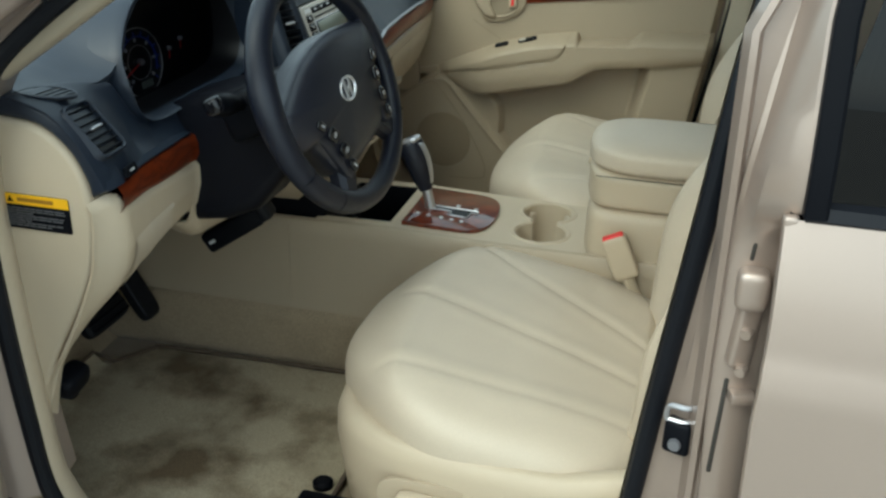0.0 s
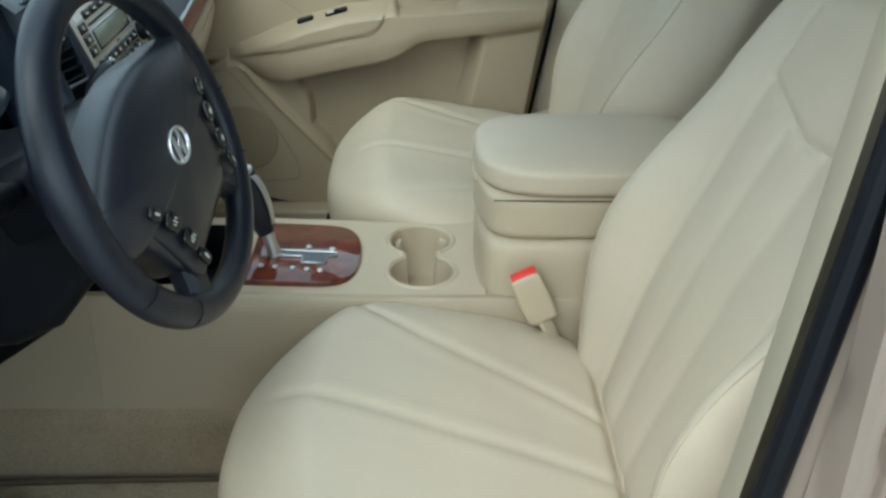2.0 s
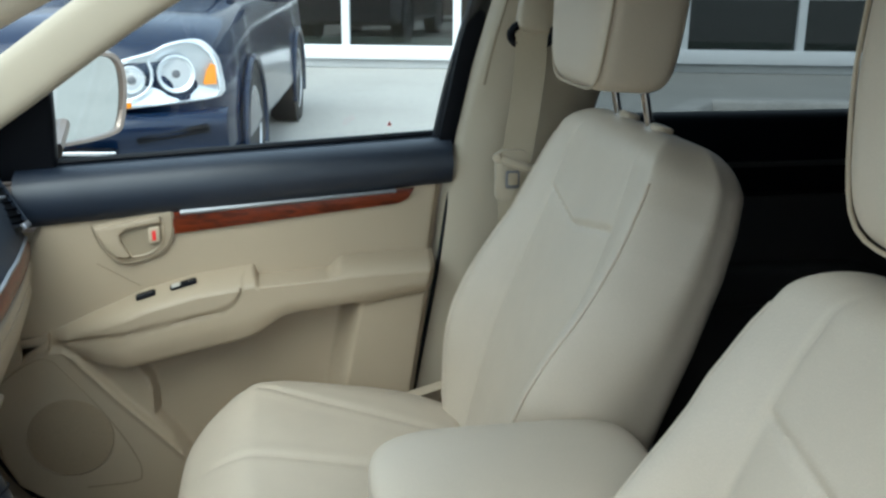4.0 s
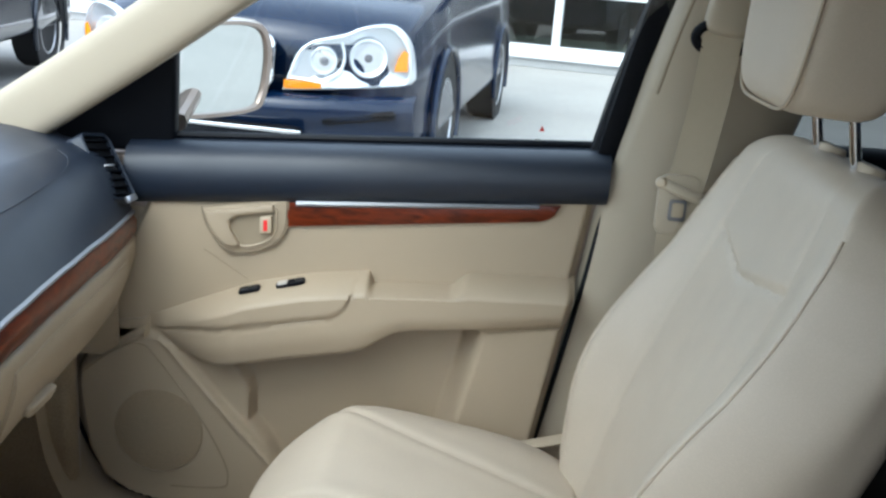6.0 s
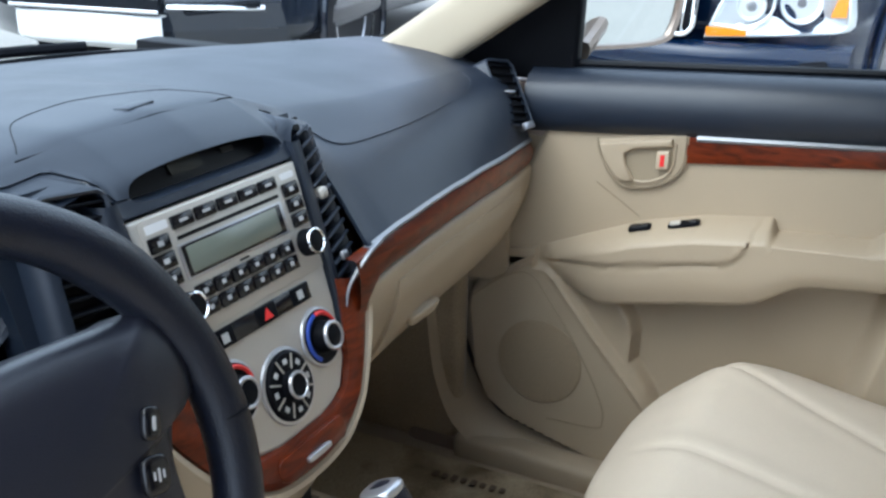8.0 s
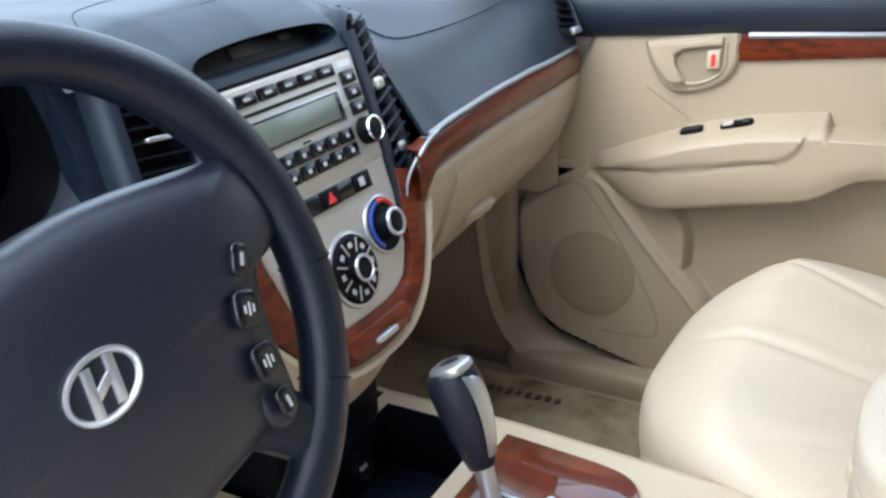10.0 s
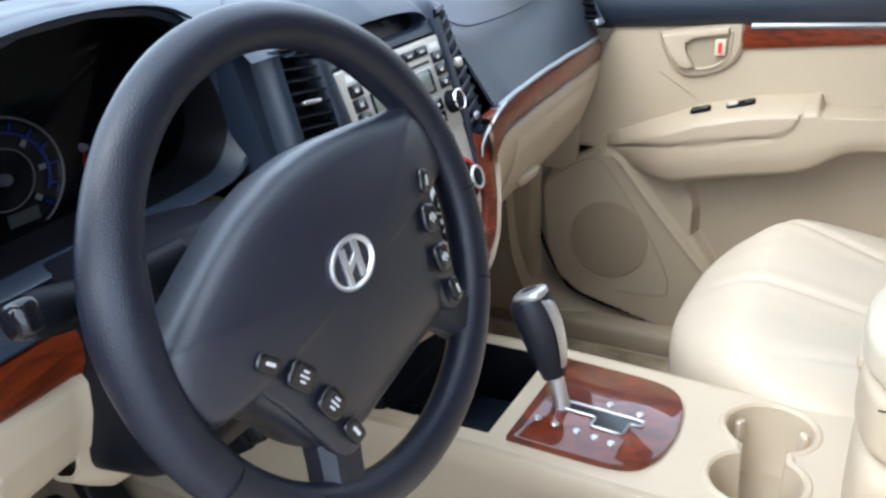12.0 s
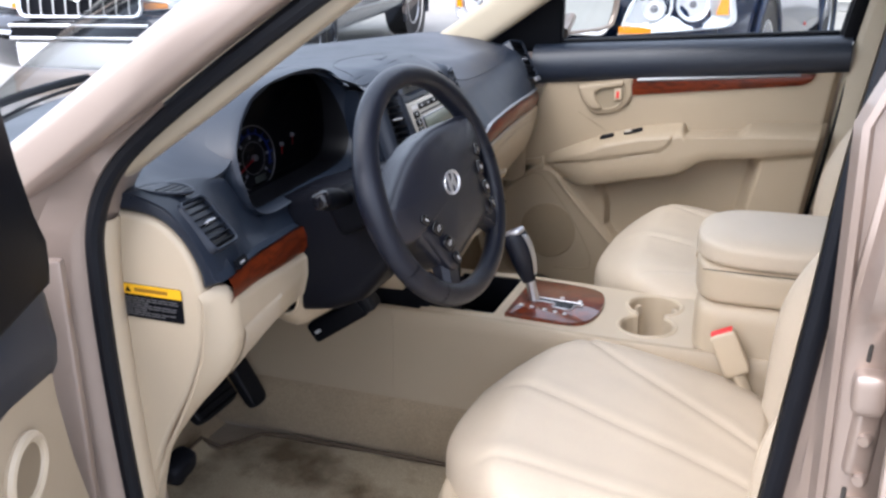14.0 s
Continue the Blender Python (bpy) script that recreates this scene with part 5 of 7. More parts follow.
# pedals
pedals = thing("pedals", "black rubber pedals above the driver's carpet", "pedals")
part("brake_pad", moved(pillow(0.024, 0.122, 0.060, 5, 8), pose(-0.315, -0.333, 0.600, 0, -38, 0)), RUBBER, pedals)
part("brake_arm", tube(curve_through([(-0.325, -0.335, 0.605), (-0.385, -0.335, 0.66), (-0.42, -0.335, 0.86)], 12), 0.011, 8, flat=0.6), BLACK, pedals)
for i in range(4):
    part("pad_rib", moved(pillow(0.006, 0.108, 0.006, 4, 5), pose(-0.315, -0.333, 0.600, 0, -38, 0) @ pose(0.012, 0, -0.021 + i * 0.014)), BLACK, pedals)
part("throttle_pad", moved(pillow(0.024, 0.050, 0.120, 5, 8), pose(-0.315, -0.222, 0.590, 0, -30, 0)), RUBBER, pedals)
part("throttle_arm", tube(curve_through([(-0.325, -0.222, 0.62), (-0.37, -0.222, 0.70), (-0.40, -0.222, 0.86)], 12), 0.010, 8), BLACK, pedals)
release = thing("bonnet_release", "black bonnet release lever beside the footwell", "lever")
part("lever", moved(pillow(0.035, 0.055, 0.035, 3.5, 8), pose(-0.128, -0.668, 0.697, 10, 15, 0)), BLACK, release)
part("bracket", box(-0.165, -0.125, -0.675, -0.655, 0.665, 0.70, 0.006), BLACK, release)

# ------------------------------------------------ centre stack
SY = -0.037   # its middle


def stack_x(z):
    return 0.004 + (1.114 - z) * 0.36


NORM = (1, 0, 0.36)
def on_stack(y, z, out=0.0):
    return facing((stack_x(z) + out * 0.94, y, z + out * 0.34), NORM)


def half(z):
    """Half width of the fascia at a height."""
    return along([(0.900, 0.02), (0.905, 0.050), (0.913, 0.070), (0.936, 0.088), (0.985, 0.099), (1.114, 0.1075)], z)


stack = thing("centre_stack", "silver centre stack with radio and heater controls", "centre stack")
k = math.hypot(1, 0.36)
SC = on_stack(SY, 0.980)
zz = [1.114, 1.06, 0.985, 0.955, 0.936, 0.922, 0.913, 0.907, 0.902]
out = [(half(z), (z - 0.98) * k) for z in zz] + [(-half(z), (z - 0.98) * k) for z in zz[::-1]]
part("fascia", slab(out, 0.03, SC, 0.005, 3), SILVER, stack, "satin silver fascia")


def stack_box(name, y0, y1, z0, z1, lift, mat, parent, label="", r=0.0015):
    """A bar lying on the fascia, by its world y and z span."""
    zc, yc = (z0 + z1) / 2, (y0 + y1) / 2
    return part(name, moved(box(-(y1 - y0) / 2, (y1 - y0) / 2, -(z1 - z0) / 2 * k, (z1 - z0) / 2 * k, -0.006, lift, r), on_stack(yc, zc)), mat, parent, label)


radio = stack_box("radio", SY - 0.099, SY + 0.099, 1.018, 1.1125, 0.0012, SILVER, stack, "silver radio panel")
for i in range(5):
    y = -0.104 + i * 0.0276
    b = stack_box("button", y, y + 0.0255, 1.0975, 1.108, 0.0035, GLOSS_BLACK, radio)
    part("marking", moved(box(-0.0045, 0.0045, -0.0012, 0.0012, 0.0035, 0.0039, 0), on_stack(y + 0.0128, 1.1028)), WHITE_MARK, b)
stack_box("disc_slot", -0.102, 0.030, 1.0895, 1.0925, 0.0016, VOID, radio, "dark disc slot", 0)
stack_box("display_trim", -0.106, 0.031, 1.0585, 1.0865, 0.0022, BRIGHT, radio)
stack_box("display_frame", -0.103, 0.0265, 1.0600, 1.0850, 0.0028, GLOSS_BLACK, radio)
stack_box("display", -0.099, 0.0195, 1.0620, 1.0835, 0.0032, LCD, radio, "grey-green display")
part("badge_mark", moved(box(-0.006, 0.006, -0.0008, 0.0008, 0.0012, 0.0016, 0), on_stack(SY, 1.0555)), BLACK, radio)
part("badge_mark", slab(rounded(0.020, 0.006, 0.002), 0.0006, on_stack(0.050, 1.1045, 0.0017), 0), FRAME_WHITE, radio)
part("badge_mark", slab(rounded(0.024, 0.007, 0.001), 0.0006, on_stack(-0.119, 1.1045, 0.0017), 0), FRAME_WHITE, radio)
for i in range(3):
    for y in (-0.133, 0.0375):
        b = stack_box("button", y, y + 0.0225, 1.0865 - i * 0.0135, 1.0985 - i * 0.0135, 0.0035, GLOSS_BLACK, radio)
        part("marking", moved(box(-0.003, 0.003, -0.002, 0.002, 0.0035, 0.0039, 0), on_stack(y + 0.011, 1.0925 - i * 0.0135)), WHITE_MARK, b)
for row in range(2):
    for i in range(6):
        y = -0.103 + i * 0.0220
        b = stack_box("button", y, y + 0.0205, 1.0410 - row * 0.0135, 1.0530 - row * 0.0135, 0.0035, GLOSS_BLACK, radio)
        part("marking", moved(box(-0.0022, 0.0022, -0.0018, 0.0018, 0.0035, 0.0039, 0), on_stack(y + 0.0100, 1.0470 - row * 0.0135)), WHITE_MARK, b)


def knob(y, z, r, depth, parent, ring=True):
    m = on_stack(y, z)
    kb = part("knob", moved(turned([(0.0, depth), (r * 0.80, depth), (r * 0.92, depth - 0.001), (r, depth - 0.004), (r * 1.04, 0.0), (r * 1.04, -0.004), (0, -0.004)], 36), m), BLACK, parent)
    if ring:
        part("knob_ring", moved(tube([(r * 0.9 * math.cos(a), r * 0.9 * math.sin(a), depth) for a in np.linspace(0, 2 * math.pi, 41)[:-1]], 0.0013, 6, closed=True), m), CHROME, kb, "bright knob ring")
    return kb


knob(-0.118, 1.041, 0.0125, 0.014, radio)
knob(0.047, 1.044, 0.0125, 0.014, radio)
# switch bar with hazard switch
bar = stack_box("switch_bar", -0.105, 0.031, 0.9985, 1.0145, 0.002, GLOSS_BLACK, stack)
hz = stack_box("hazard_switch", -0.048, -0.021, 0.9990, 1.0140, 0.0035, BLACK, bar)
part("hazard_triangle", slab([(-0.006, -0.004), (0.006, -0.004), (0, 0.006)], 0.0006, on_stack(-0.0345, 1.0060, 0.0041), 0), RED, hz, "red hazard triangle")
for y in (-0.092, 0.012):
    s1 = stack_box("seat_heat_switch", y - 0.010, y + 0.014, 0.9990, 1.0140, 0.003, BLACK, bar)
    part("marking", moved(box(-0.004, 0.004, -0.004, 0.004, 0.003, 0.0035, 0), on_stack(y + 0.002, 1.0065)), WHITE_MARK, s1)
# heater controls
def climate(y, z, r, colours):
    m = on_stack(y, z)
    c = part("heater_dial", moved(turned([(0.0, 0.004), (r * 0.96, 0.004), (r, 0.002), (r, -0.004), (0, -0.004)], 44), m), BLACK, stack)
    part("dial_rim", moved(tube([(r * 1.03 * math.cos(a), r * 1.03 * math.sin(a), 0.001) for a in np.linspace(0, 2 * math.pi, 49)[:-1]], 0.0022, 6, closed=True), m), BRIGHT, c)
    if colours:
        for a0, a1, mat in ((100, 235, BLUE_MARK), (-55, 95, RED)):
            part("scale", moved(tube([(r * 0.86 * math.cos(radians(a)), r * 0.86 * math.sin(radians(a)), 0.004) for a in np.linspace(a0, a1, 20)], 0.0022, 6), m), mat, c)
    kb = part("knob", moved(turned([(0.0, 0.017), (r * 0.44, 0.017), (r * 0.5, 0.016), (r * 0.56, 0.012), (r * 0.60, 0.004), (0, 0.003)], 32), m), BLACK, c)
    part("knob_ring", moved(tube([(r * 0.47 * math.cos(a), r * 0.47 * math.sin(a), 0.0165) for a in np.linspace(0, 2 * math.pi, 41)[:-1]], 0.0020, 8, closed=True), m), BRIGHT, kb)
    return c


climate(0.025, 0.964, 0.0255, True)
climate(-0.099, 0.964, 0.0255, True)
mode = on_stack(-0.037, 0.944)
md = part("mode_dial", moved(turned([(0.0, 0.006), (0.0285, 0.006), (0.0305, 0.004), (0.031, 0), (0.031, -0.004), (0, -0.004)], 44), mode), BLACK, stack)
part("dial_rim", moved(tube([(0.0325 * math.cos(a), 0.0325 * math.sin(a), 0.001) for a in np.linspace(0, 2 * math.pi, 49)[:-1]], 0.0024, 6, closed=True), mode), BRIGHT, md)
for i in range(8):
    m = mode @ Matrix.Rotation(radians(22.5 + 45 * i), 4, "Z")
    part("divider", moved(box(0.015, 0.0285, -0.0008, 0.0008, 0.004, 0.0068, 0), m), SILVER, md)
    part("marking", moved(box(0.020, 0.0245, -0.0026, 0.0026, 0.006, 0.0066, 0), mode @ Matrix.Rotation(radians(45 * i), 4, "Z")), WHITE_MARK, md)
mk = part("knob", moved(turned([(0.0, 0.014), (0.0105, 0.014), (0.0125, 0.012), (0.0135, 0.006), (0, 0.006)], 30), mode), BLACK, md)
part("knob_ring", moved(tube([(0.0112 * math.cos(a), 0.0112 * math.sin(a), 0.0135) for a in np.linspace(0, 2 * math.pi, 41)[:-1]], 0.0016, 6, closed=True), mode), BRIGHT, mk)

# navy surround of the stack with the clock slot and side vents
CLOCK_Y = -0.031
upper_rows, lower_rows = [], []
for y in sorted(set(np.linspace(-0.246, 0.120, 60).tolist() + [CLOCK_Y + s * 0.0968 * f for s in (-1, 1) for f in (1.0, 0.995, 0.98, 0.96, 0.93)])):
    cx, cz = crest(y)
    d = abs(y - SY)
    side = smooth_step(0.104, 0.126, d)
    z1 = min(1.116 + side * 0.026, cz - 0.016)
    x1 = max(stack_x(1.116) - 0.003 - side * 0.010, cx + 0.03)
    prof = curve_through([(cx - 0.02, 0, cz + 0.002), (cx, 0, cz - 0.003), (cx + 0.022, 0, cz - 0.012), ((cx + 0.022 + x1) / 2 + 0.005, 0, (cz - 0.012 + z1) / 2 + 0.004), (x1, 0, z1)], 60)[12:]
    at = lambda z: float(np.interp(-z, [-p[2] for p in prof], [p[0] for p in prof]))
    u = min(1.0, abs(y - CLOCK_Y) / 0.0968)
    gap = 1.0 - side
    hi, lo = 1.1275 + 0.0155 * (1 - u ** 14) ** 0.5 * (0.62 + 0.38 * (1 - u * u)) * gap, 1.1275 - 0.0055 * (1 - u ** 12) * gap
    if side > 0.0:
        hi = lo = (prof[0][2] + z1) / 2
    up = [(at(z) + 0.0008, y, z + 0.0014) for z in np.linspace(prof[0][2], hi, 16)]
    dn = [(at(z), y, z) for z in np.linspace(lo, z1, 8)]
    upper_rows.append(up + [(up[-1][0] - 0.003, y, hi + 0.0004), (up[-1][0] - 0.020, y, hi + 0.001)])
    lower_rows.append([(dn[0][0] - 0.020, y, lo - 0.002), (dn[0][0] - 0.003, y, lo)] + dn)
part("stack_brow", sheet(upper_rows), NAVY, dash, angle=60)
part("stack_ledge", sheet(lower_rows), NAVY, dash, angle=60)
CM = facing((-0.030, CLOCK_Y, 1.131), (0.80, 0, 0.50))
clock = part("clock_slot", slab(rounded(0.21, 0.032, 0.003), 0.004, CM, 0), VOID, dash, "dark clock window")
part("clock_display", slab(rounded(0.040, 0.012, 0.002), 0.001, CM @ pose(-0.010, 0.000, 0.0020), 0), material("unlit_clock_display", (0.035, 0.036, 0.028), 0.25), clock)
part("passenger_lamp", slab(rounded(0.016, 0.005, 0.001), 0.001, CM @ pose(0.046, 0.001, 0.0020), 0), SHADED_TRIM, clock)
# dark hollow behind the vents, then the navy ribs beside the fascia
part("vent_hollow", sheet([[(stack_x(z) - 0.030, y, z) for y in (-0.240, -0.03, 0.118)] for z in (0.955, 1.05, 1.145)]), NAVY, dash)
for s in (-1, 1):
    rows = []
    for z in np.linspace(0.960, 1.130, 14):
        x, h = stack_x(z), half(z)
        rows.append([(x - 0.012, SY + s * (h + 0.0005), z), (x + 0.001, SY + s * (h + 0.002), z), (x + 0.002, SY + s * (h + 0.005), z), (x + 0.001, SY + s * (h + 0.015), z), (x - 0.005, SY + s * (h + 0.018), z), (x - 0.035, SY + s * (h + 0.019), z)])
    part("stack_rib", sheet(rows), NAVY, dash, angle=60)
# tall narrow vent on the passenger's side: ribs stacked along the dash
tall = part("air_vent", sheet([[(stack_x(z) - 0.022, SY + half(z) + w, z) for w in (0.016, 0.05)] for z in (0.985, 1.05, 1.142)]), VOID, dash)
for i in range(13):
    z = 0.992 + i * 0.0118
    w = along([(0.985, 0.040), (1.03, 0.038), (1.14, 0.020)], z)
    m = on_stack(SY + half(z) + 0.018 + w / 2, z, -0.010)
    part("slat", moved(box(-w / 2, w / 2, -0.0016, 0.0016, -0.010, 0.010, 0.0008, 1), m @ pose(0, 0, 0, -22, 0, 18)), NAVY, tall)
part("thumb_tab", moved(pillow(0.012, 0.012, 0.014, 3, 6), on_stack(SY + half(1.078) + 0.027, 1.078, -0.002)), SILVER, tall)
part("vent_switch", moved(pillow(0.012, 0.010, 0.006, 3, 6), on_stack(SY + half(1.015) + 0.036, 1.017, -0.001)), BRIGHT, dash)
rows = []
for z in np.linspace(0.985, 1.134, 10):
    y = SY + half(z) + along([(0.985, 0.052), (1.03, 0.050), (1.14, 0.034)], z)
    rows.append([(stack_x(z) - 0.030, y - 0.004, z), (stack_x(z) - 0.006, y - 0.003, z), (stack_x(z) - 0.003, y + 0.001, z), (stack_x(z) - 0.010, 0.122, z)])
part("vent_edge", sheet(rows), NAVY, dash, angle=60)
# wider vent on the driver's side
slat_vent("air_vent", facing((0.004, -0.186, 1.096), (1, -0.12, 0.38), (-0.3, 0.12, 1)), 0.054, 0.098, 9, dash, tilt=15)
rows = [[(stack_x(z) - 0.004, d - 0.213, z), (stack_x(z) - 0.005, d - 0.219, z), (stack_x(z) - 0.010, d - 0.224, z), (stack_x(z) - 0.022, d - 0.226, z), (stack_x(z) - 0.05, d - 0.222, z), (stack_x(z) - 0.09, d - 0.212, z)] for z, d in zip(np.linspace(0.96, 1.146, 10), np.linspace(-0.012, 0.006, 10))]
part("vent_edge", sheet(rows), NAVY, dash, angle=60)
# top pad seams and sensor
def on_pad(pts, lift=0.0):
    return [(p[0], p[1], pad_z(p[0], p[1]) + lift) for p in curve_through([(*q, 0) for q in pts], 40)]


part("pad_seam", tube(on_pad([(-0.085, -0.160), (-0.150, -0.105), (-0.170, -0.020), (-0.150, 0.050), (-0.105, 0.082), (-0.080, 0.088)]), 0.0006, 6), BLACK, dash)
part("pad_seam", tube(on_pad([(-0.078, -0.168), (-0.068, -0.12), (-0.066, -0.03), (-0.068, 0.04), (-0.080, 0.088)], 0.0003), 0.0006, 6), BLACK, dash)
part("sun_sensor", moved(box(-0.008, 0.008, -0.020, 0.020, -0.004, 0.0008, 0.001), pose(-0.095, -0.026, pad_z(-0.095, -0.026), 0, -4, 12)), NAVY, dash)

# wood and cream apron round the stack's foot
right_o = [(0.150, 0.992), (0.143, 0.965), (0.124, 0.935), (0.108, 0.915), (0.087, 0.894), (0.050, 0.875), (0.0, 0.870)]
right_i = [(0.106, 1.004), (0.099, 0.975), (0.090, 0.940), (0.083, 0.925), (0.069, 0.911), (0.040, 0.905), (0.0, 0.903)]
edge_o, edge_i = [curve_through([(SY + a, b, 0) for a, b in r] + [(SY - a, b, 0) for a, b in r[-2::-1]], 60) for r in (right_o, right_i)]
rows = []
for a, b in zip(edge_i, edge_o):
    r = []
    for f, lift in ((0.0, -0.004), (0.04, 0.003), (0.3, 0.006), (0.7, 0.006), (0.96, 0.001), (1.0, -0.010)):
        y, z = a[0] + (b[0] - a[0]) * f, a[1] + (b[1] - a[1]) * f
        r.append((stack_x(z) + lift, y, z))
    rows.append(r)
part("wood_apron", sheet(rows), WOOD, stack, "glossy red-brown wood apron")
rows = []
for b in edge_o:
    n = Vector((b[0] - SY, b[1] - 0.95)).normalized()
    rows.append([(stack_x(b[1]) + lift, b[0] + n.x * d, b[1] + n.y * d) for d, lift in ((-0.001, -0.006), (0.002, 0.003), (0.007, 0.004), (0.010, -0.006), (0.012 + 0.05 * max(0, -n.y), -0.035), (0.014 + 0.112 * max(0, -n.y), -0.112), (0.016 + 0.112 * max(0, -n.y), -0.20))])
part("cream_edge", sheet(rows), PALE, stack, "cream edging round the wood")
ash = part("ashtray_door", slab(rounded(0.098, 0.022, 0.009), 0.006, on_stack(SY, 0.8875, 0.0085), 0.002), WOOD, stack)
part("pull", moved(pillow(0.035, 0.006, 0.006, 4, 6), on_stack(SY, 0.884, 0.0115)), BRIGHT, ash)
part("stack_core", box(-0.20, 0.030, -0.125, 0.05, 0.70, 1.0, 0.01), BLACK, stack)

# ---------------------------------------------------------------- centre console
console = thing("centre_console", "pale beige centre console with cup holders and armrest", "console")
CL, CR = -0.150, 0.094       # its sides


def console_top(x):
    return along([(-0.2, 0.742), (0.03, 0.742), (0.16, 0.744), (0.34, 0.738), (0.50, 0.738), (0.8, 0.738)], x)


# top with real holes: the deck is made of pieces round the tray, the gate and the cups
CUPS = ((0.411, 0.022, 0.044), (0.413, -0.072, 0.044))
deck = bmesh.new()
xs, ys = np.linspace(0.015, 0.50, 98), np.linspace(CL + 0.012, CR - 0.012, 45)
def in_hole(x, y):
    if 0.03 < x < 0.148 and -0.118 < y < 0.062:
        return True
    for cx, cy, r in CUPS:
        if math.hypot(x - cx, y - cy) < r + 0.002:
            return True
    return abs(x - 0.412) < 0.024 and -0.072 < y < 0.022
grid = [[deck.verts.new((x, y, console_top(x))) for y in ys] for x in xs]
for i in range(len(xs) - 1):
    for j in range(len(ys) - 1):
        if not in_hole((xs[i] + xs[i + 1]) / 2, (ys[j] + ys[j + 1]) / 2):
            deck.faces.new((grid[i][j], grid[i + 1][j], grid[i + 1][j + 1], grid[i][j + 1]))
for v in [v for v in deck.verts if not v.link_faces]:
    deck.verts.remove(v)
part("deck", deck, PALE, console)
rows = []
for x in np.linspace(-0.42, 0.80, 40):
    zt = console_top(x) if x > -0.05 else 0.742 - 0.06 * ((-0.05 - x) / 0.37) ** 2
    rows.append([(x, CL + 0.014, zt), (x, CL + 0.005, zt - 0.0015), (x, CL + 0.001, zt - 0.006), (x, CL - 0.002, zt - 0.03), (x, CL - 0.008, 0.62), (x, CL - 0.016, 0.57)])
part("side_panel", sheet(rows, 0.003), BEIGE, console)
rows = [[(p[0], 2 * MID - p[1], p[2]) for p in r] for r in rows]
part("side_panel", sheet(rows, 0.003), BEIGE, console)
part("panel_seam", tube([(-0.03, CL - 0.003, 0.735), (-0.03, CL - 0.0075, 0.66), (-0.03, CL - 0.0135, 0.58)], 0.0012, 6), BEIGE, console)
# carpeted tunnel below
tunnel = tagged(part("trim", join(box(-0.75, 2.2, -0.180, 0.124, 0.44, 0.575, 0.03, 4)), CARPET), "beige carpeted tunnel between the footwells", "tunnel", kind="structure")
# cup holders: two wells joined by a channel
def wells(grow):
    """Outline of the two wells and their channel, grown by some metres."""
    r, w = 0.044 + grow, 0.022 + grow
    a0 = math.asin(w / r)
    (x1, y1, _), (x2, y2, _) = CUPS
    pts = [(x1 + r * math.sin(a), y1 + r * math.cos(a)) for a in np.linspace(math.pi - a0, -(math.pi - a0), 40)]
    return pts + [(x2 + r * math.sin(a), y2 + r * math.cos(a)) for a in np.linspace(-a0, a0 - 2 * math.pi, 40)]


cup = part("cup_holder", rings([[(x, y, z) for x, y in wells(o)] for o, z in ((0.009, 0.7375), (0.006, 0.7402), (0.003, 0.7405), (0.0, 0.7375), (-0.002, 0.70), (-0.004, 0.668), (-0.010, 0.660))] + [[(0.412 + (x - 0.412) * 0.02, -0.025 + (y + 0.025) * 0.02, 0.660) for x, y in wells(-0.010)]], caps=False), PALE, console, "smooth double cup holder well")
for cx, cy, r in CUPS:
    for a in (35, 145, 215, 325):
        if (cy > -0.03) == (a < 180):
            part("grip_tab", moved(pillow(0.014, 0.008, 0.024, 4, 6), Matrix.Translation((cx, cy, 0.715)) @ Matrix.Rotation(radians(a), 4, "Z") @ pose(r - 0.004, 0, 0, 0, 0, 90)), LEATHER, cup)
# open tray ahead of the lever
tray = part("tray", box(0.03, 0.148, -0.118, 0.062, 0.66, 0.668, 0.003), NAVY, console, "dark open tray")
for x0, x1, y0, y1 in ((0.026, 0.031, -0.12, 0.064), (0.147, 0.152, -0.12, 0.064), (0.028, 0.15, -0.122, -0.117), (0.028, 0.15, 0.061, 0.066)):
    part("tray_side", box(x0, x1, y0, y1, 0.66, 0.741, 0.001), BLACK, tray)
for y in (-0.075, -0.005):
    sk = part("power_socket", moved(turned([(0.0, 0.004), (0.011, 0.004), (0.014, 0.006), (0.016, 0.004), (0.017, 0.0), (0.017, -0.01), (0, -0.01)], 24), facing((0.036, y, 0.705), (1, 0, 0.4))), BLACK, console)
    part("cap_mark", moved(box(-0.006, 0.006, -0.002, 0.002, 0.004, 0.005, 0), facing((0.036, y, 0.705), (1, 0, 0.4))), SILVER, sk)
# lever gate in wood
gm = pose(0.250, -0.034, 0.7425, 0, 2.5, 0)
right_side = curve_through([(-0.078, 0.088, 0), (-0.02, 0.088, 0), (0.030, 0.086, 0), (0.056, 0.076, 0), (0.070, 0.052, 0), (0.0755, 0.020, 0), (0.076, 0, 0)], 26)
plate = [(p[0], p[1]) for p in right_side] + [(p[0], -p[1]) for p in right_side[-2::-1]]
gate = part("gate_plate", slab(plate[::-1], 0.012, gm @ pose(0, 0, 0.006), 0.0025), GLOSS_WOOD, console, "mirror-glossy wood plate round the gear lever")
slot = [(-0.052, -0.002), (0.042, -0.002), (0.042, -0.012), (0.030, -0.014), (0.028, -0.036), (-0.006, -0.036), (-0.006, -0.018), (-0.052, -0.018)]
part("gate_slot", slab(slot[::-1], 0.002, gm @ pose(0, 0, 0.0072), 0), GLOSS_BLACK, gate, "dark stepped gate slot")
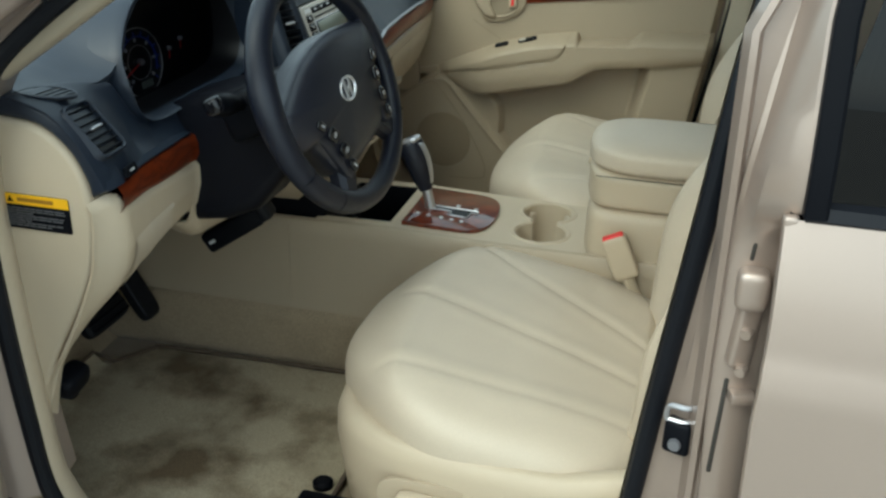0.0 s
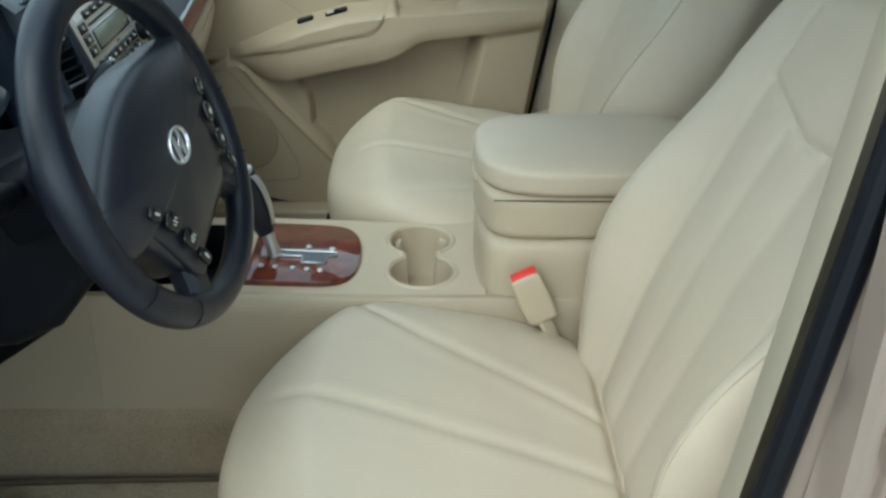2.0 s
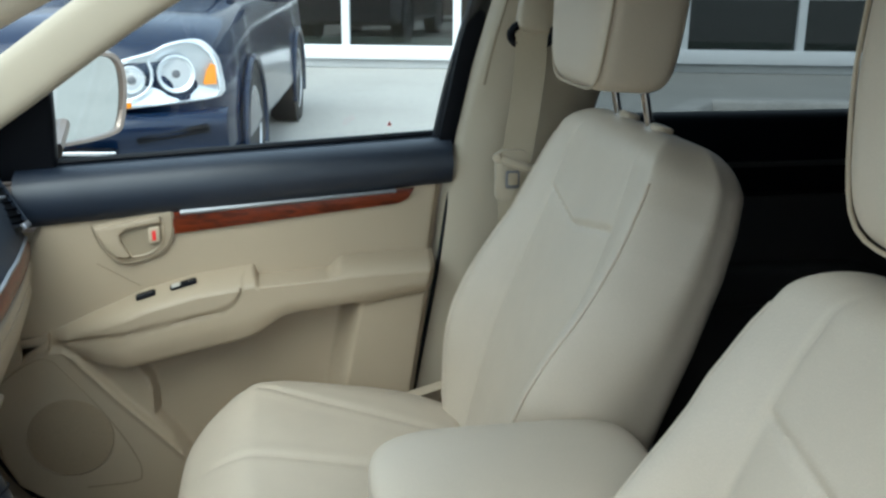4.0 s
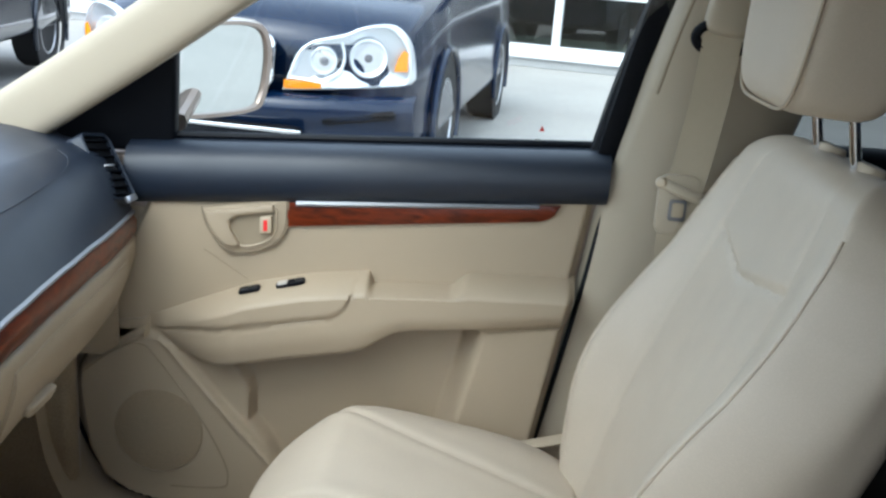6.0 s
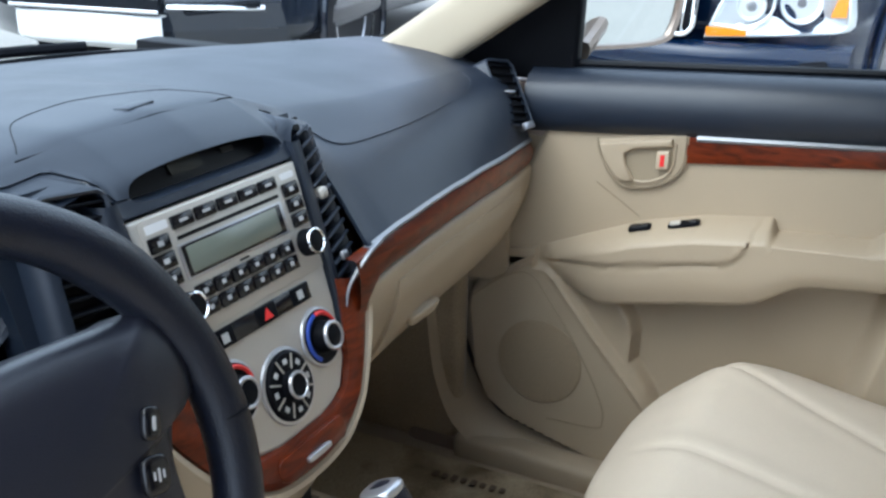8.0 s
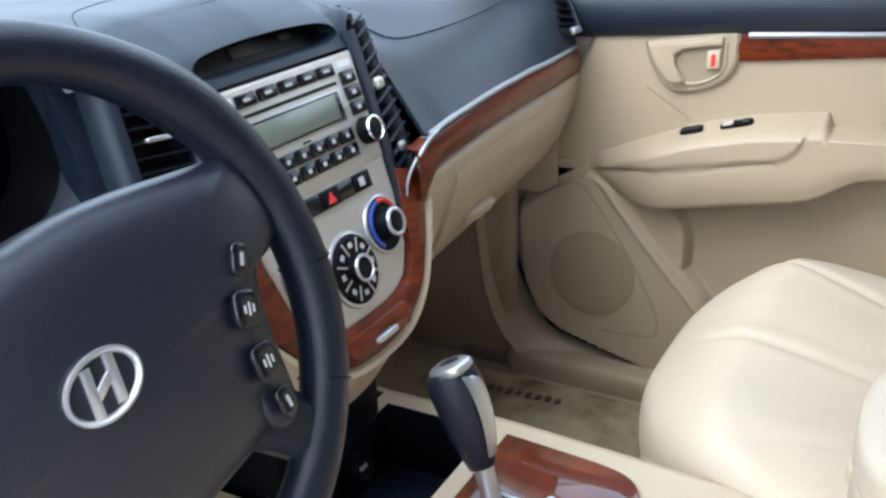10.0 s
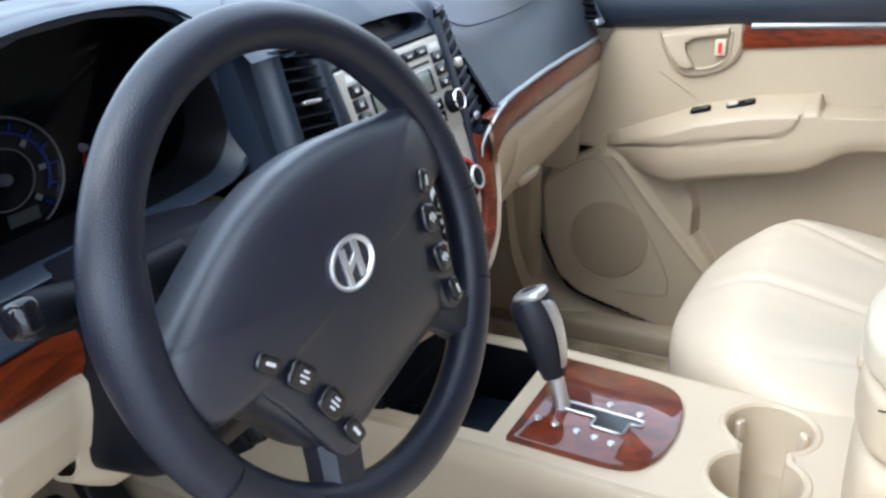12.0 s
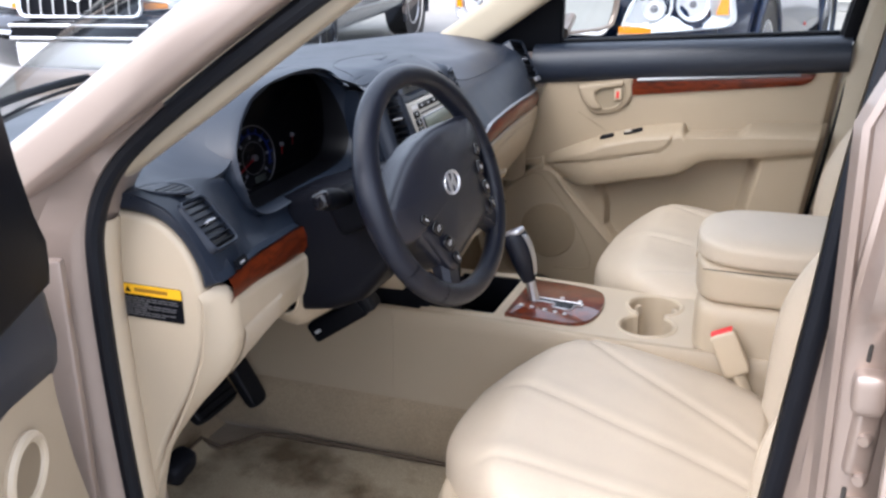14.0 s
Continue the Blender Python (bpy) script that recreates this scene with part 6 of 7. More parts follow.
part("slot_trim", moved(tube([Vector((*slot[i], 0.0074)).lerp(Vector((*slot[(i + 1) % 8], 0.0074)), f) for i in range(8) for f in (0.08, 0.92)], 0.0016, 6, closed=True), gm), BRIGHT, gate, "bright slot edging")
for x, y in ((-0.060, -0.046), (-0.040, -0.048), (-0.016, -0.050), (0.004, -0.052), (0.022, -0.054), (0.000, 0.014), (0.034, 0.010)):
    part("gate_mark", moved(turned([(0, 0.0078), (0.0034, 0.0078), (0.0046, 0.0066), (0.0046, 0.005), (0, 0.005)], 14), gm @ pose(x, y, 0)), BRIGHT, gate)
lever = part("gear_lever", tube(curve_through([(0.206, -0.046, 0.742), (0.200, -0.046, 0.770), (0.192, -0.046, 0.80)], 10), [0.010, 0.0098, 0.0095, 0.0092, 0.009, 0.009, 0.009, 0.0085, 0.0085, 0.0085], 14), BRIGHT, console, "bright metal gear lever shaft")
kn = curve_through([(0.195, -0.046, 0.785), (0.187, -0.046, 0.812), (0.177, -0.046, 0.843), (0.166, -0.046, 0.866), (0.158, -0.046, 0.878)], 18)
part("lever_knob", tube(kn, [r * 1.14 for r in (0.011, 0.0125, 0.014, 0.0155, 0.017, 0.0182, 0.0192, 0.020, 0.0205, 0.021, 0.0212, 0.0212, 0.021, 0.0205, 0.0195, 0.0175, 0.0135, 0.006)], 18, flat=0.85), RIM, lever, "dark leather lever knob")
strip = [[Vector(q) + Vector((math.cos(a) * r * 1.19, math.sin(a) * r * 1.02, 0.003)) for a in np.linspace(-0.55, 0.55, 7)] for q, r in zip(kn[2:], [0.014, 0.0155, 0.017, 0.0182, 0.0192, 0.020, 0.0205, 0.021, 0.0212, 0.0212, 0.021, 0.0205, 0.0195, 0.0175, 0.0135, 0.006])]
part("knob_trim", sheet(strip, 0.001), BRIGHT, lever, "bright trim on the knob")
part("knob_cap", moved(pillow(0.036, 0.034, 0.012, 3, 8), pose(0.166, -0.046, 0.875, 0, -24, 0)), BRIGHT, lever)

# armrest box: lid, upper and lower bins
def soft_block(x0, x1, y0, y1, z0, z1, power, res, nose=0.0):
    cx, cy, cz = (x0 + x1) / 2, (y0 + y1) / 2, (z0 + z1) / 2
    def shape(x, y, z, u, v, w):
        return (cx + x - nose * (1 - v * v) * max(0, -u), cy + y, cz + z + 0.006 * (1 - v * v) * max(0, w))
    return pillow(x1 - x0, y1 - y0, z1 - z0, power, res, shape)


arm = thing("armrest_box", "cream leather armrest lid on a two-tier console box", "armrest")
part("lid", soft_block(0.506, 0.800, -0.138, 0.085, 0.874, 0.922, 4.6, 26, 0.022), LEATHER, arm, "padded cream leather lid")
part("upper_bin", soft_block(0.508, 0.800, -0.136, 0.083, 0.817, 0.879, 9, 18, 0.022), PALE, arm)
part("lower_bin", soft_block(0.500, 0.800, -0.142, 0.086, 0.60, 0.819, 10, 18, 0.012), PALE, arm)
part("lid_seam", tube([(0.506, -0.1352, 0.8765), (0.60, -0.1375, 0.8765), (0.78, -0.1375, 0.8765)], 0.0009, 6), BLACK, arm)
part("lid_catch", moved(pillow(0.008, 0.05, 0.016, 4, 6), pose(0.487, MID, 0.872)), PALE, arm)

# belt buckle by the driver's seat
buckle = thing("belt_buckle", "cream belt buckle with red release button", "belt buckle")
bm_ = pose(0.560, -0.172, 0.755, 0, -24, 3)
part("case", moved(pillow(0.042, 0.023, 0.076, 7, 10), bm_), PALE, buckle)
part("release_button", moved(box(-0.017, 0.017, -0.008, 0.008, 0.032, 0.0405, 0.002), bm_), RED, buckle, "red release button")
part("stalk", tube(curve_through([(0.572, -0.172, 0.728), (0.592, -0.172, 0.685), (0.620, -0.172, 0.62)], 10), 0.011, 8, flat=0.5), PALE, buckle)
buckle2 = copy_thing(buckle, pose(0.04, 0.30, -0.01))
buckle2["label"] = "cream belt buckle by the passenger seat"

# floor mats
BINDING = material("dark_brown_binding", (0.10, 0.07, 0.045), 0.8, grain=0.3, grain_scale=900, bump=0.5)
def mat_rows(outline_fn, x0, x1, z0, slope):
    rows = []
    for x in np.linspace(x0, x1, 36):
        a, b = outline_fn(x)
        rows.append([(x, y, z0 + max(0, -0.36 - x) * slope + 0.003 * noise.noise((x * 9, y * 9, 0.3)) + 0.006) for y in np.linspace(a, b, 24)])
    return rows


drv_mat = thing("floor_mat", "soiled grey-beige carpet mat in the driver's footwell", "floor mat", group="floor mats")
part("carpet_face", sheet(mat_rows(lambda x: (-0.655 + 0.05 * smooth_step(-0.2, -0.36, x), -0.188 - 0.010 * smooth_step(0.1, -0.2, x) - 0.085 * smooth_step(-0.29, -0.35, x)), -0.38, 0.19, 0.452, 1.0), 0.005), MAT_CARPET, drv_mat)
edge = [(-0.38, -0.60, 0.472), (-0.38, -0.283, 0.480), (-0.345, -0.275, 0.463), (-0.32, -0.245, 0.463), (-0.295, -0.205, 0.463), (-0.26, -0.198, 0.463), (0.0, -0.190, 0.463), (0.19, -0.188, 0.463), (0.19, -0.655, 0.463), (-0.2, -0.655, 0.463)]
part("bound_edge", tube([Vector(a).lerp(Vector(b), f) for a, b in zip(edge, edge[1:] + edge[:1]) for f in (0, 0.33, 0.66)], 0.004, 6, closed=True), BINDING, drv_mat, "dark brown bound edge")
eye = thing("mat_clip", "black mat retaining clip on the carpet", "clip")
part("disc", moved(turned([(0, 0.005), (0.012, 0.005), (0.016, 0.002), (0.016, -0.006), (0, -0.006)], 20), pose(0.165, -0.505, 0.466)), BLACK, eye)
pas_mat = thing("floor_mat", "grey-beige carpet mat with dark woven word in the passenger footwell", "floor mat", group="floor mats")
part("carpet_face", sheet(mat_rows(lambda x: (0.17, 0.615), -0.36, 0.20, 0.452, 1.0), 0.005), MAT_CARPET, pas_mat)
for i in range(8):
    part("woven_bar", slab(rounded(0.009, 0.015 - 0.003 * (i % 2), 0.002, 2), 0.002, pose(-0.089 + i * 0.0165, 0.557 + 0.001 * i, 0.4640, 0, 0, 0), 0), BINDING, pas_mat)
# kick panel and passenger footwell side
part_kick = tagged(part("trim", box(-0.62, -0.10, 0.66, 0.70, 0.44, 1.0, 0.02, 3), CARPET), "carpeted beige kick panel beside the passenger footwell", "kick panel", kind="structure")
tagged(part("trim", box(-0.62, -0.16, -0.745, -0.70, 0.44, 1.0, 0.02, 3), CARPET), "carpeted kick panel beside the driver's footwell", "kick panel", kind="structure")
tagged(part("trim", box(-0.135, -0.035, 0.688, 0.701, 0.76, 1.0, 0.005), BEIGE), "beige cover between dashboard end and door", "trim cover", kind="structure")
rows = []
for t in np.linspace(0, 1, 20):
    x, z = curve_through([(-0.135, 0.74, 0), (-0.115, 0.60, 0), (-0.05, 0.51, 0), (0.15, 0.475, 0), (0.40, 0.47, 0), (0.66, 0.48, 0)], 20)[int(round(t * 19))][:2]
    rows.append([(x, 0.735, z), (x, 0.70, z), (x - 0.010 * (1 - t), 0.672, z - 0.006), (x - 0.018 * (1 - t), 0.655, z - 0.02 * t - 0.012), (x - 0.02 * (1 - t), 0.64, z - 0.03)])
tagged(part("trim", join(sheet(rows), box(-0.15, 0.10, 0.729, 0.734, 0.44, 1.0, 0.001)), BEIGE), "beige sill trim curving round the passenger door", "sill trim", kind="structure")

# ---------------------------------------------------------------- passenger door
pdoor = thing("passenger_door", "cream passenger door panel with blue-black top and wood strip", "car door")


def arm_top(x):
    """Height at which the armrest's shelf meets the door, with the pull notch let into it."""
    z = along([(-0.15, 0.80), (0.0, 0.825), (0.03, 0.838), (0.088, 0.864), (0.177, 0.901), (0.263, 0.923), (0.358, 0.936), (0.507, 0.945), (0.60, 0.949), (0.71, 0.951)], x)
    return z - arm_notch(x)


def arm_notch(x):
    return 0.019 * smooth_step(0.357, 0.366, x) * smooth_step(0.512, 0.480, x)


def arm_low(x):
    return along([(-0.15, 0.79), (0.03, 0.797), (0.06, 0.779), (0.095, 0.764), (0.13, 0.763), (0.18, 0.773), (0.243, 0.787), (0.33, 0.804), (0.355, 0.812), (0.378, 0.828), (0.403, 0.845), (0.43, 0.852), (0.51, 0.860), (0.65, 0.883), (0.71, 0.891)], x)


def front_edge(z):
    return along([(0.475, 0.16), (0.50, 0.06), (0.523, -0.03), (0.55, -0.071), (0.60, -0.094), (0.709, -0.108), (0.80, -0.09), (0.90, -0.05), (1.00, 0.0), (1.05, 0.02), (1.14, 0.04)], z)


def rear_edge(z):
    return along([(0.475, 0.590), (0.655, 0.629), (0.884, 0.663), (0.945, 0.672), (1.07, 0.689), (1.14, 0.700)], z)


def rib_x(z):
    """The diagonal edge behind the loudspeaker panel."""
    return along([(0.475, 0.335), (0.55, 0.262), (0.616, 0.204), (0.70, 0.128), (0.76, 0.077), (0.808, 0.038), (0.83, 0.026)], z)


def panel_y(x, z):
    """How far out the cream panel stands at this place."""
    wall = 0.704
    zt, zl = arm_top(x), arm_low(x)
    # below the armrest: map pocket, the upright panel behind it, the proud loudspeaker panel ahead
    left = along([(0.55, 0.245), (0.627, 0.204), (0.665, 0.175), (0.712, 0.175), (0.735, 0.170), (0.759, 0.152), (0.80, 0.125)], z)
    right = along([(0.55, 0.480), (0.703, 0.506), (0.845, 0.536)], z)
    low = wall - 0.006 + 0.030 * smooth_step(left - 0.003, left + 0.007, x) * smooth_step(right + 0.004, right - 0.030, x)
    low -= 0.036 * smooth_step(right - 0.030, right + 0.004, x)
    rib = rib_x(z)
    ahead = 0.826 + 0.674 * (x - 0.03) if x < 0.03 else 0.9
    proud = smooth_step(rib + 0.005, rib - 0.007, x) * smooth_step(ahead + 0.005, ahead - 0.007, z)
    low -= proud * (0.014 + 0.004 * math.exp(-((x - rib + 0.008) / 0.006) ** 2))
    if z >= zt or x < 0.012:
        return low if (z < zt or proud > 0) and x < 0.03 else wall
    reach = 0.016 + 0.044 * smooth_step(0.03, 0.16, x)
    grow = smooth_step(0.012, 0.045, x)
    notch = arm_notch(x)
    shelf = math.sin(math.pi / 2 * min(1.0, (zt - z) / (0.026 - notch))) ** 0.9
    w = (z - zl) / max(0.02, zt + notch - zl)
    out = wall - reach * grow * shelf + 0.010 * smooth_step(0.45, 0.0, w) ** 1.5
    # cap of the armrest, standing a little over the grip below it
    line = along([(0.03, 0.815), (0.058, 0.822), (0.195, 0.854), (0.300, 0.875), (0.315, 0.880), (0.328, 0.892), (0.336, 0.910), (0.342, 0.935)], x)
    if x < 0.342:
        out -= 0.0045 * smooth_step(line - 0.003, line + 0.003, z) * grow - 0.0020 * math.exp(-((z - line + 0.004) / 0.003) ** 2) * grow
    if z < zl:
        return low
    return low + (out - low) * math.sqrt(smooth_step(zl, zl + 0.012, z))


rows = []
for v in [0.40 * f for f in np.linspace(0, 1, 100)] + [0.40 + 0.30 * f for f in np.linspace(0, 1, 20)[1:]] + [0.70 + 0.15 * f for f in np.linspace(0, 1, 50)[1:]] + [0.85 + 0.15 * f for f in np.linspace(0, 1, 26)[1:]]:
    row = []
    for u in np.linspace(0, 1, 250):
        x = -0.11 + 0.80 * u
        zl, zt, ztop = arm_low(x), arm_top(x), 1.017 + 0.053 * (x - 0.007) / 0.677
        knots = [(0.0, 0.475), (0.36, zl - 0.006), (0.40, zl), (0.46, zl + 0.012), (0.70, zt - 0.028), (0.82, zt - 0.001), (0.85, zt), (1.0, ztop)]
        z = along(knots, v)
        a, b = front_edge(z), rear_edge(z)
        x = min(max(x, a), b)
        e = min(x - a, b - x)
        row.append((x, panel_y(x, z) + 0.02 * smooth_step(0.012, 0.0, e), z))
    rows.append(row)
part("cream_panel", sheet(rows), BEIGE, pdoor, angle=60)
rows = []
for x in np.linspace(-0.02, 0.705, 40):
    zb, zs = 1.016 + 0.053 * (x - 0.007) / 0.677, 1.111 + 0.036 * (x - 0.064) / 0.63
    h = zs - zb
    rows.append([(x, 0.712, zb - 0.003), (x, 0.698, zb + 0.001), (x, 0.688, zb + 0.2 * h), (x, 0.684, zb + 0.45 * h), (x, 0.690, zb + 0.72 * h), (x, 0.702, zb + 0.9 * h), (x, 0.722, zb + 0.985 * h), (x, 0.742, zs), (x, 0.75, zs - 0.01)])
part("upper_roll", sheet(rows, 0.003), NAVY, pdoor, "blue-black padded door top", angle=60)
part("window_seal", tube([(x, 0.748, 1.115 + 0.036 * (x - 0.064) / 0.63) for x in np.linspace(0.04, 0.70, 12)], 0.006, 8), RUBBER, pdoor)
# wood and bright strips
def door_strip(x0, x1, drop0, drop1, taper, mat, name, out, tip=0.0, label=""):
    """A strip under the padded top: its upper edge dropped by drop0, its lower by drop1, less taper along it."""
    rows = []
    for x in np.linspace(x0, x1, 60):
        zt = 1.036 + 0.066 * (x - 0.228)
        f = math.sqrt(max(0.0, 1 - max(0.0, (x - x1 + tip) / tip) ** 2)) if tip else 1.0
        za, zb = zt - drop0, zt - drop0 - (drop1 - drop0 - taper * (x - x0) / (x1 - x0)) * max(0.06, f)
        rows.append([(x, 0.706, za), (x, 0.703 - out, za - 0.001), (x, 0.700 - out, (za + zb) / 2), (x, 0.703 - out, zb + 0.001), (x, 0.706, zb)])
    return part(name, sheet(rows), mat, pdoor, label)


door_strip(0.228, 0.638, 0.0, 0.041, 0.016, WOOD, "wood_strip", 0.004, 0.035, "glossy red-brown wood strip")
door_strip(0.241, 0.606, -0.002, 0.0085, 0.003, SATIN, "bright_strip", 0.008, 0.0, "bright satin strip")
# pull handle in its bowl
hm = facing((0.159, 0.700, 0.992), (0, -1, 0)) @ Matrix(((1.02, 0, 0, 0), (0.14, 1.06, 0, 0), (0, 0, 1, 0), (0, 0, 0, 1)))
bowl = [(-0.060, 0.030), (-0.02, 0.031), (0.03, 0.032), (0.063, 0.033), (0.066, 0.028), (0.066, 0.010), (0.064, -0.008), (0.052, -0.026), (0.03, -0.036), (0.0, -0.040), (-0.022, -0.036), (-0.040, -0.018), (-0.054, 0.008)]
bowl = [(p[0], p[1]) for p in curve_through([(*p, 0) for p in bowl + bowl[:1]], 50)[:-1]]
# darker beige that paints the shade of bowl, grooves and adjuster slot
SHADE = material("shaded_beige_recess", (0.28, 0.225, 0.15), 0.6, grain=0.05, stain=0.1)
bez = part("handle_bezel", slab(bowl[::-1], 0.006, hm @ pose(0, 0, 0.0035), 0.002), BEIGE, pdoor)
part("bezel_groove", moved(tube([(p[0] * 1.03, p[1] * 1.03, 0.0015) for p in bowl], 0.0016, 6, closed=True), hm), SHADE, bez)
cav = [(-0.030, 0.017), (0.0, 0.019), (0.045, 0.020), (0.049, 0.014), (0.048, -0.010), (0.036, -0.024), (0.012, -0.030), (-0.008, -0.026), (-0.020, -0.008)]
cav = [(p[0], p[1]) for p in curve_through([(*p, 0) for p in cav + cav[:1]], 40)[:-1]]
part("bowl", slab(cav[::-1], 0.001, hm @ pose(0, 0, 0.0045), 0), SHADE, bez, "beige bowl, darkened for the shade inside")
part("bowl_wall", moved(tube([(p[0] * 1.05, p[1] * 1.05, 0.0040) for p in cav], 0.0024, 8, closed=True), hm), BEIGE, bez)
lever_out = [(-0.056, 0.025), (0.048, 0.0295), (0.049, 0.019), (-0.006, 0.0165), (-0.018, 0.010), (-0.016, -0.004), (-0.002, -0.027), (-0.012, -0.0305), (-0.026, -0.026), (-0.043, -0.006)]
part("lever", slab(lever_out, 0.010, hm @ pose(0, 0, 0.013), 0.0035, 3), BEIGE, bez)
lk = part("lock_tab", moved(box(0.028, 0.046, -0.012, 0.013, 0.002, 0.012, 0.002), hm), PALE, bez)
part("red_mark", moved(box(0.034, 0.040, -0.008, 0.008, 0.0115, 0.0126, 0), hm), RED, lk, "red lock mark")
# window and lock switches on the armrest
for x, w, pale in ((0.177, 0.034, False), (0.240, 0.046, True)):
    sm = pose(x, 0.676, arm_top(x) - 0.0035, 14, -16, 0)
    s = part("switch_plate", moved(pillow(w, 0.016, 0.005, 6, 6), sm), BLACK, pdoor)
    part("rocker", moved(pillow(0.016, 0.011, 0.005, 5, 5), sm @ pose(-w * 0.5 + 0.011, 0, 0.002)), SILVER if pale else GLOSS_BLACK, s)
    part("rocker", moved(pillow(0.012, 0.010, 0.005, 5, 5), sm @ pose(w * 0.5 - 0.009, 0, 0.002)), GLOSS_BLACK, s)
# loudspeaker behind a ring of fine holes
sp = facing((0.031, 0.686, 0.640), (0, -1, 0.02))
spk = part("speaker_grille", moved(turned([(0.0, 0.006), (0.056, 0.0055), (0.071, 0.004), (0.0735, 0.0), (0.0745, -0.012), (0, -0.012)], 56), sp), material("speaker_mesh", (0.300, 0.232, 0.150), 0.8, grain=0.4, grain_scale=900, bump=0.6, stain=0.1), pdoor, "perforated beige loudspeaker grille")
part("grille_ring", moved(tube([(0.0755 * math.cos(a), 0.0755 * math.sin(a), 0.001) for a in np.linspace(0, 2 * math.pi, 61)[:-1]], 0.002, 6, closed=True), sp), BEIGE, spk)
groove = curve_through([(-0.093, 0, 0.730), (-0.05, 0, 0.766), (-0.01, 0, 0.788), (0.012, 0, 0.785), (0.03, 0, 0.765), (0.075, 0, 0.705), (0.115, 0, 0.640), (0.140, 0, 0.588), (0.144, 0, 0.560), (0.132, 0, 0.545), (0.05, 0, 0.540)], 60)
part("panel_groove", tube([(p[0], panel_y(p[0], p[2]) - 0.0002, p[2]) for p in groove], 0.0013, 6), SHADE, pdoor)
part("panel_groove", tube([(x, panel_y(x, arm_low(x) - 0.004) - 0.0005, arm_low(x) - 0.001) for x in np.linspace(0.545, 0.655, 14)], 0.0014, 6), SHADE, pdoor)
part("panel_groove", tube([(x, 0.7035, 0.948 - (x - 0.098) * 0.62) for x in np.linspace(0.098, 0.168, 8)], 0.0010, 6), SHADE, pdoor)
# outer skin and window surround
part("outer_skin", box(-0.08, 0.74, 0.79, 0.835, 0.42, 1.10, 0.02), PAINT, pdoor)
part("door_core", box(0.0, 0.66, 0.768, 0.79, 0.47, 1.09, 0.01), BLACK, pdoor)
part("frame_bar", sheet([[(x + w * f, 0.712 - 0.10 * max(0.0, z - 1.15) + d, z) for f, d in ((0.0, 0.030), (0.04, 0.004), (0.5, 0.0), (0.96, 0.004), (1.0, 0.030))] for x, w, z in ((0.684, 0.028, 1.135), (0.688, 0.030, 1.165), (0.706, 0.036, 1.26), (0.716, 0.038, 1.31), (0.750, 0.038, 1.43), (0.785, 0.038, 1.55))], 0.003), BLACK, pdoor, "black rear bar of the window frame")
part("rear_seal", tube(curve_through([(0.598, 0.712, 0.475), (0.636, 0.712, 0.66), (0.680, 0.712, 0.90), (0.704, 0.712, 1.06), (0.714, 0.725, 1.14)], 40), 0.0045, 8), RUBBER, pdoor)
part("front_seal", tube(curve_through([(0.13, 0.716, 0.470), (0.0, 0.718, 0.494), (-0.055, 0.718, 0.518), (-0.106, 0.718, 0.60), (-0.130, 0.718, 0.709), (-0.108, 0.718, 0.80), (-0.055, 0.716, 0.90)], 50), 0.0035, 8), RUBBER, pdoor)
wf = part("window_frame", tube(curve_through([(0.684, 0.748, 1.11), (0.716, 0.735, 1.26), (0.757, 0.69, 1.42), (0.79, 0.64, 1.54)], 24), 0.017, 10, flat=0.8), RUBBER, pdoor, "black window frame")
# mirror sail: black triangle in the front corner
tri = [(-0.25, 1.085), (0.040, 1.085), (0.044, 1.10), (0.047, 1.19), (0.048, 1.283), (-0.06, 1.205), (-0.25, 1.085)][:-1]
part("mirror_sail", slab(tri, 0.03, Matrix(((1, 0, 0, 0), (0, 0, 1, 0.758), (0, 1, 0, 0), (0, 0, 0, 1))), 0.008, 3), BLACK, pdoor, "black mirror corner cover")
pane = part("pane", sheet([[(x + 0.22 * (z - 1.1), 0.752 - 0.30 * (z - 1.1) ** 1.2, z) for x in np.linspace(0.03, 0.715, 6)] for z in (1.10, 1.22, 1.36, 1.53)]), GLASS, pdoor)
pane.visible_shadow = False
# little stickers on the glass
stk = thing("window_sticker", "small faded sticker with red mark on the window glass", "sticker")
sm = facing((0.595, 0.744, 1.158), (0, -1, -0.3))
part("red_mark", slab([(-0.004, -0.004), (0.004, -0.004), (0, 0.005)], 0.0005, sm @ pose(0.006, 0.012, 0), 0), RED, stk)
part("print_bar", slab(rounded(0.011, 0.005, 0.001, 2), 0.0005, sm @ pose(0.002, -0.008, 0), 0), SILVER, stk)

# outside mirror
tagged(part("trim", box(-0.40, 0.02, 0.735, 0.80, 0.40, 1.08, 0.01), INNER_PAINT), "painted post ahead of the passenger door", "door post", kind="structure")
mir = thing("door_mirror", "champagne outside mirror with bright rim", "mirror")
MM = facing((0.040, 0.93, 1.195), (0.80, -0.55, -0.03), (0, 0, 1)) @ Matrix.Diagonal((1.38, 1.2, 1.1, 1))
out_m = [(-0.085, 0.055), (-0.02, 0.064), (0.06, 0.066), (0.092, 0.050), (0.100, 0.010), (0.092, -0.045), (0.070, -0.066), (-0.02, -0.068), (-0.078, -0.060), (-0.09, 0.0)]
out_m = [(p[0], p[1]) for p in curve_through([(*p, 0) for p in out_m + out_m[:1]], 50)[:-1]]
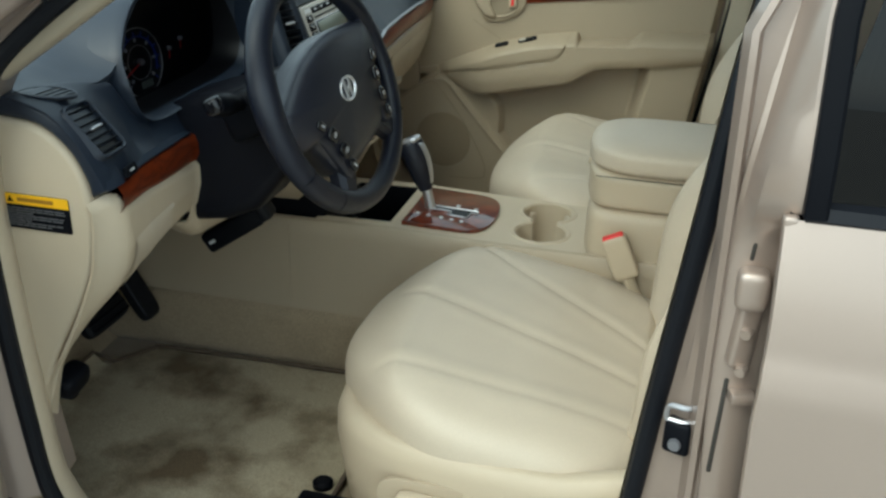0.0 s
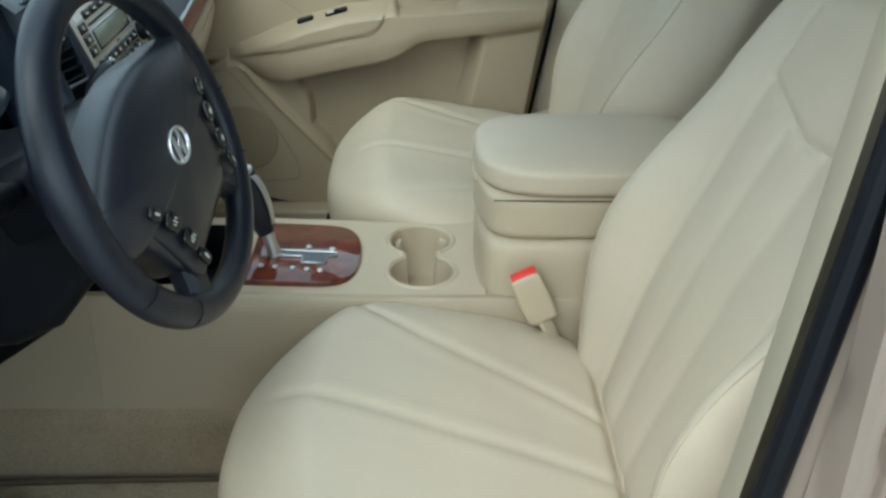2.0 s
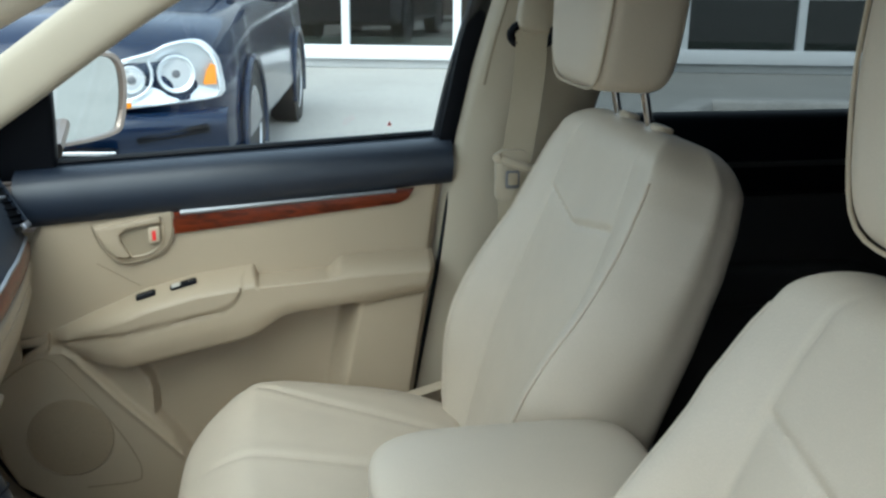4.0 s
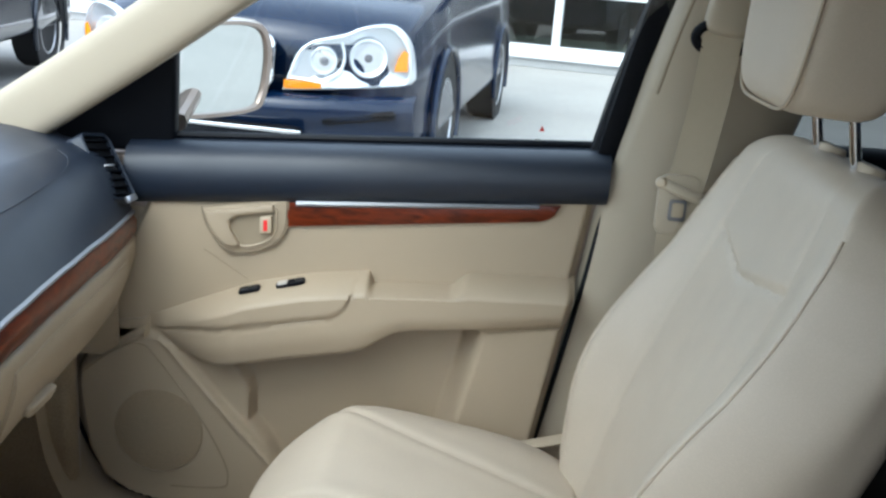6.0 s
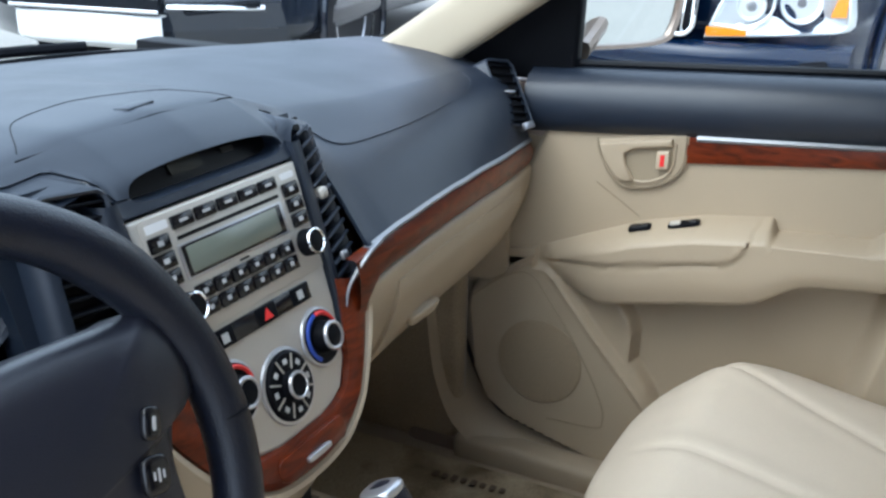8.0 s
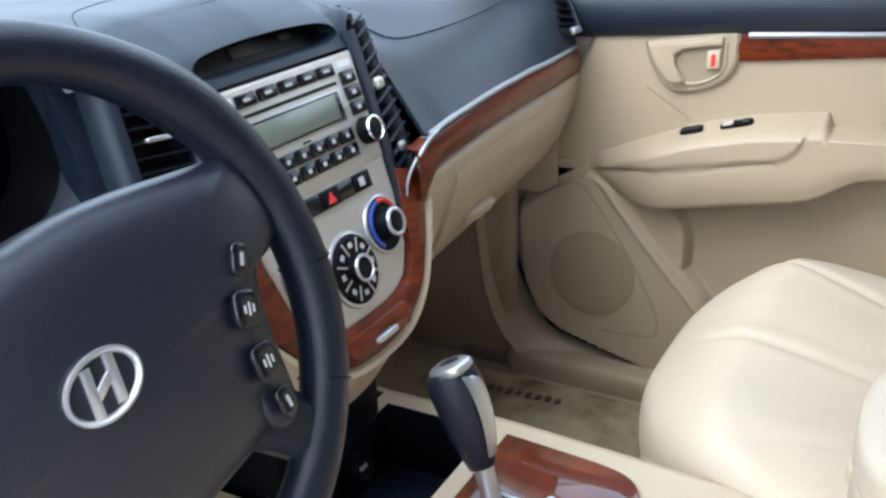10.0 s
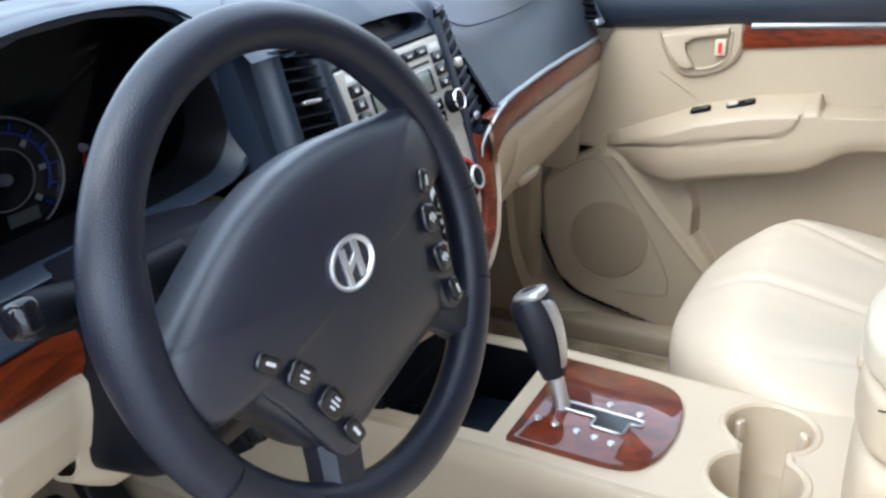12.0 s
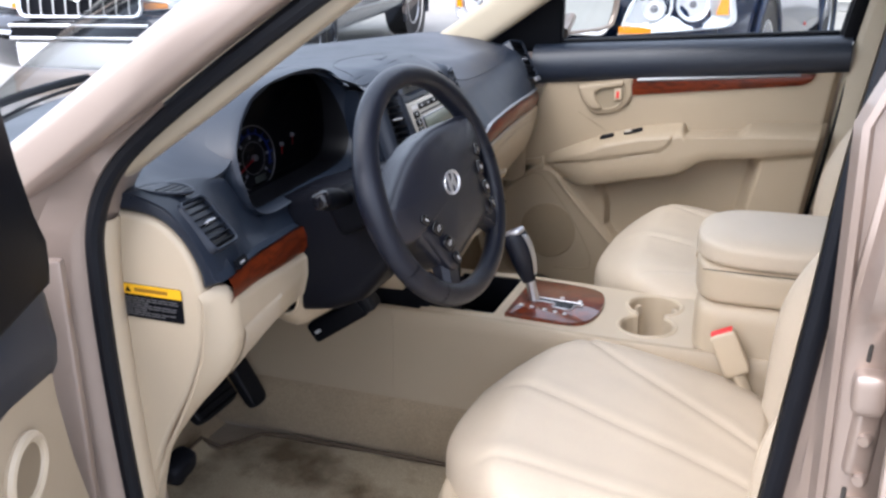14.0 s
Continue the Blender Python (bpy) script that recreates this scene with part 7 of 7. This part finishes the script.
shell = rings([[MM @ Vector((p[0] * f, p[1] * f, z)) for p in out_m] for f, z in ((0.90, -0.002), (0.93, 0.006), (1.0, 0.006), (1.05, -0.006), (1.04, -0.04), (0.9, -0.09), (0.6, -0.125), (0.1, -0.135))], caps=False)
part("housing", shell, PAINT, mir)
MIRROR = material("mirror_glass", (0.72, 0.74, 0.73), 0.015, metal=1.0)
part("mirror_glass", slab([(p[0] * 0.92, p[1] * 0.92) for p in out_m], 0.004, MM, 0), MIRROR, mir)
part("foot", tube([(0.02, 0.79, 1.115), (0.02, 0.87, 1.145)], 0.035, 12, flat=0.5), PAINT, mir)

# passenger side centre post, belt and guide
def inner_cover(path, name, label):
    rows = []
    for x, y, z in curve_through(path, 40):
        rows.append([(x - 0.018, y + 0.03, z), (x - 0.014, y + 0.008, z), (x - 0.004, y - 0.003, z), (x + 0.05, y - 0.014, z), (x + 0.14, y - 0.016, z), (x + 0.20, y - 0.006, z), (x + 0.215, y + 0.02, z)])
    return tagged(part("trim", sheet(rows, 0.004), PILLAR, angle=60), label, "pillar trim", kind="structure")


inner_cover([(0.612, 0.715, 0.47), (0.650, 0.712, 0.66), (0.694, 0.710, 0.90), (0.716, 0.705, 1.06), (0.745, 0.690, 1.20), (0.785, 0.640, 1.38), (0.83, 0.575, 1.56)], "trim", "beige inner cover of the centre post")
belt = thing("seat_belt", "beige seat belt on the passenger side post", "seat belt")
bp = curve_through([(0.815, 0.606, 1.345), (0.811, 0.610, 1.25), (0.799, 0.606, 1.16), (0.789, 0.600, 1.08), (0.795, 0.59, 0.85), (0.80, 0.58, 0.65)], 40)
part("webbing", sheet([[(p[0] - 0.025, p[1] - 0.002, p[2]), (p[0] + 0.025, p[1] - 0.010, p[2])] for p in bp], 0.0016), BELT, belt)
part("guide_loop", moved(tube([(0.034 * math.cos(a), 0.020 * math.sin(a), 0) for a in np.linspace(0, 2 * math.pi, 31)[:-1]], 0.007, 8, closed=True), facing((0.815, 0.604, 1.330), (-0.15, -1, -0.2))), BLACK, belt, "dark belt guide loop")
part("anchor_cover", moved(pillow(0.062, 0.034, 0.060, 4, 10), pose(0.822, 0.606, 1.362, 0, 8, 0)), PILLAR, belt)
part("tongue", moved(slab(rounded(0.056, 0.085, 0.014), 0.010, facing((0.786, 0.592, 1.103), (0, -1, 0)), 0.003), Matrix()), PILLAR, belt)
part("tongue_slot", moved(slab(rounded(0.024, 0.030, 0.004), 0.003, facing((0.786, 0.5865, 1.097), (0, -1, 0)), 0.001), Matrix()), GREY_TRIM, belt, "dull steel belt tongue")
part("tongue_plate", moved(slab(rounded(0.016, 0.020, 0.003), 0.002, facing((0.786, 0.5845, 1.098), (0, -1, 0)), 0.0005), Matrix()), BELT, belt)
part("tongue_bar", tube(curve_through([(0.760, 0.594, 1.134), (0.780, 0.586, 1.127), (0.806, 0.585, 1.118), (0.822, 0.592, 1.112)], 14), 0.0085, 10, flat=0.7), PILLAR, belt)
part("stop_button", moved(turned([(0, 0.006), (0.006, 0.005), (0.008, 0.002), (0.008, -0.004), (0, -0.004)], 16), facing((0.760, 0.590, 1.134), (-0.5, -1, 0))), PALE, belt)
part("adjuster_slot", tube(curve_through([(0.748, 0.648, 1.246), (0.762, 0.634, 1.32), (0.778, 0.610, 1.395)], 16), 0.0022, 6), SHADE, belt)

# rear right door behind the seat, its panel coloured dark for the shade there
rdoor = thing("rear_door", "rear door panel darkened for shade, with window behind the seat", "car door")
part("panel", box(0.95, 1.62, 0.70, 0.76, 0.45, 1.03, 0.02), SHADED_TRIM, rdoor)
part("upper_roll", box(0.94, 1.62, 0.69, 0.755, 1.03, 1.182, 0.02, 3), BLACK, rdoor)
part("trim_line", box(0.96, 1.60, 0.684, 0.692, 1.085, 1.095, 0.002), SHADED_TRIM, rdoor)
part("armrest", moved(pillow(0.5, 0.08, 0.08, 5, 8), pose(1.28, 0.69, 0.86)), SHADED_TRIM, rdoor)
part("outer_skin", box(0.76, 1.62, 0.79, 0.83, 0.42, 1.14, 0.02), PAINT, rdoor)
part("frame_post", tube(curve_through([(0.93, 0.755, 1.14), (0.955, 0.71, 1.30), (1.0, 0.62, 1.54)], 16), 0.02, 10), BLACK, rdoor)
rp = part("pane", sheet([[(x, 0.752 - 0.30 * (z - 1.1) ** 1.2, z) for x in np.linspace(0.93, 1.62, 5)] for z in (1.13, 1.25, 1.40, 1.55)]), TINTED, rdoor, "tinted window pane")

# ---------------------------------------------------------------- driver's door, open
DD = Matrix.Translation((-0.185, -0.865, 0)) @ Matrix.Rotation(radians(-66), 4, "Z")
ddoor = thing("driver_door", "open driver's door, blue-black top and cream panel", "car door")
rows = []
for z in np.linspace(0.47, 0.985, 44):
    x0 = along([(0.47, -0.01), (0.70, 0.012), (0.774, 0.034), (0.853, 0.063), (0.941, 0.083), (1.0, 0.085)], z)
    rest = smooth_step(0.75, 0.78, z) * smooth_step(0.86, 0.82, z)
    rows.append([(x, 0.083 - 0.03 * smooth_step(0.012, 0.0, x - x0) + 0.055 * rest * smooth_step(0.30, 0.42, x) - 0.012 * smooth_step(0.7, 0.6, z), z) for x in x0 + (0.86 - x0) * np.linspace(0, 1, 60) ** 1.6])
part("cream_panel", moved(sheet(rows, 0.004), DD), BEIGE, ddoor)
roll = []
for x in 0.068 + 0.79 * np.linspace(0, 1, 24) ** 2:
    e = smooth_step(0.066, 0.088, x)
    zb = 0.956 + 0.15 * (x - 0.08) if x < 0.25 else 0.9815
    roll.append([(x, 0.062 + d * (0.35 + 0.65 * e), z) for d, z in ((-0.02, zb), (0.016, zb), (0.026, zb + 0.020), (0.029, zb + 0.045), (0.024, 1.050), (0.010, 1.082), (-0.02, 1.100))])
part("upper_roll", moved(rings(roll), DD), NAVY, ddoor, "blue-black padded door top")
cup = DD @ Matrix(((1, 0, 0, 0.205), (0, 0, 1, 0.084), (0, 1, 0, 0.915), (0, 0, 0, 1)))
# flat disc; the shade of the hollow is put into its darker beige
pull = part("pull_cup", slab([(p[0], p[1]) for p in circle(0.040, 32, 0.030)], 0.004, cup @ pose(0, 0, 0.003), 0), material("shaded_beige_cup", (0.22, 0.17, 0.11), 0.6, grain=0.05, stain=0.1), ddoor, "beige pull cup, its hollow shaded by colour")
part("cup_rim", moved(tube([(0.042 * math.cos(a), 0.032 * math.sin(a), 0.003) for a in np.linspace(0, 2 * math.pi, 41)[:-1]], 0.006, 8, closed=True), cup), PALE, pull)
part("outer_skin", moved(box(-0.02, 0.90, -0.03, 0.0, 0.40, 1.09, 0.015), DD), PAINT, ddoor)
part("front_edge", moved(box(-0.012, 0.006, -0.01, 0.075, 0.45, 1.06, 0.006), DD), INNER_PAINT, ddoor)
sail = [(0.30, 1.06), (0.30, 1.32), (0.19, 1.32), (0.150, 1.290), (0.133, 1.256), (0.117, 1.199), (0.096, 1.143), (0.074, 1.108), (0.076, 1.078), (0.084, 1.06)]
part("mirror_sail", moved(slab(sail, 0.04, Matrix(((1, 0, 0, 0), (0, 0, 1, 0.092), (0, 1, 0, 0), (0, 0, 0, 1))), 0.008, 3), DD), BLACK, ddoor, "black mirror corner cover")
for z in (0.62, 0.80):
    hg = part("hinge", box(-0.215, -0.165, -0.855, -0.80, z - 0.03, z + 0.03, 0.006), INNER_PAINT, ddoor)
    part("pin", tube([(-0.185, -0.858, z - 0.035), (-0.185, -0.858, z + 0.035)], 0.008, 10), INNER_PAINT, hg)
    part("bolt", moved(turned([(0, 0.006), (0.007, 0.006), (0.008, 0), (0, 0)], 6), facing((-0.164, -0.826, z), (1, 0, 0))), BRIGHT, hg)

# ---------------------------------------------------------------- parked cars
def road_wheel(parent, centre, axis, r=0.365, w=0.24):
    m = facing(centre, axis)
    tyre = part("wheel", moved(turned([(r * 0.66, w * 0.42), (r * 0.80, w * 0.5), (r * 0.94, w * 0.48), (r, w * 0.36), (r, -w * 0.36), (r * 0.94, -w * 0.5), (r * 0.6, -w * 0.5)], 44), m), TYRE, parent, "black tyre on an alloy rim")
    part("rim", moved(turned([(r * 0.60, w * 0.10), (r * 0.62, w * 0.40), (r * 0.66, w * 0.46), (r * 0.69, w * 0.44), (r * 0.69, w * 0.2)], 44), m), ALLOY, tyre)
    part("hub", moved(turned([(0, w * 0.40), (r * 0.14, w * 0.39), (r * 0.18, w * 0.33), (r * 0.18, 0.0), (0, 0)], 24), m), ALLOY, tyre)
    part("brake_disc", moved(turned([(0, w * 0.10), (r * 0.5, w * 0.10), (r * 0.5, 0.0), (0, 0)], 30), m), BLACK, tyre)
    for k in range(6):
        part("rim_spoke", moved(box(r * 0.10, r * 0.64, -r * 0.055, r * 0.055, w * 0.20, w * 0.37, 0.008), m @ Matrix.Rotation(radians(60 * k), 4, "Z")), ALLOY, tyre)
    return tyre


def suv(name, label, paint, m, skid=False):
    """A tall estate car; local x across (its left is +x as it faces -y), nose at y = 0, length along +y."""
    car = thing(name, label, "car")
    # lower body: lofted along its length
    st = [(0.00, 0.72, 0.44, 0.80), (0.04, 0.80, 0.36, 0.885), (0.12, 0.87, 0.30, 0.955), (0.35, 0.92, 0.28, 1.02), (0.8, 0.945, 0.28, 1.08), (1.25, 0.95, 0.30, 1.13), (2.4, 0.95, 0.30, 1.16), (3.6, 0.95, 0.30, 1.18), (4.5, 0.93, 0.32, 1.16), (4.75, 0.85, 0.40, 1.05)]
    loops = []
    for y, hw, zb, zt in st:
        prof = [(-hw * 0.86, zb), (-hw, zb + 0.06), (-hw * 1.0, zb + 0.22), (-hw * 0.99, (zb + zt) / 2 + 0.05), (-hw * 0.955, zt - 0.12), (-hw * 0.88, zt - 0.03), (-hw * 0.62, zt + 0.01), (-hw * 0.3, zt + 0.035), (0, zt + 0.045)]
        prof = prof + [(-a, b) for a, b in prof[-2::-1]]
        dense = curve_through([(a, 0, b) for a, b in prof], 49)
        bow = lambda a: 0.30 * (abs(a) / 0.95) ** 2.6 * max(0, 1 - y / 1.0)
        loops.append([(p[0], y + bow(p[0]), p[2]) for p in dense])
    part("body", moved(rings(loops), m), paint, car, angle=50)
    # cabin
    gl = []
    for y, hw, z in ((1.22, 0.78, 1.10), (1.5, 0.74, 1.32), (1.9, 0.66, 1.62), (2.3, 0.64, 1.70), (3.6, 0.64, 1.72), (4.35, 0.62, 1.62), (4.65, 0.70, 1.15)):
        gl.append([(-hw - 0.10 * (z - 1.1 > 0.1) * (1.72 - z) - (0.12 if z > 1.2 else 0.06), y, 1.06), (-hw, y, z - 0.05), (-hw * 0.85, y, z), (0, y, z + 0.03), (hw * 0.85, y, z), (hw, y, z - 0.05), (hw + (0.12 if z > 1.2 else 0.06), y, 1.06)])
    part("cabin", moved(rings(gl), m), GLOSS_BLACK, car, "dark glass cabin", angle=40)
    part("roof", moved(sheet([[(x, y, z + 0.035 - 0.05 * (x / 0.66) ** 4) for x in np.linspace(-0.66, 0.66, 11)] for y, z in ((1.88, 1.60), (2.3, 1.70), (3.6, 1.72), (4.4, 1.62))], 0.02), m), paint, car)
    for s in (-1, 1):
        part("windscreen_pillar", moved(tube([(s * 0.80, 1.22, 1.09), (s * 0.74, 1.55, 1.37), (s * 0.665, 1.95, 1.66)], 0.035, 8), m), paint, car)
        for y in (2.45, 3.4):
            part("side_pillar", moved(tube([(s * 0.86, y, 1.12), (s * 0.66, y + 0.02, 1.68)], 0.04, 8), m), paint, car)
        for y in (1.03, 3.82):
            road_wheel(car, m @ Vector((s * 0.84, y, 0.365)), m.to_3x3() @ Vector((s, 0, 0)))
            arch = [(s * 0.955, y + 0.43 * math.cos(a), 0.365 + 0.43 * math.sin(a)) for a in np.linspace(-0.35, math.pi + 0.35, 30)]
            part("wheel_arch", moved(tube(arch, 0.022, 8), m), paint, car)
            part("arch_liner", moved(rings([[(s * 0.952, y + rr * math.cos(a), 0.365 + rr * math.sin(a)) for a in np.linspace(0, 2 * math.pi, 33)[:-1]] for rr in (0.415, 0.30)], caps=False), m), RUBBER, car)
        # headlight: clear lens with two reflectors and amber corner
        hp = [(0.295, 0.612), (0.325, 0.70), (0.367, 0.80), (0.424, 0.852), (0.514, 0.880), (0.589, 0.900), (0.652, 0.933), (0.75, 0.952), (0.813, 0.937), (0.868, 0.868), (0.890, 0.77), (0.888, 0.67), (0.777, 0.648), (0.62, 0.636), (0.44, 0.622)]
        hp = [(p[0], p[1]) for p in curve_through([(*p, 0) for p in hp + hp[:1]], 40)[:-1]]
        yl = lambda a: -0.02 + 0.30 * (abs(a) / 0.95) ** 2.6
        lamp = part("headlight", moved(rings([[(s * p[0], yl(p[0]) + d, p[1]) for p in [(0.63 + (q[0] - 0.63) * f, 0.78 + (q[1] - 0.78) * f) for q in hp]] for f, d in ((1.03, 0.06), (1.0, 0.0), (0.96, -0.004), (0.92, 0.03), (0.02, 0.07))], caps=False), m), LAMP_WHITE, car, "clear headlight with bright reflectors")
        for cx, cz, r, lens in ((0.487, 0.765, 0.066, 0.62), (0.695, 0.787, 0.092, 0.36)):
            hmm = m @ facing((s * cx, yl(cx) + 0.010, cz), (s * (0.16 if cx < 0.6 else 0.42), -1, 0))
            rf = part("reflector", moved(turned([(r * 1.05, -0.010), (r * 1.03, 0.004), (r * 0.97, 0.005), (r * 0.85, -0.006), (r * 0.66, -0.018), (r * lens, -0.024), (0.0, -0.026)], 36), hmm), LAMP_WHITE, lamp)
            part("bulb_lens", moved(pillow(r * lens * 1.9, r * lens * 1.9, 0.030, 2.2, 10), hmm @ pose(0, 0, -0.022)), SILVER if cx < 0.6 else GREY_TRIM, rf)
            if cx < 0.6:
                part("projector", moved(turned([(0.0, 0.010), (r * 0.20, 0.008), (r * 0.32, 0.0), (r * 0.34, -0.02), (0, -0.02)], 20), hmm @ pose(0.004, 0, -0.006)), GREY_TRIM, rf)
        part("lamp_divider", moved(tube(curve_through([(s * a, yl(a) + 0.004, z) for a, z in ((0.33, 0.675), (0.46, 0.668), (0.53, 0.690), (0.575, 0.735), (0.585, 0.80), (0.57, 0.86))], 24), 0.008, 8), m), LAMP_WHITE, lamp)
        part("indicator", moved(sheet([[(s * (a + 0.25 * (z - 0.78) * (a - 0.87)), yl(a) - 0.004, z) for z in np.linspace(z0, z1, 5)] for a, z0, z1 in ((0.818, 0.728, 0.745), (0.835, 0.728, 0.800), (0.855, 0.728, 0.835), (0.876, 0.728, 0.822))], 0.006), m), AMBER, lamp, "amber corner lamp")
        part("indicator", moved(sheet([[(s * a, yl(a) - 0.006, z) for z in np.linspace(z0, z1, 3)] for a, z0, z1 in ((0.304, 0.620, 0.664), (0.36, 0.622, 0.664), (0.43, 0.626, 0.660), (0.485, 0.630, 0.655))], 0.006), m), AMBER, lamp, "amber indicator strip")
        part("lamp_cover", moved(rings([[(s * (0.63 + (q[0] - 0.63) * f), yl(q[0]) - d, 0.78 + (q[1] - 0.78) * f) for q in hp] for f, d in ((1.0, 0.004), (0.8, 0.022), (0.4, 0.026), (0.02, 0.027))], caps=False), m), LAMP_GLASS, lamp).visible_shadow = False
        FOG = m @ facing((s * 0.68, yl(0.68) - 0.058, 0.497), (s * 0.42, -1, 0)) @ Matrix.Rotation(radians(s * 6), 4, "Z")
        fog = part("fog_grille", slab(rounded(0.37, 0.045, 0.018), 0.02, FOG, 0.004), BLACK, car)
        for z in (-0.010, 0.010):
            part("fog_slat", moved(box(-0.17, 0.17, z - 0.003, z + 0.003, 0.0, 0.012, 0.002), FOG), RUBBER, fog)
        mirror = part("side_mirror", moved(pillow(0.22, 0.13, 0.15, 3.5, 8), m @ pose(s * 1.05, 1.62, 1.16)), paint, car)
    # bumper ledge and grille
    led = []
    for a in np.linspace(-0.92, 0.92, 30):
        y = -0.06 + 0.32 * (abs(a) / 0.95) ** 2.6
        led.append([(a, y + 0.10, 0.60), (a, y + 0.01, 0.595), (a, y - 0.03, 0.56), (a, y - 0.035, 0.50), (a, y - 0.01, 0.46), (a, y + 0.02, 0.38), (a, y + 0.05, 0.30), (a, y + 0.15, 0.26)])
    part("bumper", moved(sheet(led), m), paint, car, angle=50)
    zl = 0.512 if skid else 0.39
    gw, gh, gz = (0.74, 0.28, 0.735) if skid else (0.50, 0.24, 0.75)
    lower = part("lower_grille", moved(slab(rounded(0.85, 0.11, 0.03), 0.05, facing((0, -0.100, zl), (0, -1, 0)), 0.006), m), BLACK, car)
    for z in (zl - 0.035, zl + 0.035):
        part("chrome_bar", moved(box(-0.43, 0.43, -0.115, -0.098, z - 0.010, z + 0.010, 0.005), m), CHROME, lower, "bright bar")
    GM = facing((0, -0.055, gz), (0, -1, 0.12))
    gr_ = part("grille", moved(slab(rounded(gw, gh, 0.05), 0.05, GM, 0.008), m), BLACK, car)
    part("grille_surround", moved(tube([GM @ Vector((p[0], p[1], 0)) for p in rounded(gw + 0.01, gh + 0.01, 0.055)], 0.014, 8, closed=True), m), CHROME, gr_, "chrome grille surround")
    for k in range(9):
        part("grille_bar", moved(box(-0.006, 0.006, 0.01 - gh / 2, gh / 2 - 0.01, 0.0, 0.012, 0.003), m @ GM @ pose((k - 4) * gw * 0.104, 0, 0)), CHROME, gr_)
    part("grille_sash", moved(tube([(-gw * 0.44, 0.09 - gh, 0.03), (gw * 0.44, gh - 0.09, 0.03)] if not skid else [(-gw * 0.47, 0.0, 0.02), (gw * 0.47, 0.0, 0.02)], 0.014, 8), m @ GM), CHROME, gr_)
    part("badge", moved(tube([(0.055 * math.cos(a), 0.055 * math.sin(a), 0.028) for a in np.linspace(0, 2 * math.pi, 31)[:-1]], 0.010, 8, closed=True), m @ GM), CHROME, gr_)
    if skid:
        sk = part("skid_plate", moved(sheet([[(a, -0.09 + 0.25 * (abs(a) / 0.95) ** 2.6 + dy, z) for dy, z in ((0.10, 0.455), (0.0, 0.460), (-0.016, 0.448), (-0.016, 0.335), (0.0, 0.312), (0.12, 0.27))] for a in np.linspace(-0.42, 0.42, 20)], 0.01), m), FRAME_WHITE, car, "pale silver skid plate")
        for s in (-1, 1):
            part("chrome_strip", moved(tube([(s * a, -0.105 + 0.32 * (a / 0.95) ** 2.6, 0.500) for a in np.linspace(0.45, 0.86, 12)], 0.016, 8, flat=0.5), m), CHROME, car, "chrome bumper strip")
    return car


suv_blue = suv("parked_suv", "dark blue SUV parked nose in, headlights off", SUV_BLUE, pose(-0.736, 3.952, GROUND, 0, 0, -7.1) @ Matrix.Scale(0.97, 4))
suv_dark = suv("parked_suv", "blue-black SUV with chrome grille parked ahead", SUV_BLACK, pose(-3.80, 3.48, GROUND, 0, 0, 9.0) @ Matrix.Scale(1.15, 4), skid=True)

# ---------------------------------------------------------------- building front
MULLION = 0.40
bld = thing("showroom_building", "glass-fronted showroom with white window frames", "building")
BM = pose(1.0, 12.0, GROUND, 0, 0, -14)
part("base_wall", moved(box(-10, 22, 0.0, 0.3, 0.0, 0.10, 0.01), BM), WALL, bld)
part("upper_wall", moved(box(-10, 22, 0.0, 0.3, 3.1, 5.0, 0.01), BM), WALL, bld)
part("interior_wall", moved(box(-10, 22, 5.0, 5.2, 0, 5, 0), BM), SHADED_TRIM, bld)
part("interior_floor", moved(box(-10, 22, 0.3, 5.0, 0.02, 0.05, 0), BM), CURB, bld)
part("sill", moved(box(-10, 22, -0.10, 0.05, 0.12, 0.29, 0.01), BM), FRAME_WHITE, bld)
part("head", moved(box(-10, 22, -0.04, 0.08, 3.0, 3.15, 0.01), BM), FRAME_WHITE, bld)
for i in range(20):
    x = MULLION + (i - 6) * 1.44
    part("window", moved(box(x + 0.05, x + 1.39, 0.02, 0.03, 0.25, 3.05, 0), BM), SHOW_GLASS, bld)
    part("mullion", moved(box(x - 0.05, x + 0.05, -0.06, 0.08, 0.25, 3.05, 0.008), BM), FRAME_WHITE, bld)
part("transom", moved(box(-10, 22, -0.05, 0.07, 0.92, 0.98, 0.006), BM), FRAME_WHITE, bld)
kerb = tagged(part("kerb", join(moved(box(0, 1.8, 0, 0.22, 0, 0.15, 0.04, 3), pose(3.25, 5.85, GROUND, 0, 0, 52)), moved(box(0, 7, -0.11, 0.11, 0, 0.15, 0.04, 3), pose(4.3, 7.3, GROUND, 0, 0, -12))), CURB), "worn pale concrete kerb island", "kerb", kind="structure")
